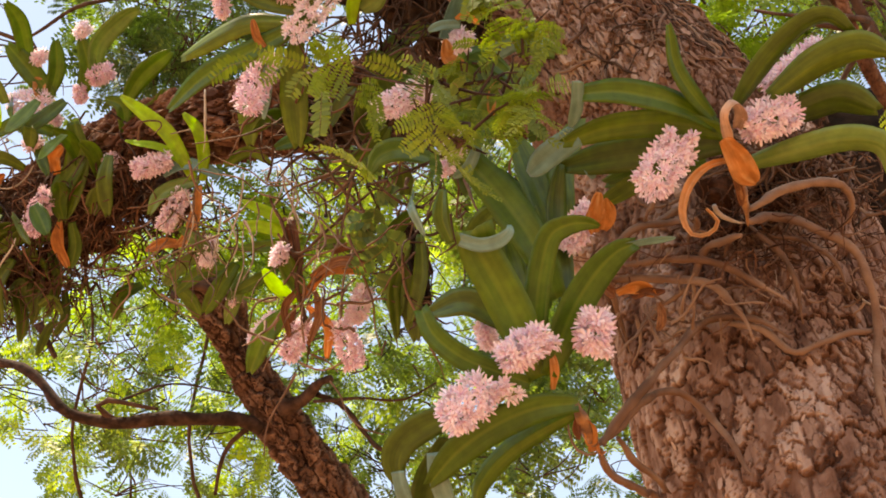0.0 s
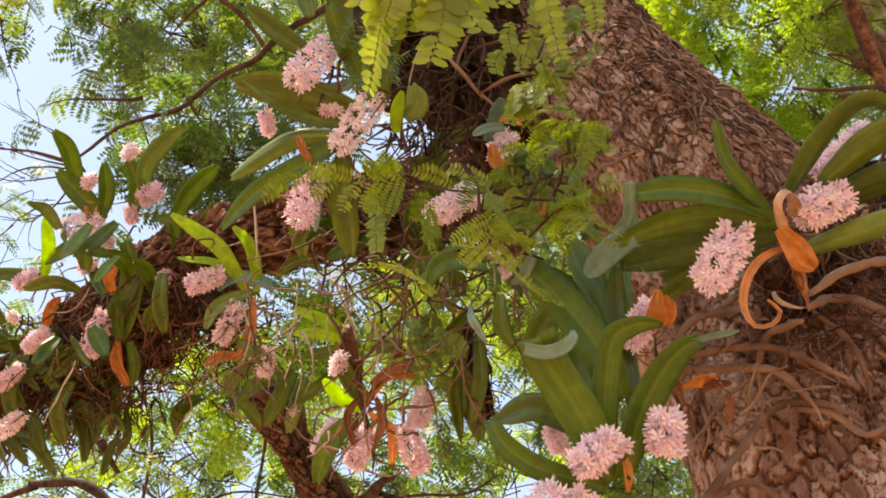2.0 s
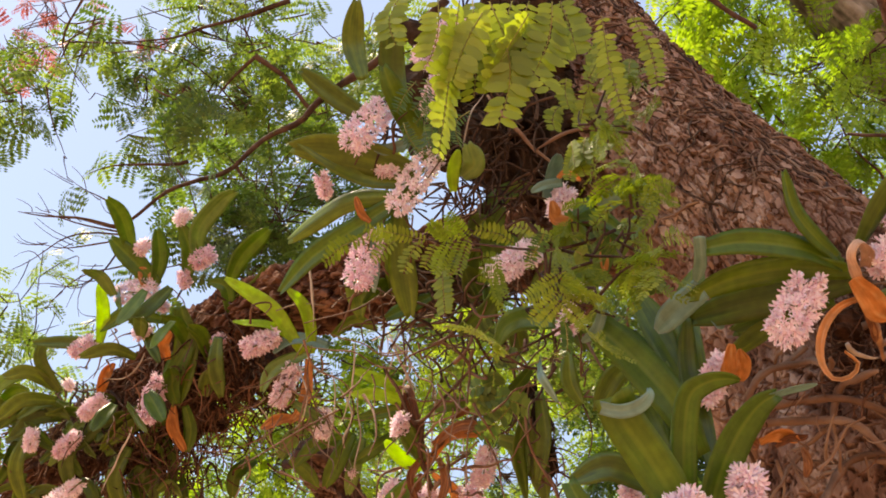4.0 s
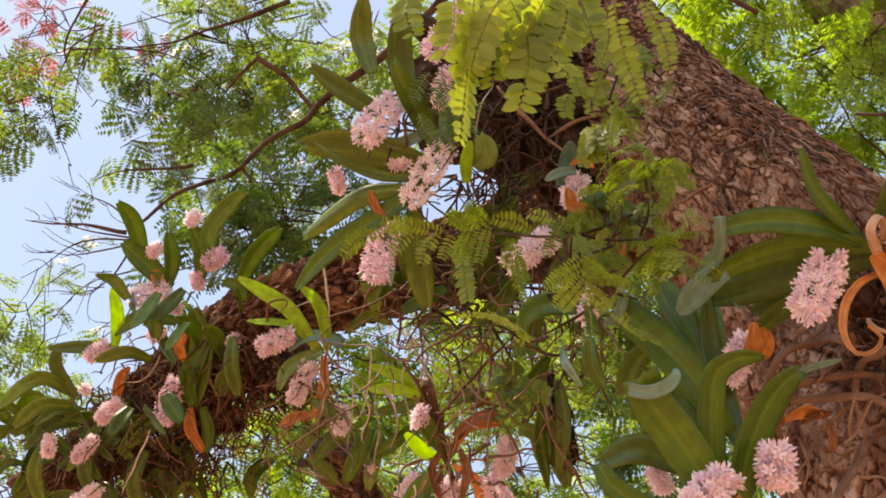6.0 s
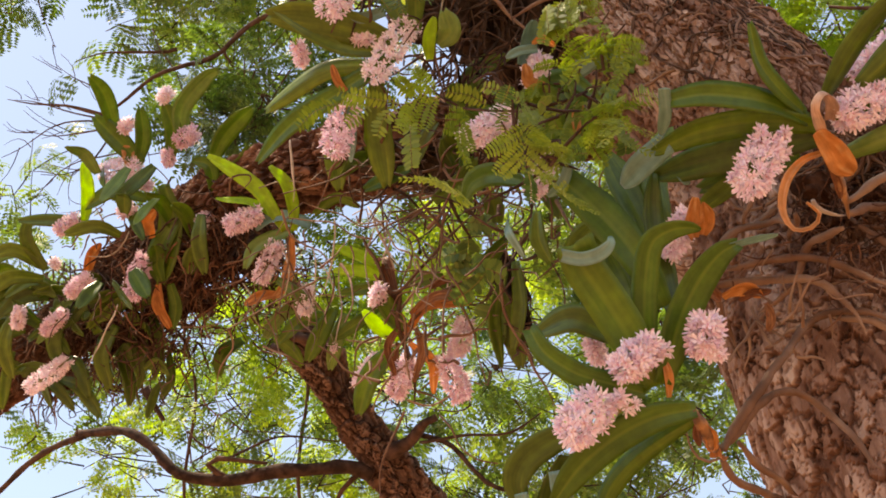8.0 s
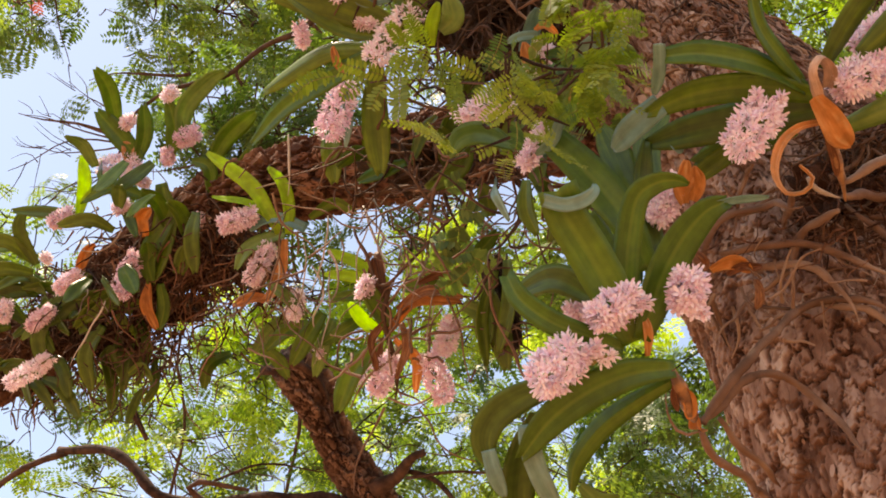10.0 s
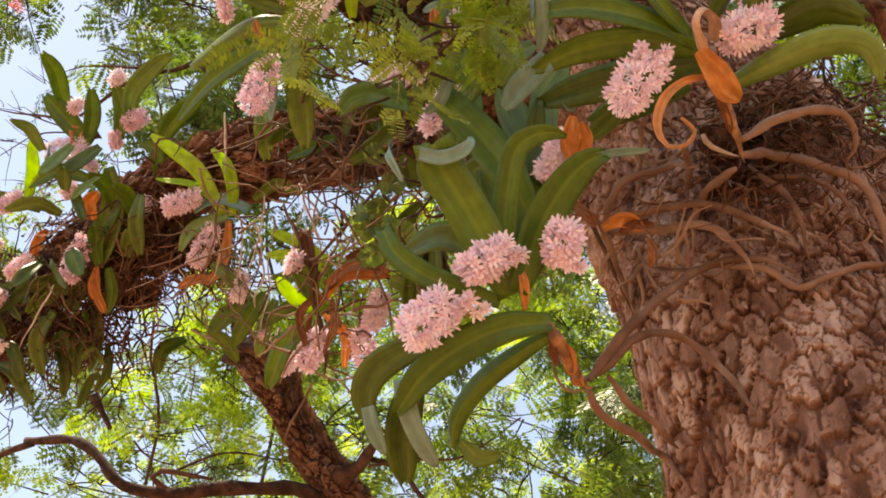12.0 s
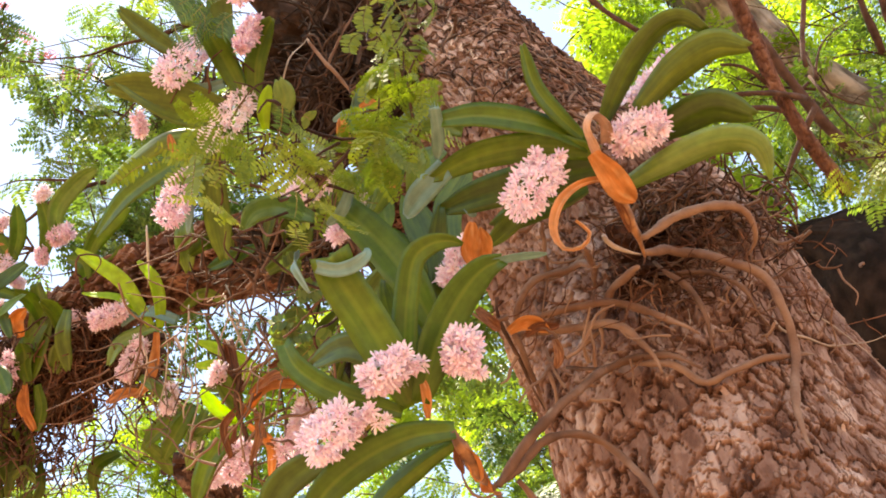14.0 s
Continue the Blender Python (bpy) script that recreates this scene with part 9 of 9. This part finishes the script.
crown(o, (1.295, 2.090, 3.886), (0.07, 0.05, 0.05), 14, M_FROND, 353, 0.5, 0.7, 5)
crown(o, (1.373, 2.270, 3.991), (0.04, 0.03, 0.04), 8, M_CANOPY, 354, 0.45, 0.8, 5)
# Crown beyond the right edge of view, added to block sky light.
crown(o, (2.382, 2.928, 4.718), (0.45, 0.49, 0.61), 130, M_CANOPY, 355, 1.3, 0.35, 20)
# Unseen tree, added so the trunk's right side gets less light.
o = thing("canopy_tree", (2.500, 1.600, 3.000), "unseen leafy tree added to shade the trunk", "tree", "trees behind")
stem_to_ground(o, (3.1, 1.7, -0.05), (2.9, 1.6, 1.9), [(2.4, 1.2, 3.0), (2.6, 1.9, 3.4)], 0.13)
crown(o, (3.15, 1.6, 3.1), (0.75, 1.3, 1.4), 300, M_CANOPY, 901, 1.2, 0.35, 24)
o = thing("canopy_tree", (-0.788, 5.024, 4.620), "green feathery foliage low beyond the branch stub", "tree", "trees behind")
stem_to_ground(o, (-1.130, 6.840, -0.05), (-1.230, 6.840, 4.552), [(-1.201, 5.162, 4.544)], 0.150)
crown(o, (-1.115, 4.963, 4.731), (0.49, 0.39, 0.32), 90, M_CANOPY, 356, 0.75, 0.35, 22)
crown(o, (-0.334, 4.983, 4.460), (0.48, 0.39, 0.24), 90, M_SUNLEAF, 357, 0.75, 0.35, 20)
crown(o, (0.168, 4.667, 4.637), (0.35, 0.28, 0.28), 60, M_CANOPY, 358, 0.75, 0.35, 16)
crown(o, (-0.699, 3.145, 5.047), (0.28, 0.22, 0.18), 90, M_CANOPY, 359, 0.7, 0.35, 20)
crown(o, (-0.974, 3.230, 5.702), (0.44, 0.35, 0.24), 90, M_CANOPY, 360, 0.7, 0.35, 24)
crown(o, (1.370, 2.908, 5.244), (0.22, 0.17, 0.16), 50, M_SUNLEAF, 361, 0.7, 0.35, 14)
crown(o, (-1.516, 5.072, 4.694), (0.56, 0.45, 0.23), 75, M_SUNLEAF, 362, 0.75, 0.35, 22)
crown(o, (0.291, 4.957, 4.499), (0.37, 0.29, 0.27), 70, M_CANOPY, 363, 0.75, 0.35, 18)
crown(o, (-0.478, 5.065, 4.530), (0.37, 0.30, 0.20), 50, M_SUNLEAF, 364, 0.75, 0.35, 16)
